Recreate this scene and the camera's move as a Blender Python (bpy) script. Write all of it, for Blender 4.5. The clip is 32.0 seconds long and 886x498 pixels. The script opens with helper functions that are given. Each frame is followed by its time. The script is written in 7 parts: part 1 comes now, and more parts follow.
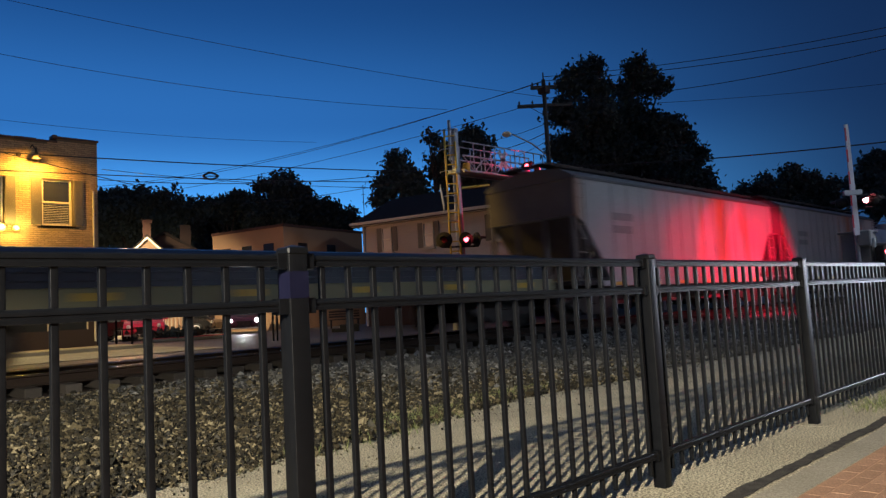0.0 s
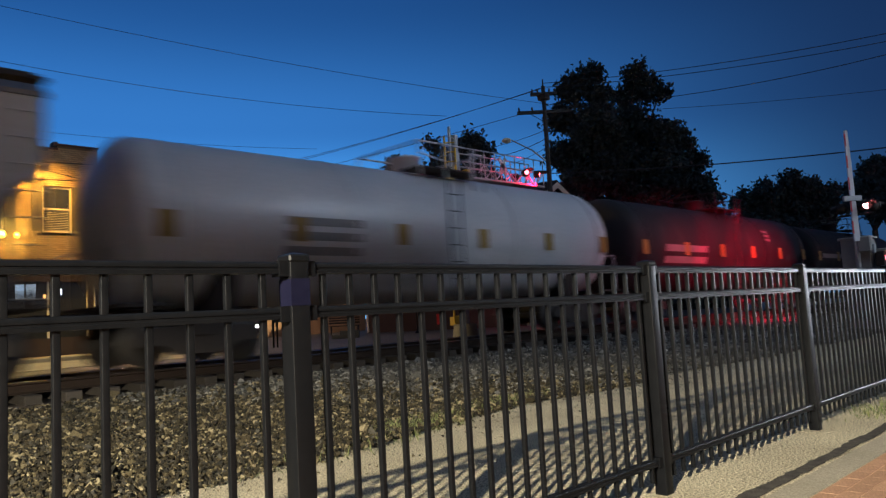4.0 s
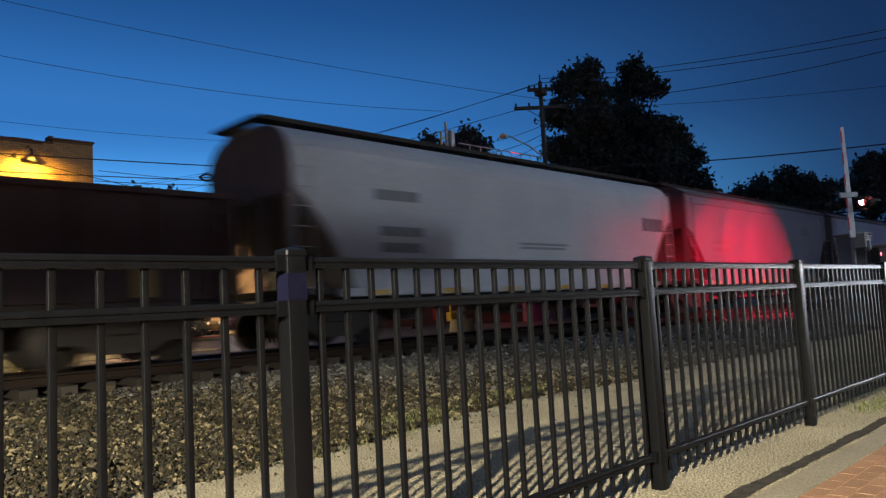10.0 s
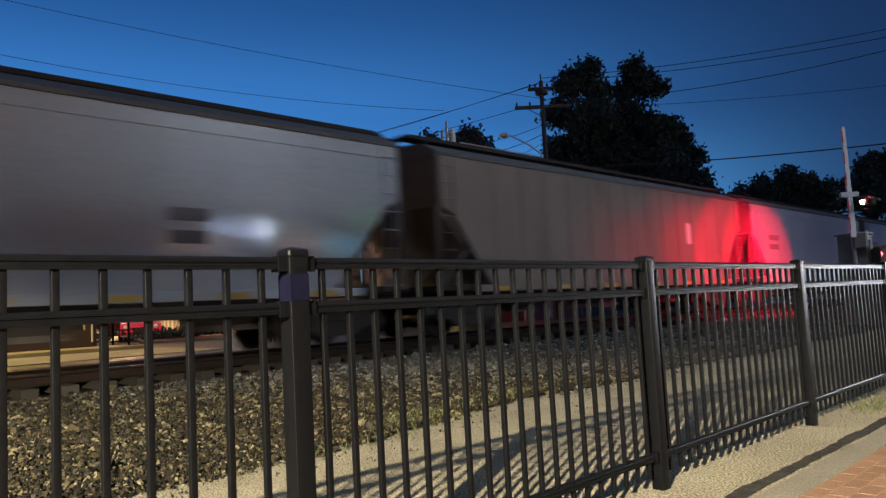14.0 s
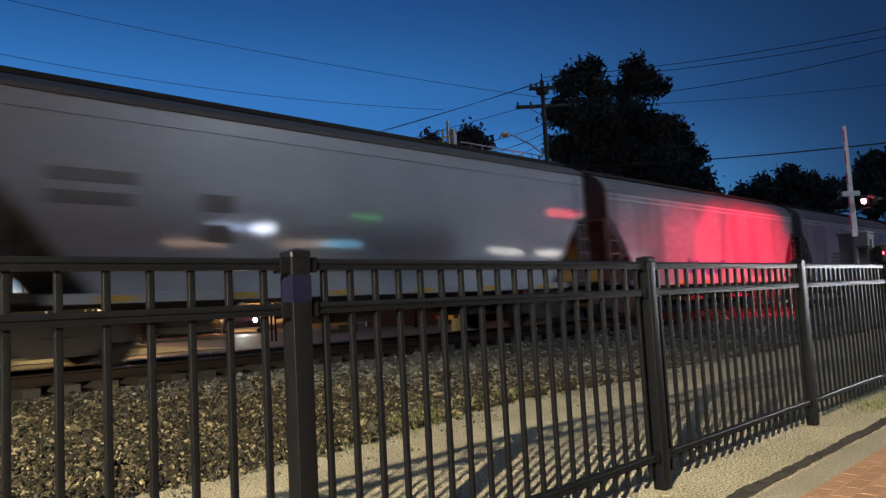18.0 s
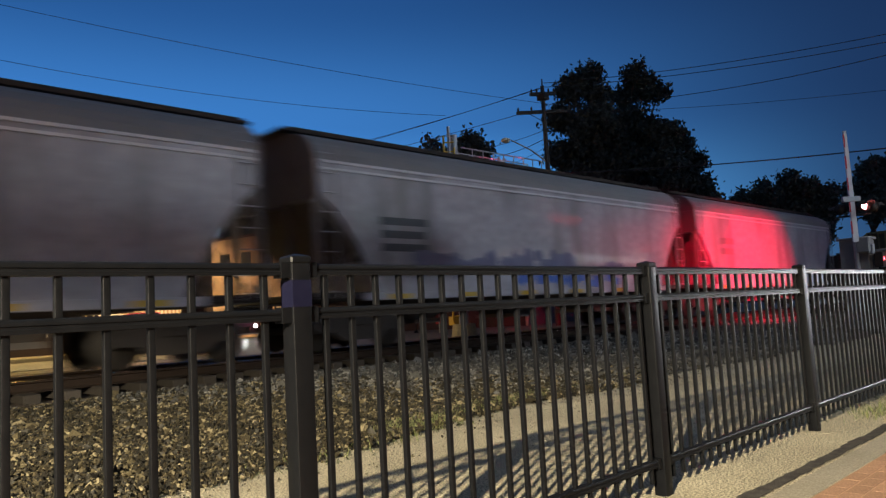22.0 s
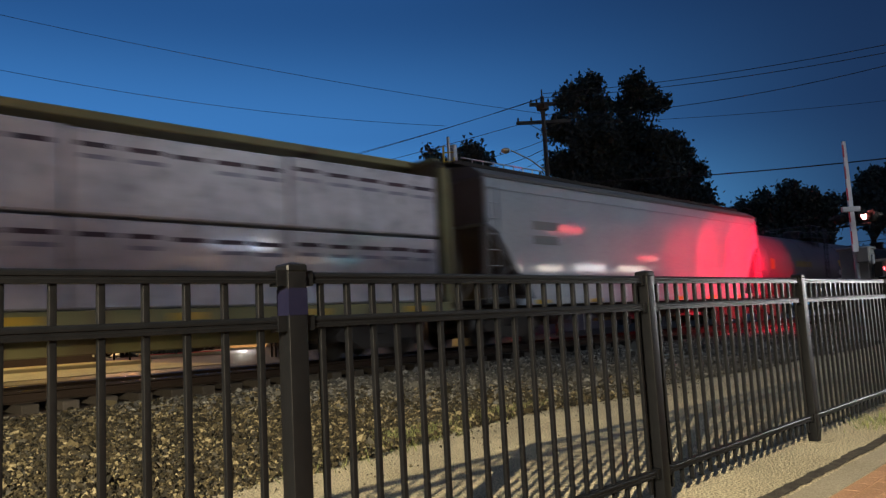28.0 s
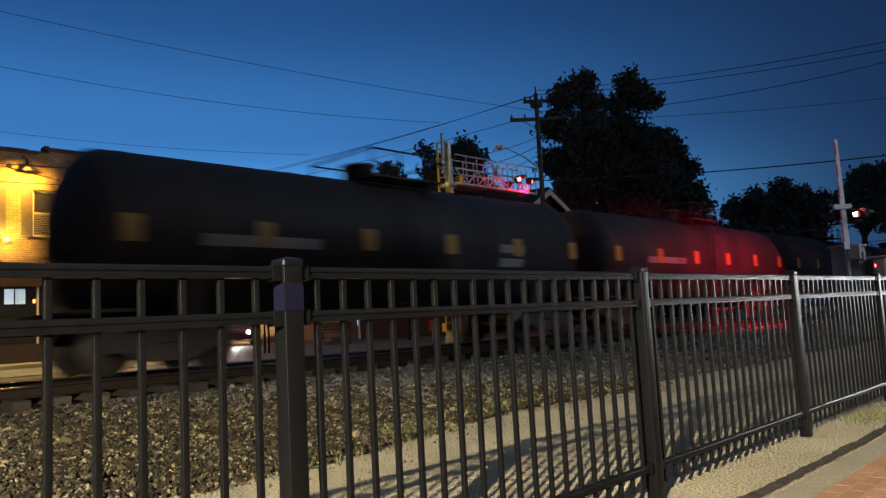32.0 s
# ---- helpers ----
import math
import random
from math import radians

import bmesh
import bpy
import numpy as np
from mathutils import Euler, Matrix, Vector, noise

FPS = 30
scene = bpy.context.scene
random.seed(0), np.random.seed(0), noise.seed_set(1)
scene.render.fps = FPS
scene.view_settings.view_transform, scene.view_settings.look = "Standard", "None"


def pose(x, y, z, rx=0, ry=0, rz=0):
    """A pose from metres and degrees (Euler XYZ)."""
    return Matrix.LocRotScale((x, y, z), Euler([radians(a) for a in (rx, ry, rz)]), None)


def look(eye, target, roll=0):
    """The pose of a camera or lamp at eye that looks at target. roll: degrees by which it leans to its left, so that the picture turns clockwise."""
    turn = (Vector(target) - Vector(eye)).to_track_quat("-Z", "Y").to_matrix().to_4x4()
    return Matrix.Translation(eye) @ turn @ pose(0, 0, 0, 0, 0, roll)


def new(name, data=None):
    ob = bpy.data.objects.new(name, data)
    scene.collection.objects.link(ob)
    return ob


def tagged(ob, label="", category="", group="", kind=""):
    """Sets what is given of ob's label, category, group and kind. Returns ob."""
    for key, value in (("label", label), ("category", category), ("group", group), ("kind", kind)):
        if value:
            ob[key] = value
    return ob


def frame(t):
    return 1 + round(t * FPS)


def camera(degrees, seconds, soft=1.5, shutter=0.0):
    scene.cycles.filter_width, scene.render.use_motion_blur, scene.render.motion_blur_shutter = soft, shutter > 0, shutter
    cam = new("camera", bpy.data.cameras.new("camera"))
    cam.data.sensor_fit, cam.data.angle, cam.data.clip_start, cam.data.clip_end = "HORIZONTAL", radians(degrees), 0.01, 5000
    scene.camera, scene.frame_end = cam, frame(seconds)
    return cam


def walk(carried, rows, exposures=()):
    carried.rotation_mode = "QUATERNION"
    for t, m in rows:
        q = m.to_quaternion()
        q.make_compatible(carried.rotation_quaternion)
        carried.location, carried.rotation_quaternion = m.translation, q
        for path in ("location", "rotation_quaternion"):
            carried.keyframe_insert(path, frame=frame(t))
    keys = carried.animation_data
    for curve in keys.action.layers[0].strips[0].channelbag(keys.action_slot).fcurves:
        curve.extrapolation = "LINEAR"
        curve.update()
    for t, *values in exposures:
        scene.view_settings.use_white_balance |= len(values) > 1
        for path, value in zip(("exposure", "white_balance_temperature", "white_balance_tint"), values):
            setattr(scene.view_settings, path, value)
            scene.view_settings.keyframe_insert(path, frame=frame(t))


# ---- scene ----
cam = camera(63.12, 32.0, soft=1.35, shutter=0.9)


def eye_pose(x, y, z, yaw, pitch, roll):
    return pose(x, y, z, 90 + pitch, 0, yaw) @ pose(0, 0, 0, 0, 0, roll)


# seconds, x, y, z, yaw, pitch, roll
PATH = [
    (0, -0.0001, 0.0001, 1.1081, -44.212, 4.668, -3.208),
    (0.5, -0.0019, 0.0012, 1.1080, -44.201, 4.666, -3.212),
    (1, 0.0028, 0.0019, 1.1114, -44.208, 4.834, -3.260),
    (1.5, -0.0011, 0.0020, 1.1101, -44.214, 5.080, -3.282),
    (2, -0.0053, -0.0011, 1.1108, -44.203, 5.228, -3.267),
    (2.5, -0.0034, 0.0004, 1.1088, -44.206, 5.231, -3.285),
    (3, -0.0062, 0.0012, 1.1116, -44.202, 5.230, -3.285),
    (3.5, -0.0068, 0.0001, 1.1129, -44.202, 5.218, -3.291),
    (5.5, 0.0045, 0.0055, 1.1023, -44.515, 4.875, -3.189),
    (6, 0.0035, 0.0064, 1.1015, -44.583, 4.835, -3.128),
    (7, 0.0089, 0.0026, 1.1062, -44.568, 4.828, -3.183),
    (8, -0.0039, 0.0057, 1.1092, -44.556, 4.792, -3.161),
    (9, -0.0071, 0.0036, 1.1087, -44.513, 4.801, -3.157),
    (10, -0.0045, 0.0058, 1.1098, -44.502, 4.788, -3.173),
    (11, -0.0033, 0.0067, 1.1098, -44.494, 4.789, -3.173),
    (12, -0.0103, 0.0064, 1.1144, -44.484, 4.751, -3.178),
    (13, -0.0161, 0.0035, 1.1156, -44.461, 4.723, -3.136),
    (14, -0.0120, 0.0046, 1.1149, -44.448, 4.731, -3.139),
    (14.5, -0.0141, 0.0048, 1.1151, -44.443, 4.728, -3.131),
    (16.5, -0.0161, 0.0039, 1.1159, -44.398, 4.718, -3.167),
    (17, -0.0143, 0.0036, 1.1178, -44.389, 4.683, -3.188),
    (18, -0.0171, 0.0033, 1.1218, -44.367, 4.668, -3.159),
    (19, -0.0144, 0.0082, 1.1146, -44.359, 4.670, -3.133),
    (20, -0.0162, 0.0049, 1.1214, -44.353, 4.673, -3.165),
    (20.5, -0.0208, 0.0054, 1.1218, -44.341, 4.743, -3.163),
    (21, -0.0136, 0.0044, 1.1158, -44.339, 4.901, -3.162),
    (21.5, -0.0154, 0.0020, 1.1171, -44.328, 4.960, -3.172),
    (22, -0.0146, 0.0044, 1.1198, -44.337, 5.117, -3.188),
    (22.5, -0.0172, -0.0004, 1.1228, -44.342, 5.221, -3.182),
    (23, -0.0203, 0.0006, 1.1172, -44.335, 5.229, -3.151),
    (24, -0.0104, 0.0067, 1.1194, -44.343, 5.284, -3.158),
    (24.5, -0.0116, 0.0036, 1.1201, -44.341, 5.553, -3.212),
    (25, -0.0160, -0.0015, 1.1215, -44.346, 5.844, -3.201),
    (25.5, -0.0173, -0.0010, 1.1197, -44.350, 5.933, -3.194),
    (27.5, 0.0008, -0.0016, 1.1196, -44.323, 5.919, -3.191),
    (28, -0.0014, -0.0019, 1.1128, -44.357, 5.915, -3.157),
    (28.5, 0.0033, -0.0023, 1.1064, -44.584, 5.913, -3.102),
    (29, -0.0057, -0.0007, 1.1072, -44.866, 5.887, -3.104),
    (29.5, -0.0051, -0.0007, 1.1021, -44.957, 5.893, -3.127),
    (30, -0.0071, -0.0010, 1.1061, -44.959, 5.911, -3.140),
    (31, -0.0108, -0.0026, 1.1080, -44.911, 5.874, -3.098),
    (31.5, -0.0075, 0.0033, 1.1049, -44.902, 5.814, -3.127),
    (32, -0.0116, 0.0028, 1.1064, -44.885, 5.642, -3.105),
]

walk(cam, [(r[0], eye_pose(*r[1:])) for r in PATH], exposures=[(0.0, 0.02, 5850, 13), (1.0, 0.03, 5900, 13), (2.0, 0.36, 5950, 11), (3.4, 0.38, 6000, 11), (6.0, 0.16, 6300, 12), (8.0, 0.22, 6150, 10), (9.5, 0.2, 6150, 10), (12.0, 0.42, 6350, 11), (14.0, 0.4, 6350, 11), (17.0, 0.26, 6200, 10), (20.0, 0.44, 6750, 12), (23.0, 0.44, 6450, 11), (25.0, 0.42, 6700, 12), (28.0, 0.30, 6850, 10), (29.0, 0.32, 6950, 10), (32.0, 0.26, 6650, 10)])

# ---- layout in metres: x runs along the fence, y away from the platform ----
TRACK_TURN, TRACK_Y, RAIL_Z = math.degrees(0.0149), 12.695, 0.477
SPEED = 10.4
FENCE_Y, POST_X, PANEL = 2.245, 1.4224, 2.44
TRACK = pose(0, 0, 0, 0, 0, TRACK_TURN) @ pose(0, TRACK_Y, RAIL_Z)


# ---- world: dusk sky, brighter low in the west ----
def dusk_sky():
    world = bpy.data.worlds.new("dusk")
    scene.world = world
    world.use_nodes = True
    nt = world.node_tree
    nt.nodes.clear()
    out, bg = nt.nodes.new("ShaderNodeOutputWorld"), nt.nodes.new("ShaderNodeBackground")
    tc = nt.nodes.new("ShaderNodeTexCoord")
    sep = nt.nodes.new("ShaderNodeSeparateXYZ")
    nt.links.new(tc.outputs["Generated"], sep.inputs[0])

    def ramp(stops):
        r = nt.nodes.new("ShaderNodeValToRGB")
        r.color_ramp.interpolation = "EASE"
        el = r.color_ramp.elements
        el[0].position, el[0].color = stops[0][0], (*stops[0][1], 1)
        el[1].position, el[1].color = stops[-1][0], (*stops[-1][1], 1)
        for p, c in stops[1:-1]:
            e = el.new(p)
            e.color = (*c, 1)
        nt.links.new(sep.outputs["Z"], r.inputs[0])
        return r

    west = ramp([(0.0, (0.16, 0.50, 0.93)), (0.12, (0.105, 0.43, 0.95)), (0.26, (0.033, 0.155, 0.43)), (0.42, (0.014, 0.072, 0.23)), (0.52, (0.016, 0.072, 0.22)), (1.0, (0.070, 0.102, 0.170))])
    east = ramp([(0.0, (0.0150, 0.0405, 0.100)), (0.12, (0.0118, 0.0350, 0.094)), (0.26, (0.0085, 0.0268, 0.080)), (0.42, (0.0066, 0.0222, 0.0700)), (0.52, (0.009, 0.028, 0.080)), (1.0, (0.066, 0.094, 0.155))])
    dot = nt.nodes.new("ShaderNodeVectorMath")
    dot.operation = "DOT_PRODUCT"
    dot.inputs[1].default_value = (math.cos(radians(82)), math.sin(radians(82)), 0)
    nt.links.new(tc.outputs["Generated"], dot.inputs[0])
    span = nt.nodes.new("ShaderNodeMapRange")
    span.interpolation_type = "SMOOTHSTEP"
    span.inputs["From Min"].default_value, span.inputs["From Max"].default_value = 0.30, 1.0
    nt.links.new(dot.outputs["Value"], span.inputs[0])
    mix = nt.nodes.new("ShaderNodeMixRGB")
    nt.links.new(span.outputs[0], mix.inputs[0])
    nt.links.new(east.outputs[0], mix.inputs[1])
    nt.links.new(west.outputs[0], mix.inputs[2])
    nt.links.new(mix.outputs[0], bg.inputs[0])
    bg.inputs[1].default_value = 1.0
    nt.links.new(bg.outputs[0], out.inputs[0])


dusk_sky()


# ---- lamps ----
def lamp(name, kind, m, power, colour, size=0.1, spread=None, blend=0.4):
    data = bpy.data.lights.new(name, kind)
    data.energy, data.color = power, colour
    if kind in ("POINT", "SPOT"):
        data.shadow_soft_size = size
    if kind == "SPOT":
        data.spot_size, data.spot_blend = radians(spread), blend
    ob = new(name, data)
    ob.matrix_world = m
    return ob


WARM, RED = (1.0, 0.90, 0.66), (1.0, 0.004, 0.040)
PLATFORM_LAMP = (-7.6, -2.5, 4.6)
lamp("platform_light", "SPOT", Matrix.Translation(PLATFORM_LAMP), 26000, WARM, 0.08, 162, 0.15)
# unseen narrow spot added for the highlights on the right-hand fence panels
lamp("fence_glint_light", "SPOT", look((31.0, -4.5, 2.3), (8.6, 2.2, 1.4)), 3500, (0.92, 0.95, 1.0), 0.25, 9, 0.8)
# unseen fill spots added behind the camera to brighten the train side
for x, aim, power, spread in ((24.0, 17.0, 10600, 66), (40.0, 40.0, 800, 98)):
    lamp("train_fill_light", "SPOT", look((x, -18.0, 18.5), (aim, 13.0, 2.6)), power, (0.74, 0.87, 1.0), 0.5, spread, 1.0)
# unseen fill added above the platform to brighten ballast and path
BALLAST_FILL = (15.0, -3.0, 10.0)
lamp("ballast_fill_light", "SPOT", look(BALLAST_FILL, (15.0, 5.0, 0.0)), 600, (0.86, 0.94, 1.0), 0.06, 132, 0.6)
lamp("wall_light", "SPOT", look((6.60, 25.05, 6.60), (6.60, 25.80, 5.6)), 800, (1.0, 0.50, 0.05), 0.06, 168, 0.9)
lamp("wall_light_low", "POINT", Matrix.Translation((6.16, 25.45, 4.40)), 62, (1.0, 0.62, 0.10), 0.05)
lamp("wall_light_low", "POINT", Matrix.Translation((5.74, 25.45, 4.42)), 78, (1.0, 0.62, 0.10), 0.05)
lamp("street_light_far", "SPOT", look((3.0, 20.5, 8.0), (6.8, 20.0, 0.4)), 2700, (1.0, 0.78, 0.34), 0.2, 96, 0.5)
# spot added without a fixture to light the signal mast's ladder
lamp("ladder_fill_light", "SPOT", look((9.5, 19.6, 7.6), (16.3, 16.1, 3.9)), 2000, (1.0, 0.62, 0.10), 0.15, 30, 0.6)
lamp("yard_light", "POINT", Matrix.Translation((11.6, 31.2, 5.2)), 950, (1.0, 0.50, 0.24), 0.2)
lamp("yard_wall_light", "SPOT", look((13.8, 38.6, 6.5), (15.8, 42.2, 0.3)), 6000, (1.0, 0.76, 0.40), 0.2, 140, 0.5)
# spot added in mid-air to brighten the flat-roofed building's stucco front
lamp("stucco_fill_light", "SPOT", look((22.6, 31.6, 3.8), (22.2, 36.4, 0.6)), 420, (1.0, 0.70, 0.42), 0.1, 130, 0.7)
# the gate flasher throws nested cones that share their far edge
for lo, power, blend, tall in ((140.0, 480, 0.9, 0.36), (100.0, 1450, 0.8, 0.56), (72.0, 4100, 0.5, 0.93), (52.0, 9200, 0.4, 1.48), (41.0, 12000, 0.4, 2.2)):
    a, spread = radians((lo + 24.2) / 2), lo - 24.2
    lamp("flasher_beam", "SPOT", look((21.25, 6.35, 3.30), (21.25 + 8 * math.cos(a), 6.35 + 8 * math.sin(a), 2.12)) @ Matrix.Diagonal((1, tall, 1, 1)), power, RED, 0.02, spread, blend)
lamp("flasher_spill", "SPOT", look((21.25, 6.35, 3.30), (28.6, 9.6, 2.9)), 70, RED, 0.02, 50, 0.9)
lamp("flasher_beam_far", "SPOT", look((16.7, 15.6, 3.2), (25.5, 18.8, 0.0)), 5200, RED, 0.1, 62, 0.8)
lamp("flasher_beam_across", "SPOT", look((16.46, 15.55, 3.25), (18.6, 12.4, 3.0)), 48, (1.0, 0.15, 0.06), 0.08, 60, 0.6)
lamp("arm_beam", "SPOT", look((20.2, 15.6, 5.6), (13.0, 17.5, 5.6)), 400, RED, 0.1, 110, 0.8)
lamp("car_beam", "SPOT", look((18.45, 33.85, 0.95), (13.3, 24.4, 0.35)), 420, (1.0, 0.97, 0.92), 0.05, 34, 0.9)


# ---- materials ----
def material(name, colour, rough=0.8, metal=0.0, other=None, scale=6.0, spread=0.5, bump=0.0, grain=40.0, coat=0.0, stains=None, stain_scale=1.2, stain_at=0.58, per_piece=0.0, gloss=0.5, speckle=0.35, contrast=1.0):
    """Two-scale procedural surface: large patches between two colours, fine grain in roughness and relief, optional stains."""
    m = bpy.data.materials.new(name)
    m.use_nodes = True
    nt = m.node_tree
    b = nt.nodes["Principled BSDF"]
    tc = nt.nodes.new("ShaderNodeTexCoord")
    n1, n2 = nt.nodes.new("ShaderNodeTexNoise"), nt.nodes.new("ShaderNodeTexNoise")
    n1.inputs["Scale"].default_value, n1.inputs["Detail"].default_value = scale, 6
    n2.inputs["Scale"].default_value, n2.inputs["Detail"].default_value = grain, 4
    for n in (n1, n2):
        nt.links.new(tc.outputs["Object"], n.inputs["Vector"])
    r = nt.nodes.new("ShaderNodeMapRange")
    r.inputs["From Min"].default_value, r.inputs["From Max"].default_value = 0.5 - spread / 2, 0.5 + spread / 2
    nt.links.new(n1.outputs[0], r.inputs[0])
    mix = nt.nodes.new("ShaderNodeMixRGB")
    other = other or tuple(c * 0.62 for c in colour)
    mix.inputs[1].default_value, mix.inputs[2].default_value = (*colour, 1), (*other, 1)
    nt.links.new(r.outputs[0], mix.inputs[0])
    last = mix.outputs[0]
    g = nt.nodes.new("ShaderNodeMixRGB")
    g.blend_type = "MULTIPLY"
    g.inputs[0].default_value = speckle
    nt.links.new(last, g.inputs[1])
    sharp = nt.nodes.new("ShaderNodeMapRange")
    sharp.inputs["From Min"].default_value, sharp.inputs["From Max"].default_value = 0.5 - 0.5 / contrast, 0.5 + 0.5 / contrast
    nt.links.new(n2.outputs[0], sharp.inputs[0])
    nt.links.new(sharp.outputs[0], g.inputs[2])
    last = g.outputs[0]
    if stains:
        n3 = nt.nodes.new("ShaderNodeTexNoise")
        n3.inputs["Scale"].default_value, n3.inputs["Detail"].default_value = stain_scale, 5
        mp = nt.nodes.new("ShaderNodeMapping")
        mp.inputs["Scale"].default_value = (1.0, 1.0, 0.22)
        nt.links.new(tc.outputs["Object"], mp.inputs[0])
        nt.links.new(mp.outputs[0], n3.inputs["Vector"])
        r3 = nt.nodes.new("ShaderNodeMapRange")
        r3.inputs["From Min"].default_value, r3.inputs["From Max"].default_value = stain_at, stain_at + 0.12
        nt.links.new(n3.outputs[0], r3.inputs[0])
        sm = nt.nodes.new("ShaderNodeMixRGB")
        sm.inputs[2].default_value = (*stains, 1)
        nt.links.new(r3.outputs[0], sm.inputs[0])
        nt.links.new(last, sm.inputs[1])
        last = sm.outputs[0]
    if per_piece:
        info = nt.nodes.new("ShaderNodeObjectInfo")
        geo = nt.nodes.new("ShaderNodeNewGeometry")
        add = nt.nodes.new("ShaderNodeMath")
        add.operation = "ADD"
        nt.links.new(info.outputs["Random"], add.inputs[0])
        nt.links.new(geo.outputs["Random Per Island"], add.inputs[1])
        fr = nt.nodes.new("ShaderNodeMath")
        fr.operation = "FRACT"
        nt.links.new(add.outputs[0], fr.inputs[0])
        pr = nt.nodes.new("ShaderNodeMapRange")
        pr.inputs["To Min"].default_value, pr.inputs["To Max"].default_value = 1 - per_piece, 1 + per_piece
        nt.links.new(fr.outputs[0], pr.inputs[0])
        pm = nt.nodes.new("ShaderNodeVectorMath")
        pm.operation = "SCALE"
        nt.links.new(last, pm.inputs[0])
        nt.links.new(pr.outputs[0], pm.inputs["Scale"])
        last = pm.outputs[0]
    nt.links.new(last, b.inputs["Base Color"])
    rr = nt.nodes.new("ShaderNodeMapRange")
    rr.inputs["To Min"].default_value, rr.inputs["To Max"].default_value = max(rough - 0.12, 0.03), min(rough + 0.12, 1)
    nt.links.new(n2.outputs[0], rr.inputs[0])
    nt.links.new(rr.outputs[0], b.inputs["Roughness"])
    b.inputs["Metallic"].default_value = metal
    b.inputs["Coat Weight"].default_value = coat
    b.inputs["Coat Roughness"].default_value = 0.06
    b.inputs["Specular IOR Level"].default_value = gloss
    if bump:
        bp = nt.nodes.new("ShaderNodeBump")
        bp.inputs["Strength"].default_value, bp.inputs["Distance"].default_value = bump, 0.02
        nt.links.new(n2.outputs[0], bp.inputs["Height"])
        nt.links.new(bp.outputs[0], b.inputs["Normal"])
    return m


def glow(name, colour, power):
    m = bpy.data.materials.new(name)
    m.use_nodes = True
    b = m.node_tree.nodes["Principled BSDF"]
    b.inputs["Base Color"].default_value = (*colour, 1)
    b.inputs["Emission Color"].default_value = (*colour, 1)
    b.inputs["Emission Strength"].default_value = power
    return m


BLACK_METAL = material("black_powder_coat", (0.0034, 0.0036, 0.0044), 0.37, 0.0, (0.0044, 0.0046, 0.0055), 9, 0.6, 0.0, 30, gloss=0.11)
CONCRETE = material("pale_concrete", (0.36, 0.315, 0.24), 0.9, 0, (0.26, 0.225, 0.165), 1.3, 0.6, 0.3, 90, gloss=0.05, speckle=0.5, contrast=2.2)
PATH_GRIT = material("crushed_limestone", (0.61, 0.525, 0.36), 0.95, 0, (0.40, 0.34, 0.232), 1.3, 0.6, 0.7, 70, speckle=0.80, contrast=3.8, gloss=0.1)
BRICK_PAVE = material("brick_paver", (0.36, 0.205, 0.125), 0.9, 0, (0.29, 0.165, 0.10), 3, 0.6, 0.15, 70, per_piece=0.10, gloss=0.1, speckle=0.5, contrast=2.0)
TAR = material("tar_joint", (0.030, 0.027, 0.025), 0.95, 0, (0.085, 0.075, 0.062), 14, 0.5, 0.5, 60, gloss=0.05)
ASPHALT = material("asphalt", (0.085, 0.076, 0.068), 0.55, 0, (0.055, 0.050, 0.046), 0.8, 0.5, 0.3, 70, gloss=0.12)
SOIL = material("dark_soil", (0.05, 0.042, 0.03), 0.95, 0, (0.03, 0.026, 0.02), 1.0, 0.6, 0.8, 30, gloss=0.01)
OILY_BED = material("oily_track_bed", (0.075, 0.058, 0.045), 0.9, 0, (0.048, 0.037, 0.03), 2.0, 0.6, 0.8, 30, gloss=0.1)


def stone_mix(name, stops, rough=0.92):
    """Loose stones: each piece takes one of a few stone colours, with fine grain on it."""
    m = material(name, (0.8, 0.8, 0.8), rough, 0, (0.45, 0.42, 0.38), 40, 0.6, 0.5, 90, gloss=0.12)
    nt = m.node_tree
    b = nt.nodes["Principled BSDF"]
    was = b.inputs["Base Color"].links[0].from_socket
    geo = nt.nodes.new("ShaderNodeNewGeometry")
    r = nt.nodes.new("ShaderNodeValToRGB")
    r.color_ramp.interpolation = "CONSTANT"
    el = r.color_ramp.elements
    el[0].position, el[0].color = stops[0][0], (*stops[0][1], 1)
    el[1].position, el[1].color = stops[-1][0], (*stops[-1][1], 1)
    for p, c in stops[1:-1]:
        el.new(p).color = (*c, 1)
    nt.links.new(geo.outputs["Random Per Island"], r.inputs[0])
    mul = nt.nodes.new("ShaderNodeMixRGB")
    mul.blend_type = "MULTIPLY"
    mul.inputs[0].default_value = 1.0
    nt.links.new(r.outputs[0], mul.inputs[1])
    nt.links.new(was, mul.inputs[2])
    nt.links.new(mul.outputs[0], b.inputs["Base Color"])
    return m


BALLAST = stone_mix("ballast_stone", [(0.0, (0.033, 0.029, 0.021)), (0.24, (0.056, 0.045, 0.026)), (0.42, (0.023, 0.021, 0.016)), (0.56, (0.131, 0.107, 0.060)), (0.72, (0.040, 0.033, 0.019)), (0.82, (0.313, 0.261, 0.159)), (0.92, (0.086, 0.079, 0.064))])
# paler stones: light missing on the far ballast is put into their colour
BALLAST_LIT = stone_mix("lightened_ballast_stone", [(0.0, (0.105, 0.103, 0.098)), (0.24, (0.150, 0.142, 0.125)), (0.42, (0.070, 0.070, 0.066)), (0.56, (0.230, 0.220, 0.195)), (0.72, (0.115, 0.110, 0.098)), (0.84, (0.380, 0.365, 0.330)), (0.92, (0.190, 0.190, 0.185))])
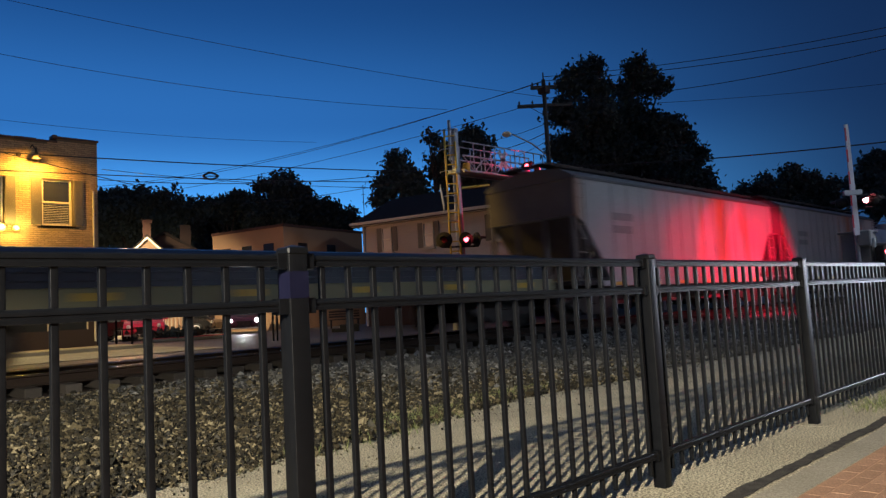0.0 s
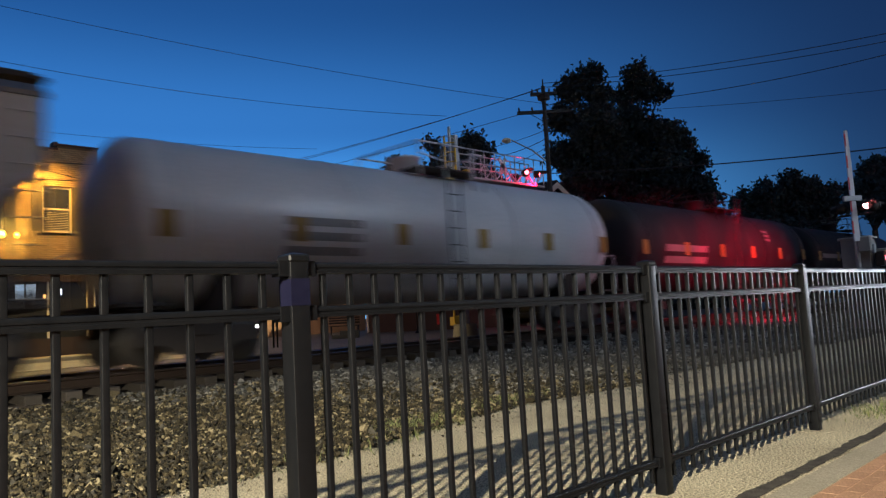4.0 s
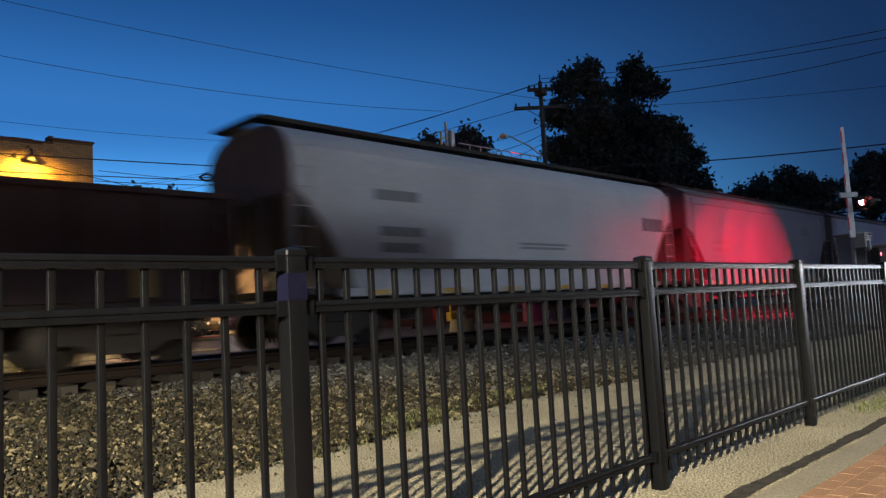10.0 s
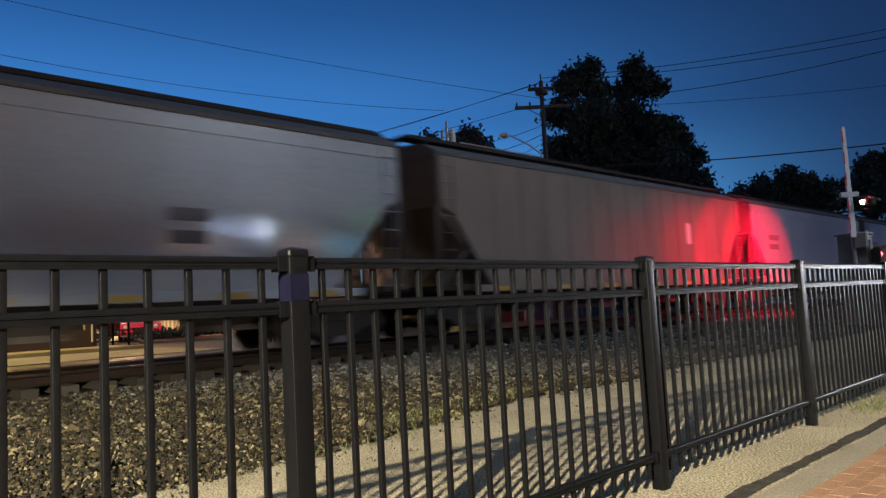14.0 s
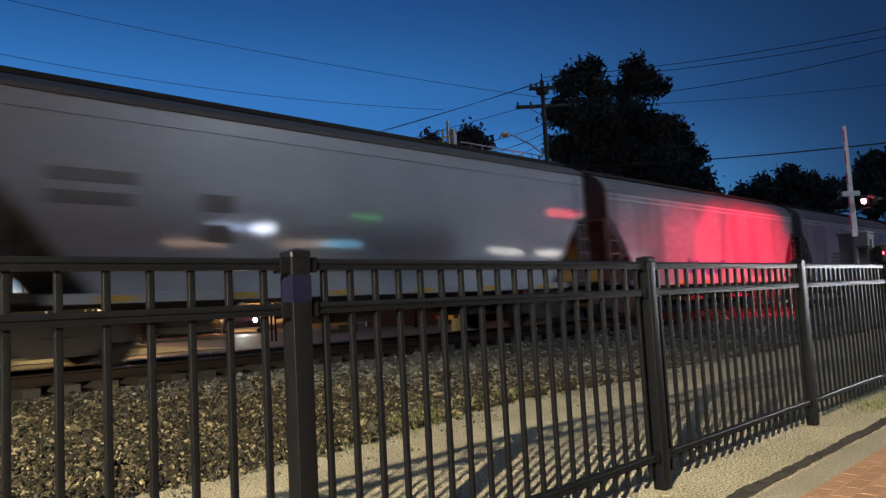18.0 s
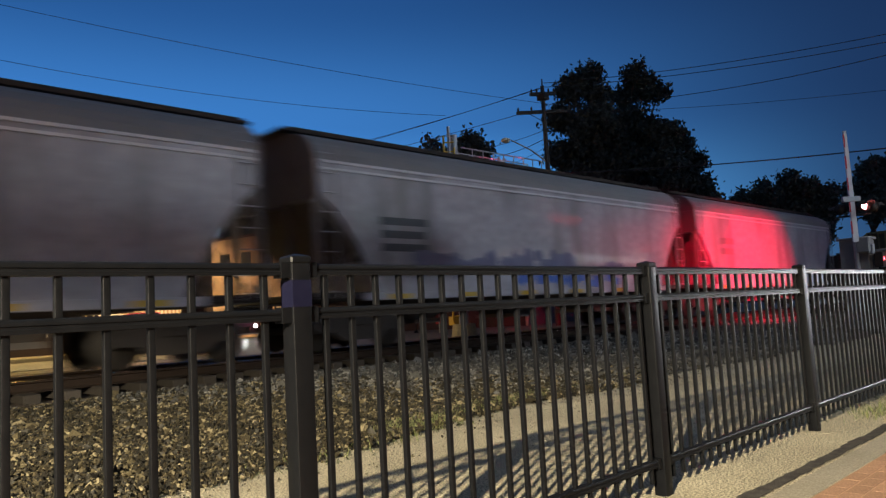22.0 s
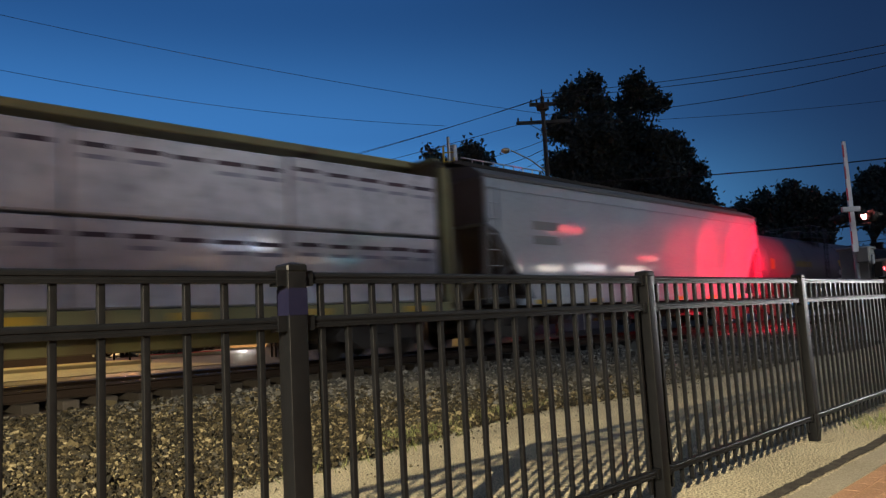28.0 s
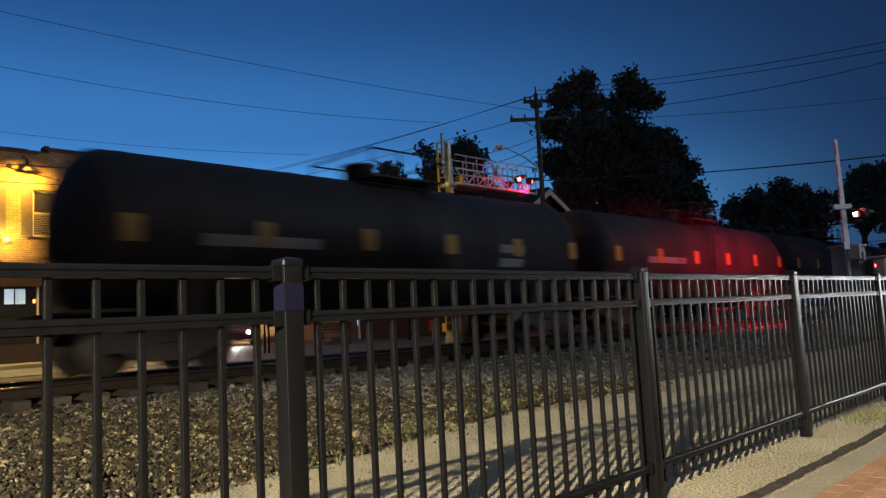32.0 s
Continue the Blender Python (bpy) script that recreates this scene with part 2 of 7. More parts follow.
BALLAST_BED = material("packed_gravel", (0.075, 0.068, 0.054), 0.95, 0, (0.048, 0.043, 0.034), 14, 0.5, 1.0, 60)
TIE_WOOD = material("creosoted_tie", (0.052, 0.046, 0.038), 0.9, 0, (0.038, 0.031, 0.027), 4, 0.6, 0.6, 40, per_piece=0.3, gloss=0.05)
RAIL_RUST = material("rusty_rail_side", (0.026, 0.017, 0.012), 0.85, 0, (0.017, 0.011, 0.008), 4, 0.6, 0.3, 60, gloss=0.1)
RAIL_HEAD = material("polished_rail_head", (0.60, 0.60, 0.60), 0.17, 1.0, (0.42, 0.42, 0.42), 8, 0.6, 0.05, 120)
GRASS = material("grass_blade", (0.085, 0.115, 0.028), 0.9, 0, (0.110, 0.098, 0.036), 1.5, 0.6, per_piece=0.4)
LEAF = material("tree_leaf", (0.085, 0.102, 0.088), 0.9, 0, (0.064, 0.078, 0.068), 0.8, 0.6, per_piece=0.25, gloss=0.06)
BARK = material("bark", (0.08, 0.06, 0.045), 0.95, 0, None, 3, 0.6, 0.9, 20)
POLE_WOOD = material("weathered_pole", (0.042, 0.038, 0.034), 0.9, 0, (0.027, 0.024, 0.022), 2, 0.6, 0.6, 30)
WIRE = material("wire_black", (0.012, 0.012, 0.013), 0.6)
GALV = material("galvanised_steel", (0.42, 0.43, 0.44), 0.5, 0.5, (0.32, 0.33, 0.34), 6, 0.6, 0.1, 90)
DARK_STEEL = material("dark_running_gear", (0.032, 0.028, 0.025), 0.8, 0.0, (0.045, 0.034, 0.028), 4, 0.6, 0.3, 40, gloss=0.2)
WHEEL_STEEL = material("wheel_steel", (0.055, 0.048, 0.042), 0.6, 0.5, (0.035, 0.028, 0.023), 5, 0.6)
# yellow paint; on the signal ladder and brace it stands for warm light
YELLOW_PAINT_LIGHT = material("yellow_paint_and_light", (0.62, 0.40, 0.03), 0.55, 0, (0.48, 0.30, 0.03), 5, 0.6)
REFLECT = material("yellow_reflective_tape", (0.55, 0.34, 0.03), 0.4, 0, (0.45, 0.27, 0.025), 8, 0.5)
FADED_WHITE = material("faded_white_marking", (0.20, 0.20, 0.20), 0.7, 0, (0.11, 0.11, 0.11), 5, 0.6)
FADED_YELLOW = material("faded_yellow_marking", (0.22, 0.15, 0.03), 0.7, 0, (0.12, 0.085, 0.03), 5, 0.6)
# duller yellow for the tank and gondola reflectors
TANK_TAPE = material("dull_yellow_tape", (0.27, 0.16, 0.016), 0.6, 0, (0.20, 0.115, 0.012), 8, 0.5)
PALE_BLUE = material("pale_blue_patch", (0.30, 0.34, 0.45), 0.6, 0, (0.2, 0.23, 0.32), 4, 0.6)
FADED_DARK = material("faded_dark_marking", (0.16, 0.155, 0.155), 0.7, 0, (0.22, 0.215, 0.21), 5, 0.6)
WHITE_PAINT = material("white_marking", (0.72, 0.72, 0.70), 0.6, 0, (0.6, 0.6, 0.58), 6, 0.6)
DARK_MARK = material("dark_marking", (0.045, 0.05, 0.06), 0.6, 0, (0.07, 0.075, 0.085), 6, 0.6)
VIOLET_PAINT = material("violet_spray_paint", (0.06, 0.05, 0.22), 0.6, 0, (0.10, 0.08, 0.30), 3, 0.6)
NIGHT_PAINT = material("dark_violet_spray_paint", (0.09, 0.09, 0.17), 0.55, 0, (0.18, 0.18, 0.27), 2, 0.6)
BLUE_PAINT = material("blue_spray_paint", (0.035, 0.085, 0.30), 0.5, 0, (0.06, 0.14, 0.5), 2, 0.6)
BRICK_TAN = material("tan_brick", (0.43, 0.29, 0.15), 0.9, 0, (0.33, 0.215, 0.11), 2.0, 0.6, 0.4, 60, per_piece=0.16)
JOINT = material("dark_brick_joint", (0.15, 0.11, 0.06), 0.95, 0, None, 4, 0.6, 0.5, 60)
PAVE_SAND = material("reddish_joint_sand", (0.27, 0.155, 0.095), 0.95, 0, (0.22, 0.125, 0.075), 4, 0.6, 0.5, 60)
SHUTTER = material("dark_shutter", (0.15, 0.125, 0.08), 0.6, 0, (0.11, 0.09, 0.06), 5, 0.6, 0.1, 60)
TRIM_CREAM = material("cream_trim", (0.62, 0.54, 0.40), 0.6, 0, (0.5, 0.44, 0.33), 4, 0.6)
# house siding: warm light on the long wall is in this paler colour
SIDING_LIT = material("siding_lit_side", (0.58, 0.50, 0.40), 0.8, 0, (0.49, 0.42, 0.33), 1.5, 0.6)
# darker copy for gable and wing, with their shade in the colour
SIDING_SHADED = material("siding_shaded_side", (0.155, 0.135, 0.155), 0.8, 0, (0.125, 0.108, 0.125), 1.5, 0.6)
SHINGLE = material("dark_shingle", (0.022, 0.018, 0.018), 0.95, 0, (0.014, 0.012, 0.012), 3, 0.6, 0.5, 30, per_piece=0.25, gloss=0.1)
STUCCO = material("ochre_stucco", (0.38, 0.235, 0.135), 0.9, 0, (0.31, 0.19, 0.105), 0.8, 0.6, 0.3, 40)
GABLE_TAN = material("tan_gable_boards", (0.20, 0.13, 0.075), 0.9, 0, (0.15, 0.10, 0.06), 2.0, 0.6, 0.2, 30)
# lack of light on these walls is put into this near-black colour
UNLIT_WALL = material("unlit_wall_tone", (0.036, 0.019, 0.015), 0.9, 0, (0.026, 0.014, 0.011), 1.5, 0.6, 0.3, 30)
BRICK_RED = material("red_brick_wall", (0.10, 0.045, 0.03), 0.9, 0, (0.07, 0.032, 0.022), 1.5, 0.6, 0.4, 30)
WINDOW_DARK = material("dark_window_glass", (0.02, 0.022, 0.025), 0.08, 0, (0.03, 0.03, 0.03), 2, 0.5)
CURTAIN = material("pale_curtain_glass", (0.42, 0.385, 0.35), 0.3, 0, (0.32, 0.29, 0.26), 2, 0.5)
BLIND = material("pale_blind", (0.45, 0.42, 0.36), 0.7)
WOOD_LOAD = material("wrapped_lumber", (0.66, 0.62, 0.66), 0.3, 0, (0.50, 0.47, 0.52), 1.3, 0.35, 1.0, 3.5, coat=0.35, speckle=0.4, contrast=1.6)
RED_CAR = material("red_car_paint", (0.52, 0.025, 0.06), 0.3, 0, (0.46, 0.022, 0.055), 3, 0.5, coat=0.6)
MAROON_CAR = material("dark_red_car_paint", (0.05, 0.006, 0.010), 0.3, 0, (0.04, 0.005, 0.008), 3, 0.5, coat=0.6)
DARK_CAR = material("black_car_paint", (0.015, 0.015, 0.017), 0.25, 0, (0.02, 0.02, 0.022), 3, 0.5, coat=0.6)
RUBBER = material("rubber", (0.02, 0.02, 0.02), 0.9)
RED_GLOW, WHITE_GLOW = glow("lit_red_lens", (1.0, 0.06, 0.08), 14.0), glow("lit_white_lamp", (1.0, 0.95, 0.88), 40.0)
WARM_GLOW = glow("lit_warm_lamp", (1.0, 0.60, 0.10), 2.2)
CABINET = material("dull_grey_cabinet", (0.30, 0.285, 0.27), 0.7, 0, (0.24, 0.225, 0.21), 3, 0.6)
BRIGHT_ALLOY = material("bright_alloy", (0.58, 0.58, 0.60), 0.45, 0.0, (0.48, 0.48, 0.50), 5, 0.6)
RED_HOT = glow("burning_red_lens", (1.0, 0.22, 0.24), 40.0)
# darker brown-grey for the hoppers' end sheets, posts and outlets
END_DARK = material("dark_car_end", (0.17, 0.145, 0.13), 0.85, 0, (0.10, 0.085, 0.075), 1.3, 0.6, 0.1, 20)
POST_BAND = material("dark_blue_band", (0.0035, 0.0036, 0.012), 0.5, 0, (0.005, 0.005, 0.015), 12, 0.5, gloss=0.10)
PLATE_RED = material("red_reflector", (0.6, 0.02, 0.03), 0.35)


# ---- mesh helpers ----
class Shape:
    """A mesh under construction, as plain lists."""

    def __init__(self):
        self.v, self.f, self.smooth = [], [], []

    def add(self, verts, faces, smooth=False):
        n = len(self.v)
        self.v += [tuple(p) for p in verts]
        self.f += [tuple(i + n for i in q) for q in faces]
        self.smooth += [smooth] * len(faces)
        return self

    def box(self, x0, x1, y0, y1, z0, z1, bevel=0.0):
        if not bevel:
            return self.add([(x, y, z) for z in (z0, z1) for x, y in ((x0, y0), (x1, y0), (x1, y1), (x0, y1))],
                            [(3, 2, 1, 0), (4, 5, 6, 7), (0, 1, 5, 4), (1, 2, 6, 5), (2, 3, 7, 6), (3, 0, 4, 7)])
        bm = bmesh.new()
        bmesh.ops.create_cube(bm, size=1, matrix=Matrix.Translation(((x0 + x1) / 2, (y0 + y1) / 2, (z0 + z1) / 2)) @ Matrix.Diagonal((x1 - x0, y1 - y0, z1 - z0, 1)))
        bmesh.ops.bevel(bm, geom=bm.edges[:], offset=bevel, segments=1, affect="EDGES")
        bm.verts.index_update()
        self.add([v.co[:] for v in bm.verts], [[v.index for v in f.verts] for f in bm.faces])
        bm.free()
        return self

    def prism(self, outline, a, b, axis="x"):
        """Extrudes an outline along an axis. Outline points are (y, z) for x, (x, z) for y, (x, y) for z."""
        def at(p, q):
            return (q, *p) if axis == "x" else (p[0], q, p[1]) if axis == "y" else (*p, q)
        n = len(outline)
        faces = [tuple(range(n)), tuple(range(2 * n - 1, n - 1, -1))] + [(i, i + n, (i + 1) % n + n, (i + 1) % n) for i in range(n)]
        return self.add([at(p, a) for p in outline] + [at(p, b) for p in outline], faces)

    def bar(self, half, r, a, b, axis="z"):
        """A square steel tube with rounded corners along an axis."""
        pts, soft = [], []
        for cx, cy, t0 in ((1, 1, 0), (-1, 1, 90), (-1, -1, 180), (1, -1, 270)):
            for k in range(4):
                t = radians(t0 + 30 * k)
                pts.append((cx * (half - r) + r * math.cos(t), cy * (half - r) + r * math.sin(t)))
        n = len(pts)
        at = (lambda p, q: (*p, q)) if axis == "z" else (lambda p, q: (q, *p))
        self.add([at(p, a) for p in pts] + [at(p, b) for p in pts], [(i, i + n, (i + 1) % n + n, (i + 1) % n) for i in range(n)], True)
        self.add([at(p, a) for p in pts], [tuple(range(n))])
        return self.add([at(p, b) for p in pts], [tuple(range(n))])

    def tube(self, p, q, r, r2=None, sides=8, caps=True):
        p, q = Vector(p), Vector(q)
        r2 = r if r2 is None else r2
        m = (q - p).to_track_quat("Z", "Y").to_matrix()
        ring = [m @ Vector((math.cos(a), math.sin(a), 0)) for a in [2 * math.pi * i / sides for i in range(sides)]]
        self.add([p + d * r for d in ring] + [q + d * r2 for d in ring], [(i, (i + 1) % sides, (i + 1) % sides + sides, i + sides) for i in range(sides)], True)
        if caps:
            self.add([p + d * r for d in ring], [tuple(range(sides - 1, -1, -1))])
            self.add([q + d * r2 for d in ring], [tuple(range(sides))])
        return self

    def lathe(self, rings, axis="x", sides=24, smooth=True):
        """Rings of (place along the axis, radius, offset up)."""
        vs, n = [], sides
        for s, r, up in rings:
            for i in range(n):
                a = 2 * math.pi * i / n
                p = (s, r * math.cos(a), up + r * math.sin(a))
                vs.append(p if axis == "x" else (p[1], p[0], p[2]) if axis == "y" else (p[1], p[2], p[0]))
        fs = [(k * n + i, k * n + (i + 1) % n, (k + 1) * n + (i + 1) % n, (k + 1) * n + i) for k in range(len(rings) - 1) for i in range(n)]
        self.add(vs, fs, smooth)
        return self

    def ball(self, c, r, sides=10, flat=1.0):
        rings = [(c[2] + flat * r * math.sin(t), r * math.cos(t) + 1e-4, 0) for t in [-math.pi / 2 + math.pi * i / 6 for i in range(7)]]
        s = Shape().lathe(rings, "z", sides)
        return self.add([(x + c[0], y + c[1], z) for x, y, z in s.v], s.f, True)

    def moved(self, m):
        self.v = [tuple(m @ Vector(p)) for p in self.v]
        return self

    def mesh(self, name, mat):
        me = bpy.data.meshes.new(name)
        me.from_pydata(self.v, [], self.f)
        me.polygons.foreach_set("use_smooth", self.smooth)
        me.materials.append(mat)
        me.update()
        bm = bmesh.new()
        bm.from_mesh(me)
        bmesh.ops.recalc_face_normals(bm, faces=bm.faces)
        bm.to_mesh(me)
        bm.free()
        return me


def thing(name, m, label, category, group="", kind=""):
    ob = new(name)
    ob.empty_display_size = 0.2
    ob.matrix_world = m
    return tagged(ob, label, category, group, kind)


def solid(name, shape, mat, label, category, group="", kind="", m=None):
    ob = new(name, shape.mesh(name, mat))
    if m is not None:
        ob.matrix_world = m
    return tagged(ob, label, category, group, kind)


def part(name, shape, mat, parent, label="", m=None):
    me = shape if isinstance(shape, bpy.types.Mesh) else shape.mesh(name, mat)
    ob = new(name, me)
    ob.parent = parent
    if m is not None:
        ob.matrix_basis = m
    return tagged(ob, label)


def raw_mesh(name, verts, faces, mat, smooth=False):
    me = bpy.data.meshes.new(name)
    verts, faces = np.asarray(verts, np.float32), np.asarray(faces, np.int32)
    k = faces.shape[1]
    me.vertices.add(len(verts))
    me.vertices.foreach_set("co", verts.ravel())
    me.loops.add(faces.size)
    me.loops.foreach_set("vertex_index", faces.ravel())
    me.polygons.add(len(faces))
    me.polygons.foreach_set("loop_start", np.arange(0, faces.size, k, dtype=np.int32))
    me.polygons.foreach_set("loop_total", np.full(len(faces), k, np.int32))
    me.polygons.foreach_set("use_smooth", np.full(len(faces), smooth))
    me.materials.append(mat)
    me.update(calc_edges=True)
    return me


# ---- ground, pavement, track bed ----
def ground():
    def turned(x, y):
        return y + x * math.tan(radians(TRACK_TURN))
    xs = sorted(set([-600, -300, -150, -80, -40, 150, 250, 400, 800] + [-20 + 2 * i for i in range(60)]))
    # across the track: place, height
    cut = [(-600, -0.03), (-60, -0.03), (1.0, -0.03), (4.6, -0.03), (6.5, 0.0), (9.5, 0.04), (11.0, 0.06), (11.6, 0.08), (14.0, 0.10), (14.6, 0.20), (15.6, 0.34), (18, 0.36), (25, 0.33), (60, 0.33), (200, 0.33), (1500, 0.33)]
    vs = [(x, y if y < 3 else turned(x, y) if abs(x) < 200 else y + math.copysign(3, x), z) for x in xs for y, z in cut]
    n = len(cut)
    fs = [(i * n + j, (i + 1) * n + j, (i + 1) * n + j + 1, i * n + j + 1) for i in range(len(xs) - 1) for j in range(n - 1)]
    solid("ground", Shape().add(vs, fs), SOIL, "dark bare soil and gravel ground beside the railway", "ground", kind="structure")
    s = Shape().prism([(15.7, 0.20), (15.7, 0.385), (18, 0.385), (25, 0.365), (75, 0.365), (75, 0.2)], -60, 90)
    solid("road", s, ASPHALT, "worn grey asphalt street and parking area beyond the track", "road", kind="structure")
    s = Shape().box(-40, 60, 1.75, 5.7, -0.3, 0.0)
    solid("path", s, PATH_GRIT, "pale crushed stone strip under the iron fence", "path", kind="structure")
    s = Shape().box(-40, 60, 1.57, 1.75, -0.3, 0.004)
    solid("kerb", s, CONCRETE, "narrow pale concrete edge along the brick platform", "kerb", kind="structure")
    v = []
    k = 1000
    for i in range(k + 1):
        x = -10 + 40 * i / k
        a = 1.775 + 0.03 * noise.noise((x * 1.7, 0, 0)) + 0.012 * noise.noise((x * 8, 3, 0)) + 0.014 * noise.noise((x * 31, 3, 4))
        b = 1.868 + 0.03 * noise.noise((x * 2.3, 5, 0)) + 0.016 * noise.noise((x * 7, 5, 7)) + 0.018 * noise.noise((x * 29, 5, 9))
        v += [(x, a, 0.008), (x, b, 0.008)]
    solid("joint", Shape().add(v, [(2 * i, 2 * i + 2, 2 * i + 3, 2 * i + 1) for i in range(k)]), TAR, "dark ragged tar joint beside the concrete edge", "joint", kind="structure")
    solid("pavement", Shape().box(-40, 60, -12, 1.57, -0.3, -0.0035), PAVE_SAND, "sand bed of the brick platform", "pavement", kind="structure")


ground()


def ballast():
    """Crushed stones: jittered, skewed blocks with uneven faces."""
    rng = np.random.default_rng(4)
    near, far = 128000, 52000
    n = near + far
    x = np.concatenate([rng.uniform(-0.5, 9.5, near), rng.uniform(9.0, 33, far)])
    edge = 4.55 + 0.13 * np.minimum(x, 7) + 0.1 * np.sin(x * 1.3)
    y = edge + (11.45 - edge) * rng.random(n)
    grow = np.clip(np.hypot(x, y) / 8.0, 0.85, 2.2)
    keep = rng.random(n) < np.clip((y - edge) / 0.5 + 0.25, 0, 1)
    x, y, grow = x[keep], y[keep], grow[keep]
    m = 3600
    xs = rng.uniform(0, 24, m)
    ys = 4.55 + 0.13 * np.minimum(xs, 7) + 0.25 - rng.exponential(0.30, m)
    ok = ys > 2.9
    x, y = np.concatenate([x, xs[ok]]), np.concatenate([y, ys[ok]])
    stray = np.concatenate([np.ones(len(x) - ok.sum()), np.full(ok.sum(), 0.36)])
    grow = np.concatenate([grow, np.ones(ok.sum())])
    n = len(x)
    z = np.where(stray < 1, -0.012, 0.0) + np.interp(y, [4, 6.5, 9.5, 11.0, 11.4], [0.0, 0.02, 0.07, 0.10, 0.12]) + stray ** 2 * rng.uniform(-0.012, 0.032, n) + np.where(stray < 1, 0, 0.03) * np.sin(x * 2.1 + y) * np.sin(y * 1.7)
    cube = np.array([(i, j, k) for k in (-1, 1) for i, j in ((-1, -1), (1, -1), (1, 1), (-1, 1))], float) * 0.78
    size = (stray * grow * rng.lognormal(math.log(0.0125), 0.38, n))[:, None, None]
    v = (cube[None] * rng.uniform(0.55, 1.2, (n, 8, 1)) + rng.normal(0, 0.17, (n, 8, 3))) * rng.uniform(0.65, 1.45, (n, 1, 3)) * size
    a, b, c = rng.uniform(0, 6.3, n), rng.uniform(-0.9, 0.9, n), rng.uniform(-0.9, 0.9, n)
    o, l = np.zeros(n), np.ones(n)
    rot = np.stack([np.cos(a), -np.sin(a), o, np.sin(a), np.cos(a), o, o, o, l], 1).reshape(n, 3, 3)
    rot = rot @ np.stack([l, o, o, o, np.cos(b), -np.sin(b), o, np.sin(b), np.cos(b)], 1).reshape(n, 3, 3)
    rot = rot @ np.stack([np.cos(c), o, np.sin(c), o, l, o, -np.sin(c), o, np.cos(c)], 1).reshape(n, 3, 3)
    v = np.einsum("nij,nkj->nki", rot, v) + np.stack([x, y, z + 0.012], 1)[:, None]
    f = np.array([(3, 2, 1, 0), (4, 5, 6, 7), (0, 1, 5, 4), (1, 2, 6, 5), (2, 3, 7, 6), (3, 0, 4, 7)])
    # share of lightened stones grows away from the platform lamp
    paler = rng.random(n) < np.clip((x - 4.5) / 5.0 + (y - 8.5) / 6.0, 0, 1)
    for grey, mat, label in ((False, BALLAST, "loose buff and grey crushed stone ballast bank beside the track"), (True, BALLAST_LIT, "pale grey ballast stones with light put into their colour")):
        own = v[paler == grey]
        faces = (f[None] + 8 * np.arange(len(own))[:, None, None]).reshape(-1, 4)
        tagged(new("ballast", raw_mesh("ballast", own.reshape(-1, 3), faces, mat)), label, "ballast", kind="stuff")


ballast()


def grit():
    rng = np.random.default_rng(12)
    n = 26000
    x = 0.3 + 13 * rng.random(n) ** 1.3
    y = rng.uniform(1.79, 5.3, n)
    size = (rng.lognormal(math.log(0.0030), 0.4, n))[:, None, None]
    octa = np.array([(1, 0, 0), (-1, 0, 0), (0, 1, 0), (0, -1, 0), (0, 0, 0.7), (0, 0, -0.7)], float)
    v = octa[None] * rng.uniform(0.6, 1.4, (n, 6, 3)) * size
    a = rng.uniform(0, 6.3, n)
    c, s = np.cos(a)[:, None], np.sin(a)[:, None]
    v = np.stack([v[..., 0] * c - v[..., 1] * s, v[..., 0] * s + v[..., 1] * c, v[..., 2]], -1) + np.stack([x, y, size[:, 0, 0] * 0.2], 1)[:, None]
    f = np.array([(0, 2, 4), (2, 1, 4), (1, 3, 4), (3, 0, 4), (2, 0, 5), (1, 2, 5), (3, 1, 5), (0, 3, 5)])
    f = (f[None] + 6 * np.arange(n)[:, None, None]).reshape(-1, 3)
    ob = new("grit", raw_mesh("grit", v.reshape(-1, 3), f, stone_mix("loose_grit", [(0.0, (0.36, 0.31, 0.21)), (0.35, (0.22, 0.19, 0.13)), (0.6, (0.44, 0.39, 0.28)), (0.85, (0.12, 0.10, 0.075))])))
    tagged(ob, "loose pale grit scattered over the crushed stone path", "grit", kind="stuff")


grit()


def ballast_bed():
    xs = [-12 + 1.0 * i for i in range(62)]
    v = []
    for x in xs:
        e = 4.75 + 0.13 * max(min(x, 7), -4)
        v += [(x, e, 0.003), (x, 6.8, 0.012), (x, 9.5, 0.055), (x, 11.1, 0.085), (x, 11.7, 0.10)]
    f = [(5 * i + j, 5 * i + j + 5, 5 * i + j + 6, 5 * i + j + 1) for i in range(len(xs) - 1) for j in range(4)]
    solid("ballast_bed", Shape().add(v, f), BALLAST_BED, "packed fine gravel under the ballast stones", "gravel", kind="structure")


ballast_bed()


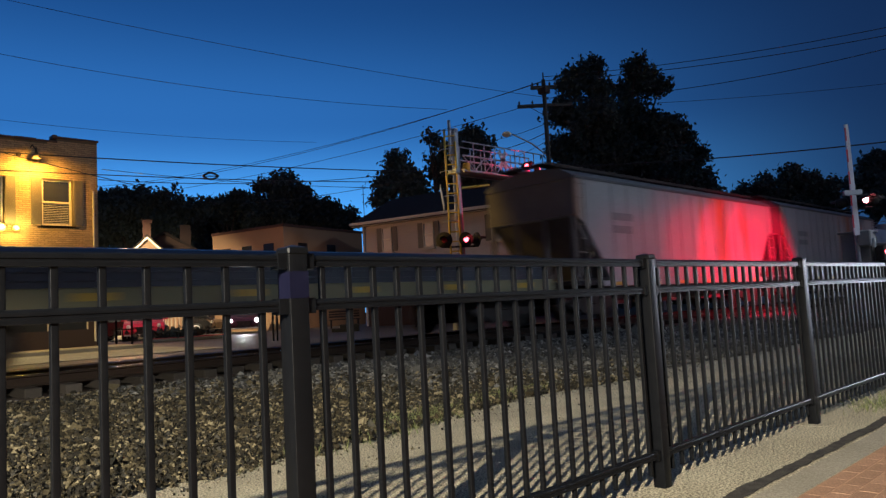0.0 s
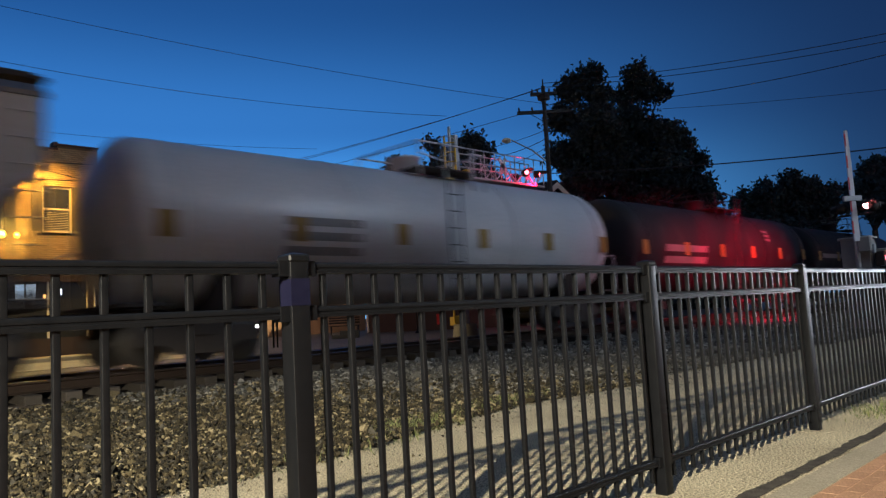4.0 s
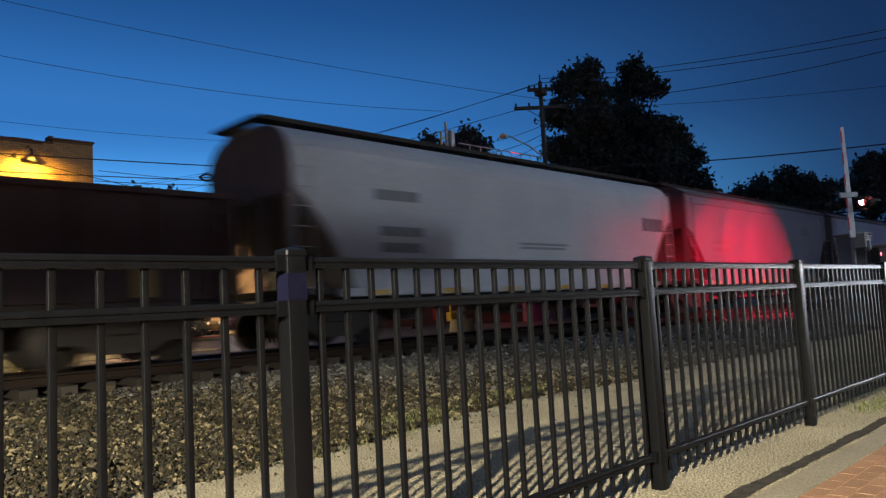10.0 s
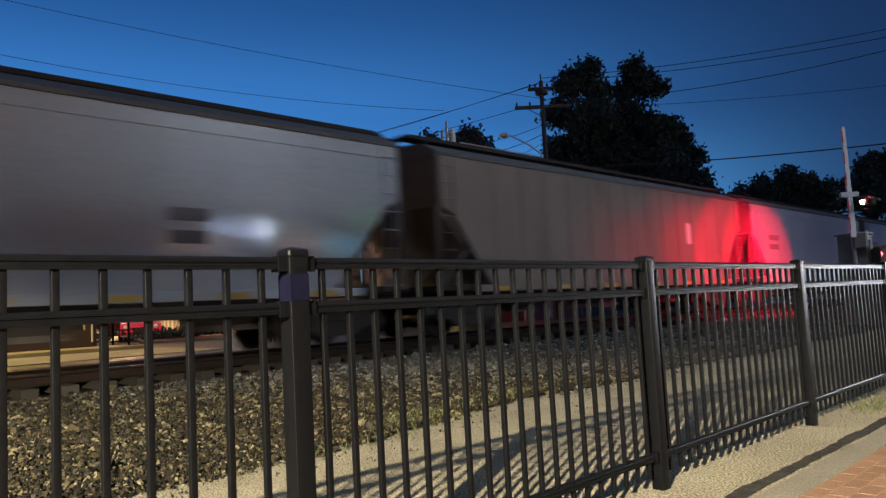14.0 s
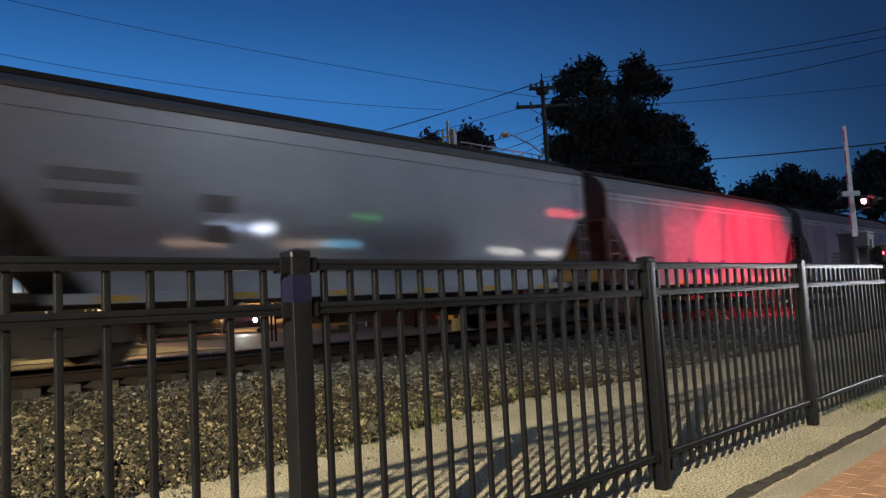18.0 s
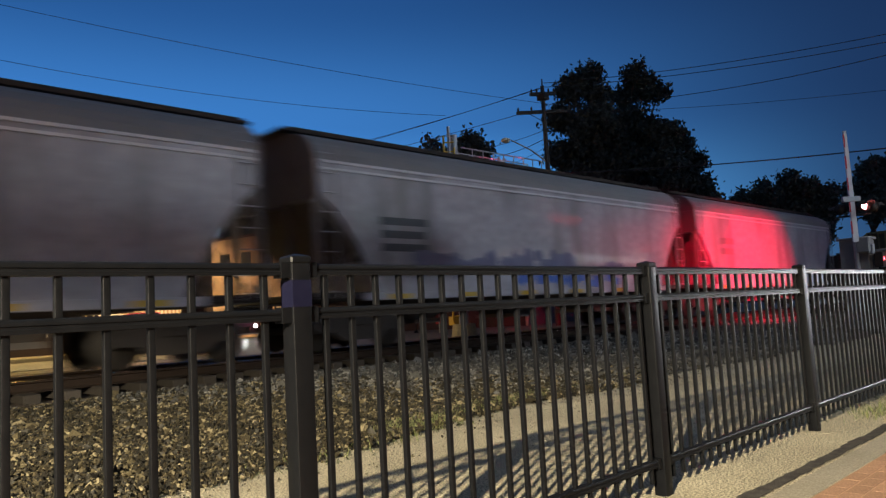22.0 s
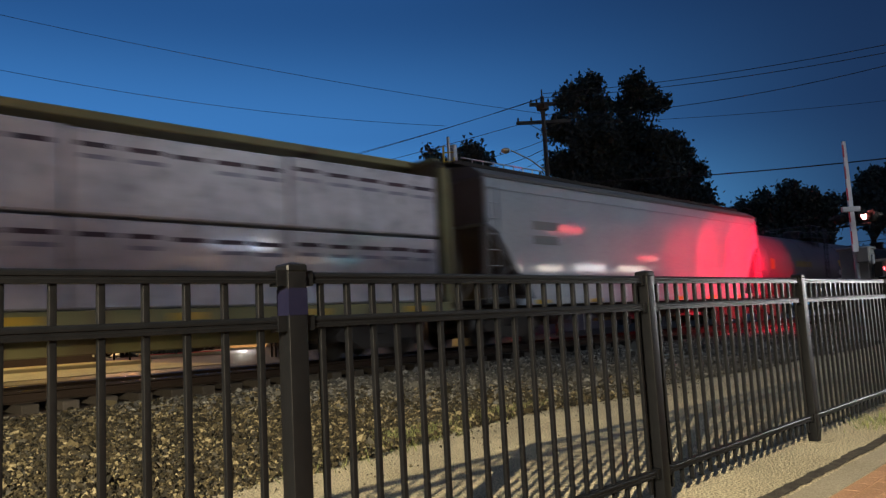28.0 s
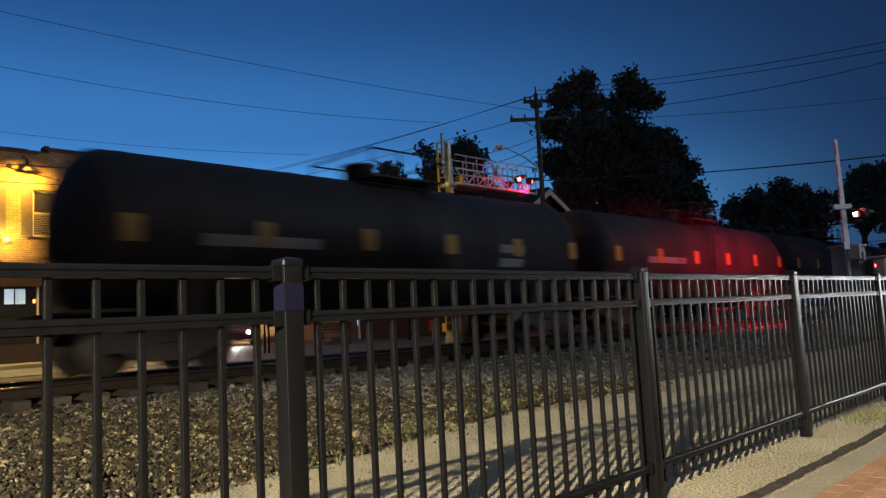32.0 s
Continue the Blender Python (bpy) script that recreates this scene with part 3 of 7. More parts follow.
def track():
    head = [(-0.036, 0.0), (0.036, 0.0), (0.036, -0.03), (0.009, -0.045), (0.009, -0.145), (0.07, -0.16), (0.07, -0.172), (-0.07, -0.172), (-0.07, -0.16), (-0.009, -0.145), (-0.009, -0.045), (-0.036, -0.03)]
    for side in (-1, 1):
        rail = thing("rail", TRACK, "rusty steel rail with a polished bright head", "rail", "rails of the track", "structure")
        y = side * 0.752
        part("rail_web", Shape().prism([(y + a, b - 0.004) for a, b in head], -380, 420), RAIL_RUST, rail)
        crown = [(-0.03, -0.0045), (-0.027, -0.0028), (-0.016, -0.0008), (0, 0), (0.016, -0.0008), (0.027, -0.0028), (0.03, -0.0045)]
        top = Shape().prism([(y + a, b) for a, b in crown], -380, 420)
        top.smooth = [False, False] + [True] * (len(top.f) - 2)
        part("rail_head", top, RAIL_HEAD, rail, "polished steel running surface")
    bed = Shape().prism([(-2.6, -0.42), (-1.32, -0.30), (1.32, -0.30), (2.4, -0.22), (3.0, -0.08), (3.0, -0.5), (-2.6, -0.5)], -380, 420)
    solid("track_bed", bed, OILY_BED, "dark oily ballast bed between the ties", "track bed", kind="structure", m=TRACK)
    tie = Shape().box(-0.115, 0.115, -1.3, 1.3, -0.352, -0.174, 0.012).mesh("railway_tie", TIE_WOOD)
    rng = random.Random(3)
    for i in range(120):
        ob = new("railway_tie", tie)
        ob.matrix_world = TRACK @ pose(-8 + 0.53 * i, rng.uniform(-0.04, 0.04), 0, 0, 0, rng.uniform(-1, 1))
        tagged(ob, "weathered creosoted wooden railway tie under the rails", "railway tie", "ties of the track")


track()


# ---- iron fence ----
def fence():
    top, mid, low = 1.329, 1.168, 0.215
    picket = Shape().bar(0.0108, 0.0022, 0.085, top - 0.03).mesh("picket", BLACK_METAL)

    def rail_shape(z):
        # ribbed rail: a channel with two fine ridges
        y = 0.021
        s = Shape().prism([(-y, z - 0.042), (-y, z - 0.030), (-y + 0.004, z - 0.027), (-y + 0.004, z - 0.022), (-y, z - 0.019), (-y, z - 0.012), (-y + 0.0025, z - 0.005), (-y + 0.010, z), (-0.006, z), (-0.004, z - 0.004), (0.004, z - 0.004), (0.006, z), (y - 0.007, z), (y - 0.002, z - 0.003), (y, z - 0.008), (y, z - 0.042)], 0.045, PANEL - 0.045)
        return s
    f = thing("fence", pose(0, FENCE_Y, 0), "black powder-coated steel picket fence along the platform", "fence")
    h = 1.362
    shaft = Shape().bar(0.038, 0.003, -0.02, h - 0.02).mesh("post", BLACK_METAL)
    cap = Shape().box(-0.043, 0.043, -0.043, 0.043, h - 0.035, h - 0.006, 0.006).add([(-0.037, -0.037, h - 0.006), (0.037, -0.037, h - 0.006), (0.037, 0.037, h - 0.006), (-0.037, 0.037, h - 0.006), (0, 0, h + 0.004)], [(0, 1, 4), (1, 2, 4), (2, 3, 4), (3, 0, 4)]).mesh("post_cap", BLACK_METAL)
    foot = Shape().tube((0, 0, -0.05), (0, 0, 0.0015), 0.15, 0.15, 18).mesh("footing", PATH_GRIT)
    brackets = [Shape().box(min(e * 0.038, e * 0.075), max(e * 0.038, e * 0.075), -0.027, 0.027, z - 0.052, z + 0.004).mesh("bracket", BLACK_METAL) for e in (-1, 1) for z in (top, mid, low)]
    rails = [rail_shape(z).mesh(nm, BLACK_METAL) for nm, z in (("top_rail", top), ("middle_rail", mid), ("bottom_rail", low))]
    for k in range(-5, 12):
        x = POST_X + PANEL * k
        post = part("post", shaft, None, f, m=pose(x, 0, 0))
        part("post_cap", cap, None, post)
        part("footing", foot, None, post, "pale cement footing level with the path")
        for me in brackets:
            part("bracket", me, None, post)
        if k == 0:
            # blue-violet band round the post between the upper rails
            part("blue_band", Shape().box(-0.0395, 0.0395, -0.0395, 0.0395, 1.172, 1.268), POST_BAND, post, "dark blue-violet band round the post")
        panel = part("top_rail", rails[0], None, f, m=pose(x, 0, 0))
        part("middle_rail", rails[1], None, panel)
        part("bottom_rail", rails[2], None, panel)
        # the panels on the near side of the first post are a wider make
        step, n = (PANEL / 20, 19) if k >= 0 else (PANEL / 18.5, 18)
        for i in range(n):
            part("picket", picket, None, panel, m=pose(PANEL - step * (i + 1), 0, 0))


fence()


# ---- the train ----
def truck(parent, x, width=1.0):
    """A two-axle freight truck under a car."""
    t = new("truck")
    t.parent = parent
    t.matrix_basis = pose(x, 0, 0)
    for y in (-1.0, 1.0):
        outline = [(-1.15, 0.52), (-0.95, 0.66), (-0.5, 0.68), (-0.35, 0.78), (0.35, 0.78), (0.5, 0.68), (0.95, 0.66), (1.15, 0.52), (1.05, 0.38), (0.75, 0.40), (0.45, 0.22), (-0.45, 0.22), (-0.75, 0.40), (-1.05, 0.38)]
        part("side_frame", Shape().prism(outline, y - 0.06, y + 0.06, "y"), DARK_STEEL, t)
    part("bolster", Shape().box(-0.2, 0.2, -1.1, 1.1, 0.5, 0.82, 0.03), DARK_STEEL, t)
    for ax in (-0.89, 0.89):
        s = Shape().lathe([(-0.82, 0.001, 0.46), (-0.82, 0.43, 0.46), (-0.72, 0.46, 0.46), (-0.70, 0.40, 0.46), (-0.70, 0.09, 0.46), (0.70, 0.09, 0.46), (0.70, 0.40, 0.46), (0.72, 0.46, 0.46), (0.82, 0.43, 0.46), (0.82, 0.001, 0.46)], "y", 20)
        part("wheelset", s.moved(pose(ax, 0, 0)), WHEEL_STEEL, t)
    return t


def couplers(car, half):
    for e in (-1, 1):
        part("coupler", Shape().box(min(e * half, e * (half + 0.47)), max(e * half, e * (half + 0.47)), -0.12, 0.12, 0.72, 0.98, 0.03), DARK_STEEL, car)


def ladder(car, x, y, z0, z1, mat, along="x", w=0.4):
    s = Shape()
    for d in (-w / 2, w / 2):
        s.tube((x + d, y, z0), (x + d, y, z1), 0.016, sides=6) if along == "x" else s.tube((x, y + d, z0), (x, y + d, z1), 0.016, sides=6)
    z = z0 + 0.12
    while z < z1:
        s.tube((x - w / 2, y, z), (x + w / 2, y, z), 0.012, sides=6) if along == "x" else s.tube((x, y - w / 2, z), (x, y + w / 2, z), 0.012, sides=6)
        z += 0.38
    part("ladder", s, mat, car)


def scrawl(x, z, w, h, seed):
    """Sprayed letters too blurred to read: a row of overlapping rounded strokes of uneven height."""
    rng = random.Random(seed)
    s = Shape()
    n = max(4, int(w / 0.28))
    for i in range(n):
        cx = x - w / 2 + (i + 0.5) * w / n + rng.uniform(-0.1, 0.1)
        a, b = w / n * rng.uniform(0.55, 0.95), h / 2 * rng.uniform(0.45, 1.0)
        cz = z + rng.uniform(-0.22, 0.22) * h
        loop = []
        for k in range(14):
            u, r = k * 2 * math.pi / 14, rng.uniform(0.78, 1.12)
            loop.append((cx + a * r * math.cos(u), cz + b * r * math.sin(u)))
        s.prism(loop, -0.003 - 0.0006 * i, 0.003, "y")
    return s


def marks(car, y, items):
    """Markings too blurred to read, on the near side. Each: x, z, width, height, rows (0: sprayed), material."""
    for x, z, w, h, rows, mat in items:
        s = Shape() if rows else scrawl(x, z, w, h, int(abs(x) * 100))
        for i in range(rows):
            s.box(x - w / 2, x + w / 2 * (1 - 0.12 * (i % 2)), -0.003, 0.003, z - i * h * 1.7 - h / 2, z - i * h * 1.7 + h / 2)
        part("marking", Shape().add([(a, b + y, c) for a, b, c in s.v], s.f), mat, car)


def hopper(name, start, end, body, roof, label, style="rib", extra=(), walk_z=None, eave_z=4.12, upper=None):
    """A covered hopper between two coupling points, measured at the clip's start."""
    mid, half = (start + end) / 2, (end - start) / 2 - 0.47
    car = thing(name, TRACK @ pose(mid, 0, 0), label, "freight car", "cars of the train")
    w, eave, sill = 1.55, eave_z, 1.10
    h2 = half - 0.12
    if style == "round":
        cut = [(h2 - 0.05, 3.05), (h2 - 0.42, 2.75), (h2 - 0.85, 2.2), (h2 - 1.2, 1.62), (h2 - 1.45, sill)]
    else:
        cut = [(h2, 2.95), (h2 - 0.42, 2.75), (h2 - 1.7, sill)]
    right = [(h2, eave)] + cut
    outline = right + [(-x, z) for x, z in reversed(right)]
    low = style == "round"
    if low:
        outline = [(x, min(z, 3.72)) for x, z in outline]
    part("body", Shape().prism(outline, -w, w, "y"), body, car)
    if low:
        curve = [(w, 3.72), (w - 0.03, 3.86), (w - 0.12, 4.02), (w - 0.28, 4.17), (w - 0.5, 4.29), (0.7, 4.37)]
        # without its own paint the curve gets a colour darkened like shade
        part("curved_top", Shape().prism([(-y, z) for y, z in curve] + [(y, z) for y, z in reversed(curve)], -h2, h2), upper or UPPER_SHADE, car, "rounded upper flank" if upper else "rounded upper flank with its shade put into the colour")
    for e in (-1, 1):
        if low:
            part("end_crown", Shape().prism([(-y * 0.985, z - 0.015) for y, z in curve] + [(y * 0.985, z - 0.015) for y, z in reversed(curve)], min(e * h2, e * (h2 + 0.015)), max(e * h2, e * (h2 + 0.015))), END_DARK, car, "darker rounded head of the end sheet")
        part("end_sheet", Shape().box(min(e * h2, e * (h2 + 0.015)), max(e * h2, e * (h2 + 0.015)), -w + 0.01, w - 0.01, 2.97, 3.7 if low else eave - 0.06), END_DARK, car, "darker end sheet")
    arch = [(-0.75, 4.34), (-0.6, 4.40), (0, 4.42), (0.6, 4.40), (0.75, 4.34)] if low else [(-w - 0.03, eave - 0.05), (-w - 0.03, eave + 0.02), (-1.2, eave + 0.24), (-0.6, eave + 0.33), (0, eave + 0.35), (0.6, eave + 0.33), (1.2, eave + 0.24), (w + 0.03, eave + 0.02), (w + 0.03, eave - 0.05)]
    part("roof", Shape().prism(arch, -h2 - 0.05, h2 + 0.05), roof, car)
    deck = 4.575 if style == "rib" else 4.40 if low else 4.50
    deck = walk_z or deck
    s = Shape()
    for y in (-0.62, 0.62):
        s.box(-half, half, y - 0.2, y + 0.2, deck, deck + 0.09)
    for i in range(12):
        x = -h2 + 0.4 + i * (2 * h2 - 0.8) / 11
        s.box(x - 0.03, x + 0.03, -0.85, 0.85, eave + 0.26, deck)
    for e in (-1, 1):
        s.box(e * half - 0.15, e * half + 0.15, -0.82, 0.82, deck, deck + 0.05)
    part("running_board", s, DARK_STEEL, car, "dark steel grating walkway")
    hatch = Shape().box(-0.9, 0.9, -0.32, 0.32, 4.38 if low else eave + 0.32, 4.45 if low else eave + 0.41, 0.02).mesh("hatch_cover", roof)
    for i in range(5):
        part("hatch_cover", hatch, None, car, m=pose(-h2 * 0.8 + i * h2 * 0.4, 0, 0))
    for e in (-1, 1):
        # sloped end sheet under the overhang, end posts and platform
        part("slope_sheet", Shape().prism([(e * (h2 - 0.06), 2.93), (e * (h2 - 1.72), sill), (e * (h2 - 2.4), sill - 0.02), (e * (h2 - 2.4), 1.5), (e * (h2 - 0.5), 2.93)], -w + 0.12, w - 0.12, "y"), END_DARK, car)
        part("end_platform", Shape().box(min(e * half, e * (half - 1.9)), max(e * half, e * (half - 1.9)), -1.45, 1.45, 1.02, 1.16, 0.02), DARK_STEEL, car)
        s = Shape()
        for y in (-1.42, -0.5, 0.5, 1.42):
            s.box(e * (half - 0.16) - 0.05, e * (half - 0.16) + 0.05, y - 0.05, y + 0.05, 1.1, 3.0)
            s.tube((e * (half - 0.2), y, 1.15), (e * (half - 1.3), y, 2.15), 0.035, sides=6)
        part("end_post", s, END_DARK, car)
        ladder(car, e * (half - 0.35), -w - 0.045, 1.05, 4.0, body)
        truck(car, e * (half - 1.45))
    part("side_sill", Shape().box(-half + 1.2, half - 1.2, -w - 0.03, -w + 0.12, 0.98, 1.14, 0.01).box(-half + 1.2, half - 1.2, w - 0.12, w + 0.03, 0.98, 1.14, 0.01), body, car)
    for i, x in enumerate((-h2 * 0.5, 0, h2 * 0.5)):
        s = Shape()
        v = [(x - 1.15, -1.1, 1.12), (x + 1.15, -1.1, 1.12), (x + 1.15, 1.1, 1.12), (x - 1.15, 1.1, 1.12), (x - 0.36, -0.5, 0.56), (x + 0.36, -0.5, 0.56), (x + 0.36, 0.5, 0.56), (x - 0.36, 0.5, 0.56)]
        s.add(v, [(3, 2, 1, 0), (4, 5, 6, 7), (0, 1, 5, 4), (1, 2, 6, 5), (2, 3, 7, 6), (3, 0, 4, 7)])
        s.box(x - 0.42, x + 0.42, -0.7, 0.7, 0.46, 0.56)
        part("outlet", s, END_DARK, car, "darker discharge outlet")
    if style == "rib":
        n = 13
        rib = Shape().box(-0.03, 0.03, -w - 0.014, -w, sill + 0.04, eave - 0.1).mesh("side_rib", body)
        for i in range(n):
            x = -h2 + 1.9 + i * (2 * h2 - 3.8) / (n - 1)
            part("side_rib", rib, None, car, m=pose(x, 0, 0))
    elif style == "round" and not upper:
        s = Shape()
        for z in (3.54, 3.68):
            s.box(-h2 + 0.1, h2 - 0.1, -w - 0.025, -w, z - 0.025, z + 0.025)
        part("side_stiffener", s, PALE_STRIPE, car, "pale chalky side rib")
    elif not low:
        part("top_seam", Shape().box(-h2, h2, -w - 0.02, -w, 3.80, 3.84), body, car)
    me = Shape().box(-0.3, 0.3, -w - 0.036, -w - 0.031, 1.0, 1.1).mesh("reflector", REFLECT)
    for i in range(6):
        part("reflector", me, None, car, "yellow reflective strip", m=pose(-h2 + 2.0 + i * (2 * h2 - 4.0) / 5, 0, 0))
    marks(car, -w - (0.018 if style == "rib" else 0.006), extra)
    couplers(car, half)
    return car


def tank(name, start, end, body, label, extra=(), dome=0.0, size=(1.53, 2.50), squares=6):
    mid, half = (start + end) / 2, (end - start) / 2 - 0.47
    car = thing(name, TRACK @ pose(mid, 0, 0), label, "tank car", "cars of the train")
    (r, c), tip = size, half
    rings = [(-tip, 0.01, c)] + [(-tip + 0.6 * (1 - math.cos(a)), r * math.sin(a), c) for a in [math.pi / 12 * i for i in range(1, 7)]]
    rings += [(tip - 0.6, r, c)] + [(tip - 0.6 * (1 - math.cos(a)), r * math.sin(a), c) for a in [math.pi / 12 * i for i in range(5, 0, -1)]] + [(tip, 0.01, c)]
    part("tank_shell", Shape().lathe(rings, "x", 40), body, car)
    band = Shape().lathe([(-0.03, r + 0.004, c), (-0.03, r + 0.014, c), (0.03, r + 0.014, c), (0.03, r + 0.004, c)], "x", 40).mesh("weld_band", body)
    for x in (-half + 1.0, -half * 0.35, half * 0.35, half - 1.0):
        part("weld_band", band, None, car, m=pose(x, 0, 0))
    part("manway", Shape().lathe([(c + r - 0.15, 0.36, 0), (c + r + 0.32, 0.36, 0), (c + r + 0.34, 0.40, 0), (c + r + 0.40, 0.40, 0), (c + r + 0.43, 0.2, 0), (c + r + 0.43, 0.01, 0)], "z", 16).moved(pose(dome, 0, 0)), body, car)
    part("valve", Shape().tube((dome + 0.75, 0.1, c + r - 0.1), (dome + 0.75, 0.1, c + r + 0.3), 0.11), DARK_STEEL, car)
    z0, z1 = c + r - 0.1, c + r + 0.55
    for y in (-1, 1):
        part("walkway", Shape().box(dome - 0.55, dome + 1.6, min(y * 0.45, y * 1.1), max(y * 0.45, y * 1.1), c + r - 0.05, c + r - 0.01), DARK_STEEL, car)
        s = Shape()
        for x in (dome - 0.55, dome + 0.25, dome + 1.2):
            s.tube((x, y * 1.1, z0 - 0.4), (x, y * 1.1, z1), 0.022, sides=6)
        s.tube((dome - 0.55, y * 1.1, z1), (dome + 0.9, y * 1.1, z1), 0.022, sides=6)
        s.tube((dome - 0.55, y * 1.1, z1 - 0.28), (dome + 0.25, y * 1.1, z1 - 0.4), 0.018, sides=6)
        s.tube((dome + 1.15, y * 1.1, z1 - 0.12), (dome + 1.6, y * 1.1, z1 - 0.12), 0.022, sides=6)
        for x in (dome + 1.15, dome + 1.6):
            s.tube((x, y * 1.1, z0 - 0.4), (x, y * 1.1, z1 - 0.12), 0.022, sides=6)
        part("safety_rail", s, body, car)
    for x, z in ((dome - 0.55, z1), (dome + 1.6, z1 - 0.12)):
        part("end_bar", Shape().tube((x, -1.1, z), (x, 1.1, z), 0.022, sides=6), body, car)
    ladder(car, dome, -r - 0.06, 0.9, c + r - 0.1, DARK_STEEL)
    for e in (-1, 1):
        part("stub_sill", Shape().box(min(e * half, e * (half - 3.0)), max(e * half, e * (half - 3.0)), -0.3, 0.3, 0.72, 1.05, 0.02), DARK_STEEL, car)
        part("saddle", Shape().prism([(-1.0, 0.95), (1.0, 0.95), (1.25, 1.75), (-1.25, 1.75)], e * (half - 1.9) - 0.25, e * (half - 1.9) + 0.25), DARK_STEEL, car)
        part("end_platform", Shape().box(min(e * half, e * (half - 0.75)), max(e * half, e * (half - 0.75)), -1.45, 1.45, 1.02, 1.08), DARK_STEEL, car)
        s = Shape()
        for y in (-1.42, 1.42):
            s.tube((e * (half - 0.05), y, 1.05), (e * (half - 0.05), y, 2.05), 0.02, sides=6)
        s.tube((e * (half - 0.05), -1.42, 2.05), (e * (half - 0.05), 1.42, 2.05), 0.02, sides=6)
        part("end_rail", s, body, car)
        truck(car, e * (half - 1.5))
    tape = Shape().box(-0.17, 0.17, -r - 0.016, -r - 0.008, 2.12, 2.56).mesh("reflector", TANK_TAPE)
    for i in range(squares):
        part("reflector", tape, None, car, "yellow reflective square", m=pose(-half + 0.72 + i * (2 * half - 1.44) / max(squares - 1, 1), 0, 0))
    for x, z, w, h, rows, mat in extra:
        s = Shape()
        for i in range(rows):
            zz = z - i * h * 1.7
            y0 = -math.sqrt(max(r * r - (zz + h / 2 - c) ** 2, 0)) - 0.012
            y1 = -math.sqrt(max(r * r - (zz - h / 2 - c) ** 2, 0)) - 0.012
            s.add([(x - w / 2, y0, zz + h / 2), (x + w / 2, y0, zz + h / 2), (x + w / 2, y1, zz - h / 2), (x - w / 2, y1, zz - h / 2)], [(0, 1, 2, 3)])
        part("marking", s, mat, car)
    couplers(car, half)
    return car


def gondola(name, start, end, top, body, label, extra=(), load=None):
    mid, half = (start + end) / 2, (end - start) / 2 - 0.47
    car = thing(name, TRACK @ pose(mid, 0, 0), label, "freight car", "cars of the train")
    w, sill = 1.5, 1.02
    for y in (-w, w):
        part("side", Shape().box(-half, half, y - 0.03, y + 0.03, sill, top), body, car)
    for e in (-1, 1):
        part("end", Shape().box(e * half - 0.04, e * half + 0.04, -w + 0.03, w - 0.03, sill, top), body, car)
        truck(car, e * (half - 1.7))
        ladder(car, e * (half - 0.3), -w - 0.12, 0.8, top, DARK_STEEL)
    part("floor", Shape().box(-half, half, -w, w, sill - 0.16, sill, 0.01), DARK_STEEL, car)
    part("top_chord", Shape().box(-half - 0.05, half + 0.05, -w - 0.1, -w + 0.05, top, top + 0.09).box(-half - 0.05, half + 0.05, w - 0.05, w + 0.1, top, top + 0.09), body, car)
    rib = Shape().prism([(-0.09, -w - 0.11), (0.09, -w - 0.11), (0.12, -w - 0.03), (-0.12, -w - 0.03)], sill - 0.1, top, "z").mesh("side_post", body)
    n = int(2 * half / 1.15)
    for i in range(n + 1):
        part("side_post", rib, None, car, m=pose(-half + 0.15 + i * (2 * half - 0.3) / n, 0, 0))
    part("centre_sill", Shape().box(-half, half, -0.3, 0.3, 0.68, sill - 0.16), DARK_STEEL, car)
    me = Shape().box(-0.14, 0.14, -w - 0.119, -w - 0.113, sill + 0.05, sill + 0.5).mesh("reflector", TANK_TAPE)
    for i in range(6):
        part("reflector", me, None, car, "yellow reflective strip", m=pose(-half + 1.6 + i * (2 * half - 3.2) / 5, 0, 0))
    marks(car, -w - 0.04, extra)
    couplers(car, half)
    return car


def coil_flat(name, start, end):
    mid, half = (start + end) / 2, (end - start) / 2 - 0.47
    car = thing(name, TRACK @ pose(mid, 0, 0), "low dark blue coil car with ribbed hoods and olive side sill", "freight car", "cars of the train")
    body = material("dark_blue_hood", (0.028, 0.034, 0.055), 0.4, 0, (0.02, 0.025, 0.04), 2, 0.6)
    olive = material("olive_sill", (0.22, 0.19, 0.09), 0.7, 0, (0.16, 0.14, 0.07), 2, 0.6)
    arch = [(-1.5, 1.22), (-1.5, 1.7), (-1.3, 1.82), (-0.7, 1.9), (0.7, 1.9), (1.3, 1.82), (1.5, 1.7), (1.5, 1.22)]
    for e in (-1, 1):
        a, b = sorted((e * 0.06, e * (half - 0.4)))
        part("hood", Shape().prism(arch, a, b), body, car)
        truck(car, e * (half - 1.6))
    for z in (1.34, 1.47, 1.60):
        part("hood_rib", Shape().box(-half + 0.4, half - 0.4, -1.53, -1.5, z - 0.02, z + 0.02), body, car)
    part("side_sill", Shape().box(-half, half, -1.5, 1.5, 0.80, 1.22, 0.02), olive, car, "olive painted side sill")
    me = Shape().box(-0.3, 0.3, -1.506, -1.5, 1.02, 1.14).mesh("reflector", REFLECT)
    for i in range(6):
        part("reflector", me, None, car, "yellow reflective strip", m=pose(-half + 1.2 + i * (2 * half - 2.4) / 5, 0, 0))
    couplers(car, half)
    return car


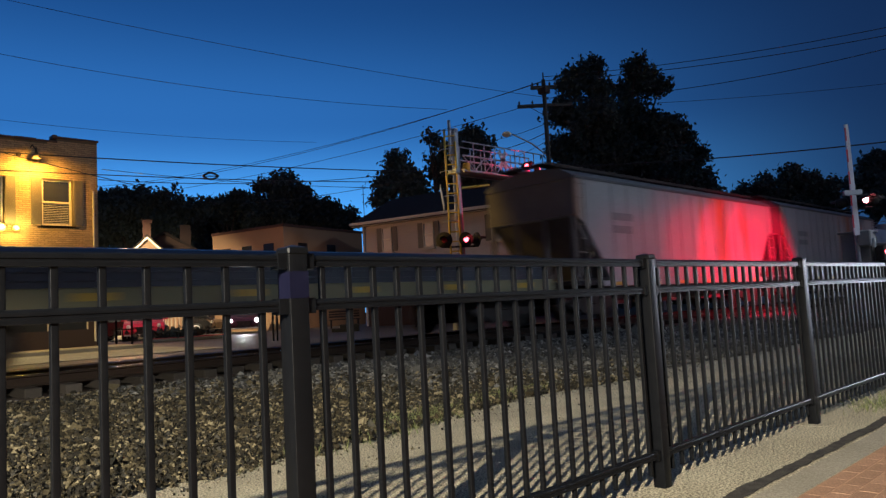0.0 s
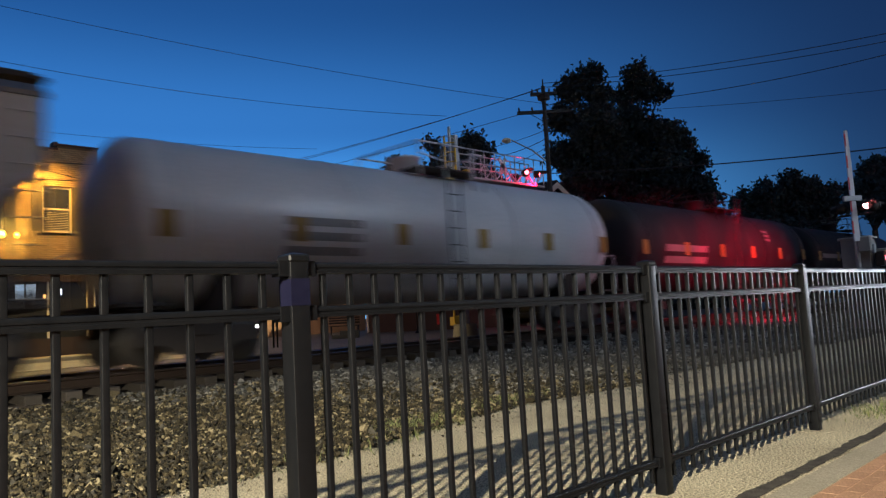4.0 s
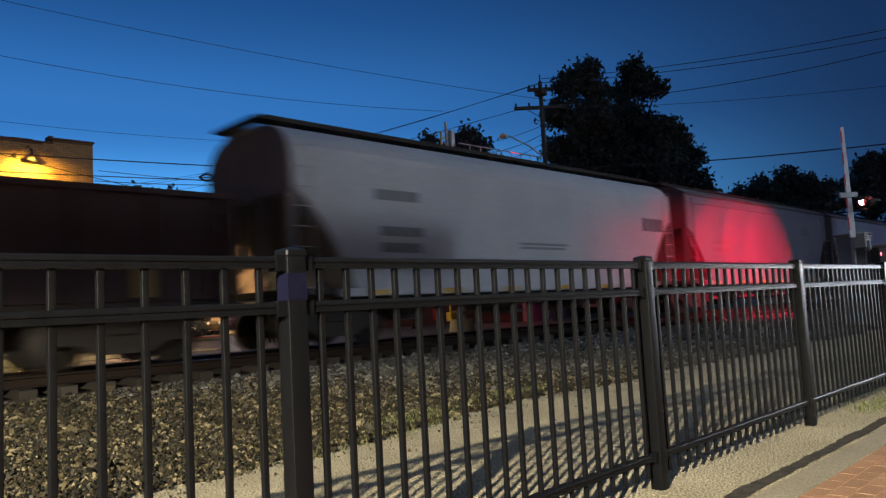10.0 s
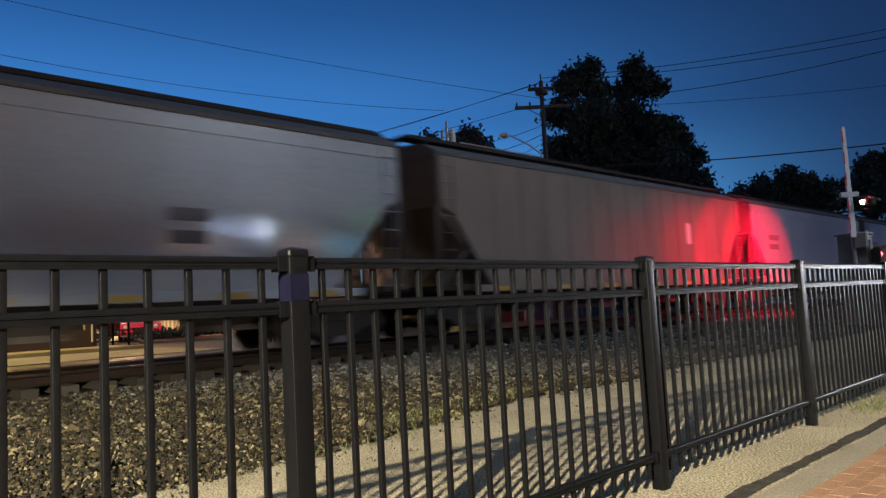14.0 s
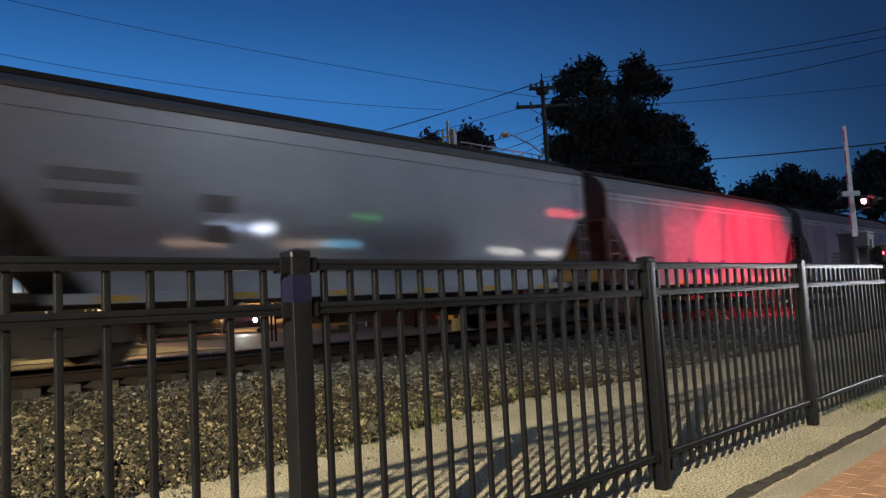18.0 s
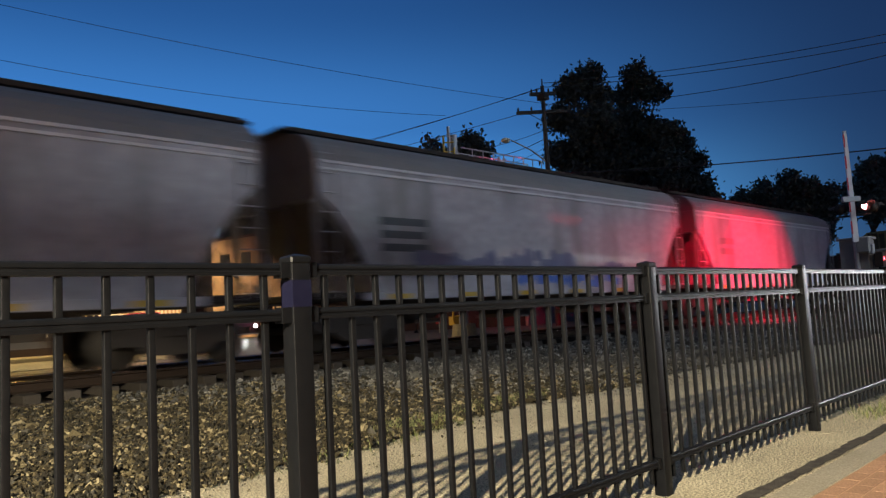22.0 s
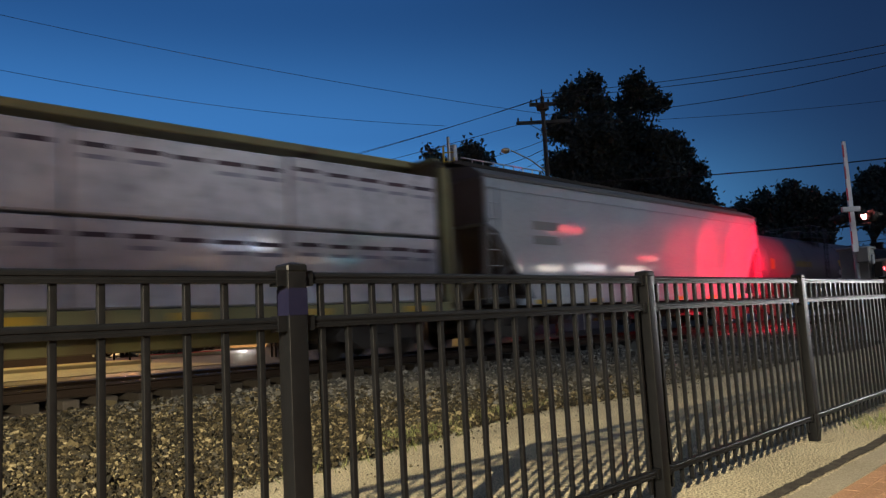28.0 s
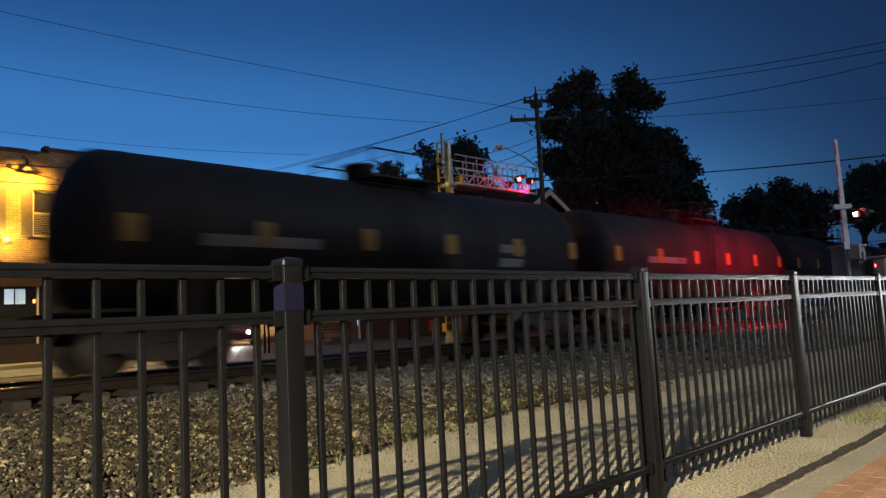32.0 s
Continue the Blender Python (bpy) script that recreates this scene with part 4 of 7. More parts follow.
def centerbeam(name, start, end):
    mid, half = (start + end) / 2, (end - start) / 2 - 0.47
    car = thing(name, TRACK @ pose(mid, 0, 0), "yellow centerbeam flatcar loaded with white-wrapped lumber", "freight car", "cars of the train")
    yel = material("faded_yellow_steel", (0.26, 0.235, 0.10), 0.75, 0, (0.18, 0.155, 0.07), 1.2, 0.6, stains=(0.10, 0.06, 0.035))
    # stained darker copy of yel, the recessed panels' shade in its colour
    plate = material("recess_shaded_plate", (0.13, 0.105, 0.05), 0.8, 0, (0.075, 0.055, 0.03), 0.9, 0.6, stains=(0.05, 0.03, 0.02))
    top = 4.44
    for e in (-1, 1):
        x = e * (half - 0.1)
        b = part("bulkhead", Shape().prism([(-1.36, 1.1), (1.36, 1.1), (1.36, top - 0.3), (1.28, top - 0.12), (1.08, top), (-1.08, top), (-1.28, top - 0.12), (-1.36, top - 0.3)], x - 0.05, x + 0.05), plate, car, "stained ochre end plate, recess shade put into its colour")
        for y in (-0.87, -0.44, 0.44, 0.87):
            part("rib", Shape().box(x + e * 0.05 - 0.045, x + e * 0.05 + 0.045, y - 0.025, y + 0.025, 1.1, top - 0.06), yel, b)
        for y, up in ((-1.31, top - 0.28), (0.0, top), (1.31, top - 0.28)):
            part("stiffener", Shape().box(x + e * 0.05 - 0.16, x + e * 0.05 + 0.16, y - 0.05, y + 0.05, 1.1, up), yel, b)
        for sy in (-1, 1):
            part("corner_brace", Shape().tube((x + e * 0.06, sy * 1.31, top - 0.32), (x + e * 0.06, sy * 1.06, top - 0.03), 0.07, sides=8), yel, b)
        for z, half_w in ((1.6, 1.3), (2.85, 1.3), (top - 0.04, 1.08)):
            part("stiffener", Shape().box(x + e * 0.05 - 0.14, x + e * 0.05 + 0.14, -half_w, half_w, z - 0.05, z + 0.05), yel, b)
        truck(car, e * (half - 2.0))
    part("deck", Shape().box(-half, half, -1.42, 1.42, 0.86, 1.12, 0.02), yel, car)
    part("top_chord", Shape().box(-half, half, -0.45, 0.45, top - 0.12, top + 0.04, 0.02), yel, car)
    s = Shape()
    for i in range(17):
        x = -half + 0.6 + i * (2 * half - 1.2) / 16
        s.box(x - 0.06, x + 0.06, -0.1, 0.1, 1.1, top - 0.1)
    part("centre_post", s, yel, car)
    part("centre_sill", Shape().box(-half * 0.7, half * 0.7, -0.35, 0.35, 0.45, 0.86, 0.02), yel, car)
    rng = random.Random(8)
    tiers, nx = [(1.14, 2.54), (2.57, 3.93)], 5
    bold = material("maroon_wrap_print", (0.075, 0.022, 0.035), 0.6, 0, (0.035, 0.025, 0.045), 2.5, 0.4)
    faint = material("faint_wrap_print", (0.19, 0.17, 0.23), 0.6, 0, (0.34, 0.33, 0.40), 2.0, 0.4)
    for (z0, z1) in tiers:
        for i in range(nx):
            x0 = -half + 0.35 + i * (2 * half - 0.7) / nx
            x1 = x0 + (2 * half - 0.7) / nx - rng.uniform(0.02, 0.06)
            for sgn in (-1, 1):
                y0, y1 = sorted((sgn * 0.16, sgn * (1.38 + rng.uniform(-0.03, 0.03))))
                drop = rng.uniform(0.0, 0.05)
                b = part("lumber_pack", Shape().box(x0, x1, y0, y1, z0, z1 - drop, 0.03), WOOD_LOAD, car, "white-wrapped lumber bundle")
                if sgn < 0:
                    slope = rng.uniform(-0.02, 0.02)
                    for k in range(5):
                        xa = x0 + 0.12 + k * (x1 - x0 - 0.1) / 5
                        zz = z1 - 0.27 - drop + slope * (k - 2) + rng.uniform(-0.01, 0.01)
                        w = rng.uniform(0.5, 0.62)
                        xb = min(xa + w, x1 - 0.04)
                        part("print", Shape().box(xa, xb, y0 - 0.005, y0 - 0.001, zz - 0.04, zz + 0.04), bold, b, "dark maroon printed band")
                        if rng.random() < 0.8:
                            part("print", Shape().box(xa + 0.05, xb, y0 - 0.005, y0 - 0.001, zz - 0.22, zz - 0.15), faint, b, "faint printed band")
    me = Shape().box(-0.3, 0.3, -1.427, -1.421, 0.93, 1.05).mesh("reflector", REFLECT)
    for i in range(8):
        part("reflector", me, None, car, "yellow reflective strip", m=pose(-half + 1.2 + i * (2 * half - 2.4) / 7, 0, 0))
    couplers(car, half)
    return car


def paint(name, colour, rough=0.5, coat=0.0, stains=None, other=None, at=0.58, sscale=0.9):
    return material(name, colour, rough, 0, other or tuple(c * 0.78 for c in colour), 0.7, 0.7, 0.05, 14, coat, stains, sscale, at)


DIRTY_WHITE = paint("dirty_white_hopper", (0.35, 0.325, 0.31), 0.6, 0, (0.26, 0.105, 0.035), at=0.57, sscale=0.6)
PALE_GREY = paint("pale_grey_hopper", (0.48, 0.47, 0.47), 0.5, 0, (0.26, 0.18, 0.13), at=0.68)
SMOOTH_WHITE = paint("smooth_white_hopper", (0.42, 0.43, 0.45), 0.32, 0.55, (0.28, 0.28, 0.30), at=0.70)
SMOOTH_GREY = paint("smooth_grey_hopper", (0.38, 0.40, 0.43), 0.32, 0.6, (0.24, 0.25, 0.27), at=0.72)
BROWN_CAR = paint("brown_hopper", (0.22, 0.16, 0.125), 0.6, 0, (0.12, 0.07, 0.05), at=0.6)
TAUPE_CAR = material("taupe_grey_hopper", (0.40, 0.38, 0.415), 0.4, 0, (0.32, 0.30, 0.325), 0.7, 0.7, 0.05, 4.5, 0.1, (0.18, 0.165, 0.175), 0.9, 0.53, speckle=0.38, contrast=2.4)
PALE_STRIPE = paint("pale_chalky_rib", (0.62, 0.60, 0.62), 0.5)
# shade on the rounded hopper tops is put into this darker grey
UPPER_SHADE = paint("shaded_upper_flank", (0.20, 0.188, 0.188), 0.7)
SLATE_CAR = paint("slate_grey_hopper", (0.18, 0.19, 0.215), 0.42, 0.12, (0.14, 0.145, 0.16), at=0.70)
# on hoppers, shadow along the roof edge is put into this dark colour
ROOF_DARK = paint("dark_roof_tone", (0.12, 0.112, 0.11), 0.8)
ROOF_PALE = paint("weathered_pale_roof", (0.30, 0.29, 0.29), 0.7)
BLACK_TANK = paint("black_tank", (0.025, 0.024, 0.027), 0.62, 0, (0.033, 0.031, 0.031), at=0.6)
WHITE_TANK = paint("white_tank", (0.52, 0.51, 0.52), 0.4, 0, (0.3, 0.26, 0.24), at=0.68)
GREY_TANK = paint("slate_tank", (0.082, 0.080, 0.10), 0.5, 0, (0.09, 0.08, 0.085), at=0.6)
RUST_CAR = paint("rust_brown_gondola", (0.080, 0.055, 0.046), 0.75, 0, (0.045, 0.028, 0.022), at=0.55)
MAROON = paint("rusty_gondola", (0.058, 0.038, 0.036), 0.8, 0, (0.042, 0.031, 0.029), at=0.55)
for dull in (BLACK_TANK, MAROON, RUST_CAR):
    dull.node_tree.nodes["Principled BSDF"].inputs["Specular IOR Level"].default_value = 0.12
SMOOTH_WHITE.node_tree.nodes["Principled BSDF"].inputs["Coat Roughness"].default_value = 0.10
CARS = []


def train():
    add = CARS.append
    add((coil_flat("coil_car", -0.3, 15.7), 7.70))

    def h(start, end, *a, **k):
        add((hopper("hopper_car", start, end, *a, **k), (start + end) / 2))

    def t(start, end, *a, **k):
        add((tank("tank_car", start, end, *a, **k), (start + end) / 2))
    left = lambda L, x: -L / 2 + x
    code = lambda L, x=3.0, z=3.0, m=FADED_DARK: [(left(L, x), z, 1.1, 0.22, 2, m)]
    h(15.7, 30.6, DIRTY_WHITE, ROOF_DARK, "dirty white ribbed covered hopper with rust streaks", walk_z=4.44, eave_z=4.02, extra=code(14.9))
    h(30.6, 45.4, DIRTY_WHITE, ROOF_DARK, "dirty white covered hopper with brown rust runs", extra=code(14.8))
    t(45.4, 60.4, WHITE_TANK, "white tank car with top platform and railings", extra=[(-3.2, 2.5, 1.8, 0.16, 3, FADED_DARK)], dome=0.3)
    t(60.4, 76.35, BLACK_TANK, "black tank car with yellow reflective squares", extra=[(-4.0, 2.35, 3.0, 0.22, 2, FADED_WHITE), (3.0, 3.2, 0.5, 0.1, 3, FADED_WHITE)], dome=-0.1)
    t(76.35, 91.9, BLACK_TANK, "black tank car with white lettering and yellow squares", extra=[(-4.2, 2.35, 4.0, 0.20, 1, FADED_WHITE), (2.6, 2.8, 0.8, 0.1, 3, FADED_WHITE)], dome=-0.1, size=(1.46, 2.42))
    add((gondola("gondola_car", 91.9, 110.8, 2.70, MAROON, "dark maroon ribbed gondola with pale patches", extra=[(-0.03, 2.25, 0.45, 0.55, 1, PALE_BLUE), (-4.44, 1.95, 0.5, 0.22, 1, FADED_WHITE), (-4.47, 1.45, 0.5, 0.4, 1, FADED_WHITE), (-3.69, 1.4, 0.7, 0.4, 1, FADED_WHITE), (-1.82, 1.3, 0.4, 0.1, 1, FADED_WHITE), (3.41, 1.3, 0.3, 0.1, 1, FADED_WHITE)]), 101.25))
    h(110.8, 126.4, PALE_GREY, ROOF_PALE, "pale grey covered hopper with dark lettering", style="round", walk_z=4.47, upper=PALE_GREY, extra=[(-4.6, 3.05, 1.2, 0.22, 1, FADED_DARK), (-4.5, 2.3, 1.2, 0.2, 2, FADED_DARK), (0.4, 2.15, 2.0, 0.06, 2, FADED_DARK), (5.6, 2.9, 0.26, 0.4, 1, DARK_MARK), (5.95, 2.9, 0.26, 0.4, 1, DARK_MARK), (6.3, 2.9, 0.26, 0.4, 1, DARK_MARK), (6.6, 2.9, 0.2, 0.4, 1, DARK_MARK)])
    h(126.4, 141.8, SLATE_CAR, ROOF_DARK, "glossy grey smooth-sided covered hopper", style="smooth", extra=[(-4.5, 2.5, 1.6, 0.16, 2, FADED_DARK), (4.4, 3.2, 0.8, 0.3, 1, FADED_DARK), (2.0, 2.3, 0.9, 0.5, 1, FADED_DARK)])
    h(141.8, 156.2, SMOOTH_WHITE, ROOF_DARK, "glossy pale covered hopper with dark lettering", style="smooth", extra=[(-4.3, 2.9, 1.3, 0.2, 2, FADED_DARK), (2.0, 2.4, 0.7, 0.22, 2, FADED_DARK)])
    h(156.2, 173.4, BROWN_CAR, ROOF_DARK, "weathered brown covered hopper with faded paint", style="rib", extra=[(3.8, 2.7, 0.3, 0.7, 1, WHITE_PAINT)])
    h(173.4, 188.8, SMOOTH_WHITE, ROOF_DARK, "glossy white covered hopper with small lettering", style="smooth", extra=code(15.4, 2.8, 2.8))
    h(188.8, 204.6, SMOOTH_GREY, ROOF_DARK, "glossy grey covered hopper reflecting street lights", style="smooth", extra=[(-3.6, 2.6, 0.6, 0.3, 2, FADED_DARK), (-5.6, 2.9, 1.3, 0.2, 2, FADED_DARK)])
    h(204.6, 220.4, TAUPE_CAR, ROOF_DARK, "grimy grey round-sided covered hopper with violet tags", style="round", extra=[(-1.2, 1.55, 2.8, 0.6, 0, VIOLET_PAINT), (3.6, 1.45, 2.6, 0.5, 0, DARK_MARK), (-5.2, 1.45, 0.5, 0.45, 1, REFLECT)])
    h(220.4, 236.1, TAUPE_CAR, ROOF_DARK, "grimy grey round-sided covered hopper", style="round", extra=[(-2.4, 2.2, 2.2, 0.1, 3, FADED_DARK), (2.0, 1.5, 2.4, 0.4, 0, DARK_MARK)])
    h(236.1, 251.7, TAUPE_CAR, ROOF_DARK, "grimy grey round-sided covered hopper with blue tags", style="round", extra=[(1.0, 1.35, 4.6, 0.4, 0, BLUE_PAINT), (-3.5, 1.8, 2.6, 0.6, 0, NIGHT_PAINT), (-0.4, 1.85, 3.0, 0.62, 0, NIGHT_PAINT), (2.9, 1.7, 1.2, 0.4, 0, NIGHT_PAINT), (-5.0, 2.6, 1.3, 0.16, 3, DARK_MARK)])
    h(251.7, 266.9, TAUPE_CAR, ROOF_DARK, "dusty grey round-sided covered hopper", style="round", extra=code(15.2, 3.0, 2.7))
    add((gondola("gondola_car", 266.9, 282.4, 2.42, RUST_CAR, "rusty maroon gondola with yellow reflective strips", extra=[(-2.4, 1.7, 0.6, 0.2, 1, FADED_WHITE)]), 274.65))
    add((centerbeam("centerbeam_car", 282.4, 303.3), 292.85))
    h(303.3, 320.5, SMOOTH_GREY, ROOF_DARK, "glossy pale grey covered hopper", style="smooth", extra=code(17.3))
    t(320.5, 336.2, GREY_TANK, "slate grey tank car with yellow lettering", extra=[(2.3, 2.55, 0.85, 0.3, 1, YELLOW_PAINT_LIGHT), (2.5, 2.1, 1.3, 0.22, 2, WHITE_PAINT), (5.9, 2.5, 0.9, 0.07, 6, FADED_WHITE), (-3.0, 2.4, 2.0, 0.25, 1, FADED_YELLOW)], dome=-0.05, size=(1.42, 2.36), squares=2)
    t(336.2, 350.6, BLACK_TANK, "black tank car with yellow reflective squares", extra=[(3.4, 2.3, 0.9, 0.2, 2, FADED_WHITE), (-3.6, 2.2, 2.4, 0.2, 1, FADED_WHITE)], dome=-0.2, size=(1.45, 2.40))
    t(350.6, 366.0, BLACK_TANK, "black tank car with worn white lettering", extra=[(-3.4, 2.2, 2.6, 0.2, 1, FADED_WHITE)], dome=-0.2, size=(1.45, 2.40))
    t(366.0, 381.4, BLACK_TANK, "black tank car at the tail of the view", dome=-0.2, size=(1.45, 2.40))
    t(381.4, 396.8, BLACK_TANK, "black tank car with plain shell", dome=-0.2, size=(1.45, 2.40))


train()


# ---- trees ----
def tree(name, base, blobs, trunk_r, label, leaves=9000, leaf=0.22, seed=1, spiky=0.0):
    """A trunk with limbs to each clump, and a crown of small leaf faces. Blobs: x, y, z, radius, in metres from the base."""
    rng = np.random.default_rng(seed)
    t = thing(name, pose(*base), label, "tree", "trees behind the street")
    s = Shape()
    fork = np.array([0, 0, max(1.5, min(b[2] for b in blobs) * 0.7)])
    s.tube((0, 0, -0.3), tuple(fork), trunk_r, trunk_r * 0.7, 10)
    for bx, by, bz, br in blobs:
        mid = np.array([bx * 0.45, by * 0.45, fork[2] + (bz - fork[2]) * 0.55])
        s.tube(tuple(fork), tuple(mid), trunk_r * 0.5, trunk_r * 0.3, 7)
        s.tube(tuple(mid), (bx, by, bz), trunk_r * 0.3, trunk_r * 0.1, 6)
    part("trunk", s, BARK, t)
    w = np.array([b[3] ** 2 for b in blobs])
    pick = rng.choice(len(blobs), leaves, p=w / w.sum())
    B = np.array(blobs, float)[pick]
    d = rng.normal(size=(leaves, 3))
    d /= np.linalg.norm(d, axis=1, keepdims=True)
    # uneven radius: lobes plus twigs that stick out
    lobe = 1 + 0.22 * np.sin(d[:, 0] * 5 + pick) * np.sin(d[:, 1] * 6 + 2 * pick) + 0.15 * np.sin(d[:, 2] * 9 + pick)
    rad = B[:, 3] * lobe * rng.random(leaves) ** 0.28 * (1 + spiky * rng.random(leaves) ** 6)
    p = B[:, :3] + d * rad[:, None] * np.array([1, 1, 0.92])
    # gather the leaves in twig clusters
    k = leaves // 42
    c = p[rng.integers(0, leaves, k)]
    own = rng.integers(0, k, leaves)
    tight = rng.random(leaves) < 2
    p = np.where(tight[:, None], c[own] + rng.normal(scale=leaf * 1.5, size=(leaves, 3)), p)
    a, b = rng.normal(size=(leaves, 3)), rng.normal(size=(leaves, 3))
    a /= np.linalg.norm(a, axis=1, keepdims=True)
    b -= a * (a * b).sum(1, keepdims=True)
    b /= np.linalg.norm(b, axis=1, keepdims=True)
    sz = leaf * rng.uniform(0.6, 1.3, (leaves, 1))
    q = np.stack([p - a * sz, p - b * sz * 0.55, p + a * sz, p + b * sz * 0.55], 1).reshape(-1, 3)
    f = np.arange(leaves * 4).reshape(-1, 4)
    ob = new("crown", raw_mesh("crown", q, f, LEAF))
    ob.parent = t
    return t


def clump(px, py, pz, spread, n, r, seed, squash=1.0):
    rng = random.Random(seed)
    return [(px + rng.uniform(-1, 1) * spread, py + rng.uniform(-1, 1) * spread * 0.7, pz + rng.uniform(-1, 1) * spread * squash, r * rng.uniform(0.7, 1.25)) for _ in range(n)]


def trees():
    tree("tree", (43.7, 27.2, 0.5), [(-1.9, 0.1, 16.5, 0.72), (-3.1, 0.9, 15.4, 0.99), (-1.9, -0.4, 15.1, 0.86), (-3.0, 2.1, 13.7, 0.92), (0.4, -2.0, 16.5, 0.66), (1.8, -1.9, 15.7, 0.99), (0.5, -1.0, 15.1, 0.79), (2.1, -2.8, 15.2, 0.59), (-2.6, -0.4, 12.5, 1.65), (0.6, -1.3, 12.6, 1.71), (-2.6, 2.0, 11.2, 1.18), (1.3, -3.4, 11.9, 0.99), (2.9, -3.7, 11.5, 0.92), (-0.9, -0.7, 10.0, 1.97), (0.9, -2.8, 9.6, 1.71), (4.0, -3.9, 10.1, 0.92), (3.7, -4.4, 8.7, 0.79), (-2.9, 0.8, 8.9, 1.32), (4.0, -4.6, 7.6, 0.72), (3.8, -2.6, 7.9, 1.38), (0.2, -1.1, 7.4, 1.65), (-2.1, 0.6, 7.1, 1.32)], 0.45, "tall broadleaf tree with a dark dense crown behind the house", 52000, 0.17, 5)
    tree("tree", (33.3, 34.4, 0.5), [(-1.9, 1.8, 10.4, 0.70), (-2.2, 2.3, 9.1, 0.76), (-1.3, 1.4, 9.1, 0.88), (-0.6, -0.5, 11.7, 0.32), (-0.9, -0.3, 12.0, 0.25), (1.7, -1.7, 11.9, 0.63), (0.7, -1.3, 11.3, 0.63), (1.5, -2.9, 11.1, 0.44), (0.8, -0.2, 9.9, 1.07), (-0.7, 1.5, 8.0, 0.95), (1.2, -2.4, 9.6, 1.01), (-2.8, 2.7, 8.2, 0.51), (1.9, -3.2, 8.4, 0.82)], 0.3, "spiky-leaved dark tree behind the signal mast", 18000, 0.17, 7, 0.35)
    tree("tree", (32.4, 51.8, 0.5), [(-1.3, 1.2, 11.5, 0.63), (-0.3, -0.9, 11.2, 0.95), (-0.7, 0.1, 11.8, 0.55), (1.1, -1.2, 11.0, 0.59), (2.3, -2.3, 9.5, 0.59), (0.1, 0.7, 10.1, 1.18), (-1.8, 1.9, 10.1, 0.71), (1.4, -0.6, 9.5, 1.03), (2.6, -3.4, 8.7, 0.39), (-1.7, 1.3, 9.6, 0.79), (-2.0, 1.2, 8.4, 0.83), (-0.8, 0.6, 9.5, 0.94), (-0.9, 1.0, 8.2, 0.9), (-0.6, -1.2, 9.1, 0.99), (-0.1, -0.2, 8.0, 0.81), (0.5, -1.2, 9.3, 1.12), (0.5, -1.0, 8.3, 1.0), (1.4, -2.3, 9.0, 1.11), (1.5, -1.7, 8.0, 0.84), (2.2, -3.0, 8.6, 0.93), (2.1, -2.7, 8.1, 1.13), (3.9, -2.8, 8.6, 0.78), (4.0, -2.6, 8.1, 0.86)], 0.3, "dark rounded tree beyond the flat-roofed building", 26000, 0.19, 9, 0.6)
    tree("tree", (29.9, 57.1, 0.5), [(-0.8, 0.9, 10.4, 0.49), (0.5, -1.0, 10.9, 0.53), (0.1, 0.5, 10.0, 0.82), (-2.1, 1.1, 9.8, 0.41)], 0.25, "small dark tree beyond the roofs", 7000, 0.19, 10, 0.3)
    tree("tree", (24.3, 62.5, 0.5), [(-1.3, 0.4, 11.7, 0.57), (0.2, 0.2, 11.5, 0.82), (1.1, -2.0, 10.8, 0.82), (2.4, -2.3, 10.0, 0.65), (-0.4, 1.2, 10.3, 1.22), (-2.4, 1.5, 11.1, 0.90), (1.1, -1.6, 9.4, 1.14), (2.9, -3.3, 9.3, 0.49)], 0.35, "broad dark tree behind the small gabled house", 18000, 0.2, 11)
    tree("tree", (62.2, 23.2, 0.5), [(-2.1, 2.0, 8.7, 0.55), (-1.6, 0.4, 9.3, 0.71), (0.3, -0.9, 9.9, 0.71), (1.7, -1.9, 9.4, 0.71), (2.9, -3.1, 8.8, 0.63), (-0.9, 1.6, 7.7, 1.11), (1.3, -0.4, 7.8, 1.42), (3.1, -2.0, 7.7, 1.34), (-3.4, 2.3, 8.3, 0.36)], 0.35, "dark street tree beyond the crossing", 18000, 0.2, 13)
    tree("tree", (74.5, 19.6, 0.5), [(-0.0, -0.1, 11.2, 1.04), (1.5, -1.4, 11.6, 1.30), (-1.6, 0.8, 9.3, 1.04), (-0.7, -1.0, 8.6, 1.74), (0.2, -3.1, 9.6, 1.74)], 0.35, "wide dark tree far along the line", 14000, 0.22, 14)
    tree("tree", (56.9, 25.6, 0.5), [(-0.3, 0.0, 6.2, 0.99), (0.6, -1.4, 5.8, 0.99), (2.0, -2.6, 5.6, 0.99), (3.3, -3.8, 5.4, 0.99), (6.2, -5.0, 5.3, 0.99), (-1.5, 1.3, 6.5, 0.92)], 0.2, "low dark shrubs and saplings past the road", 14000, 0.2, 15)
    tree("tree", (24.0, 61.5, 0.5), [(-2.8, 0.2, 9.9, 1.84), (-2.3, 2.4, 9.1, 1.48), (-2.2, 2.2, 7.9, 1.56), (-1.4, 0.2, 10.1, 1.51), (-1.6, 0.2, 8.8, 1.38), (-0.9, 1.0, 7.6, 1.86), (0.6, 0.2, 10.3, 1.39), (0.1, 0.5, 8.6, 1.28), (0.6, 0.8, 7.3, 1.82), (1.3, -0.4, 10.4, 1.24), (2.0, 0.0, 8.6, 1.38), (2.0, -0.1, 7.4, 1.71), (3.1, -0.4, 10.2, 1.73), (2.6, -1.5, 8.5, 1.26), (3.9, 0.3, 7.2, 1.52)], 0.3, "dense dark woodland tree behind the roofs", 22000, 0.22, 21)
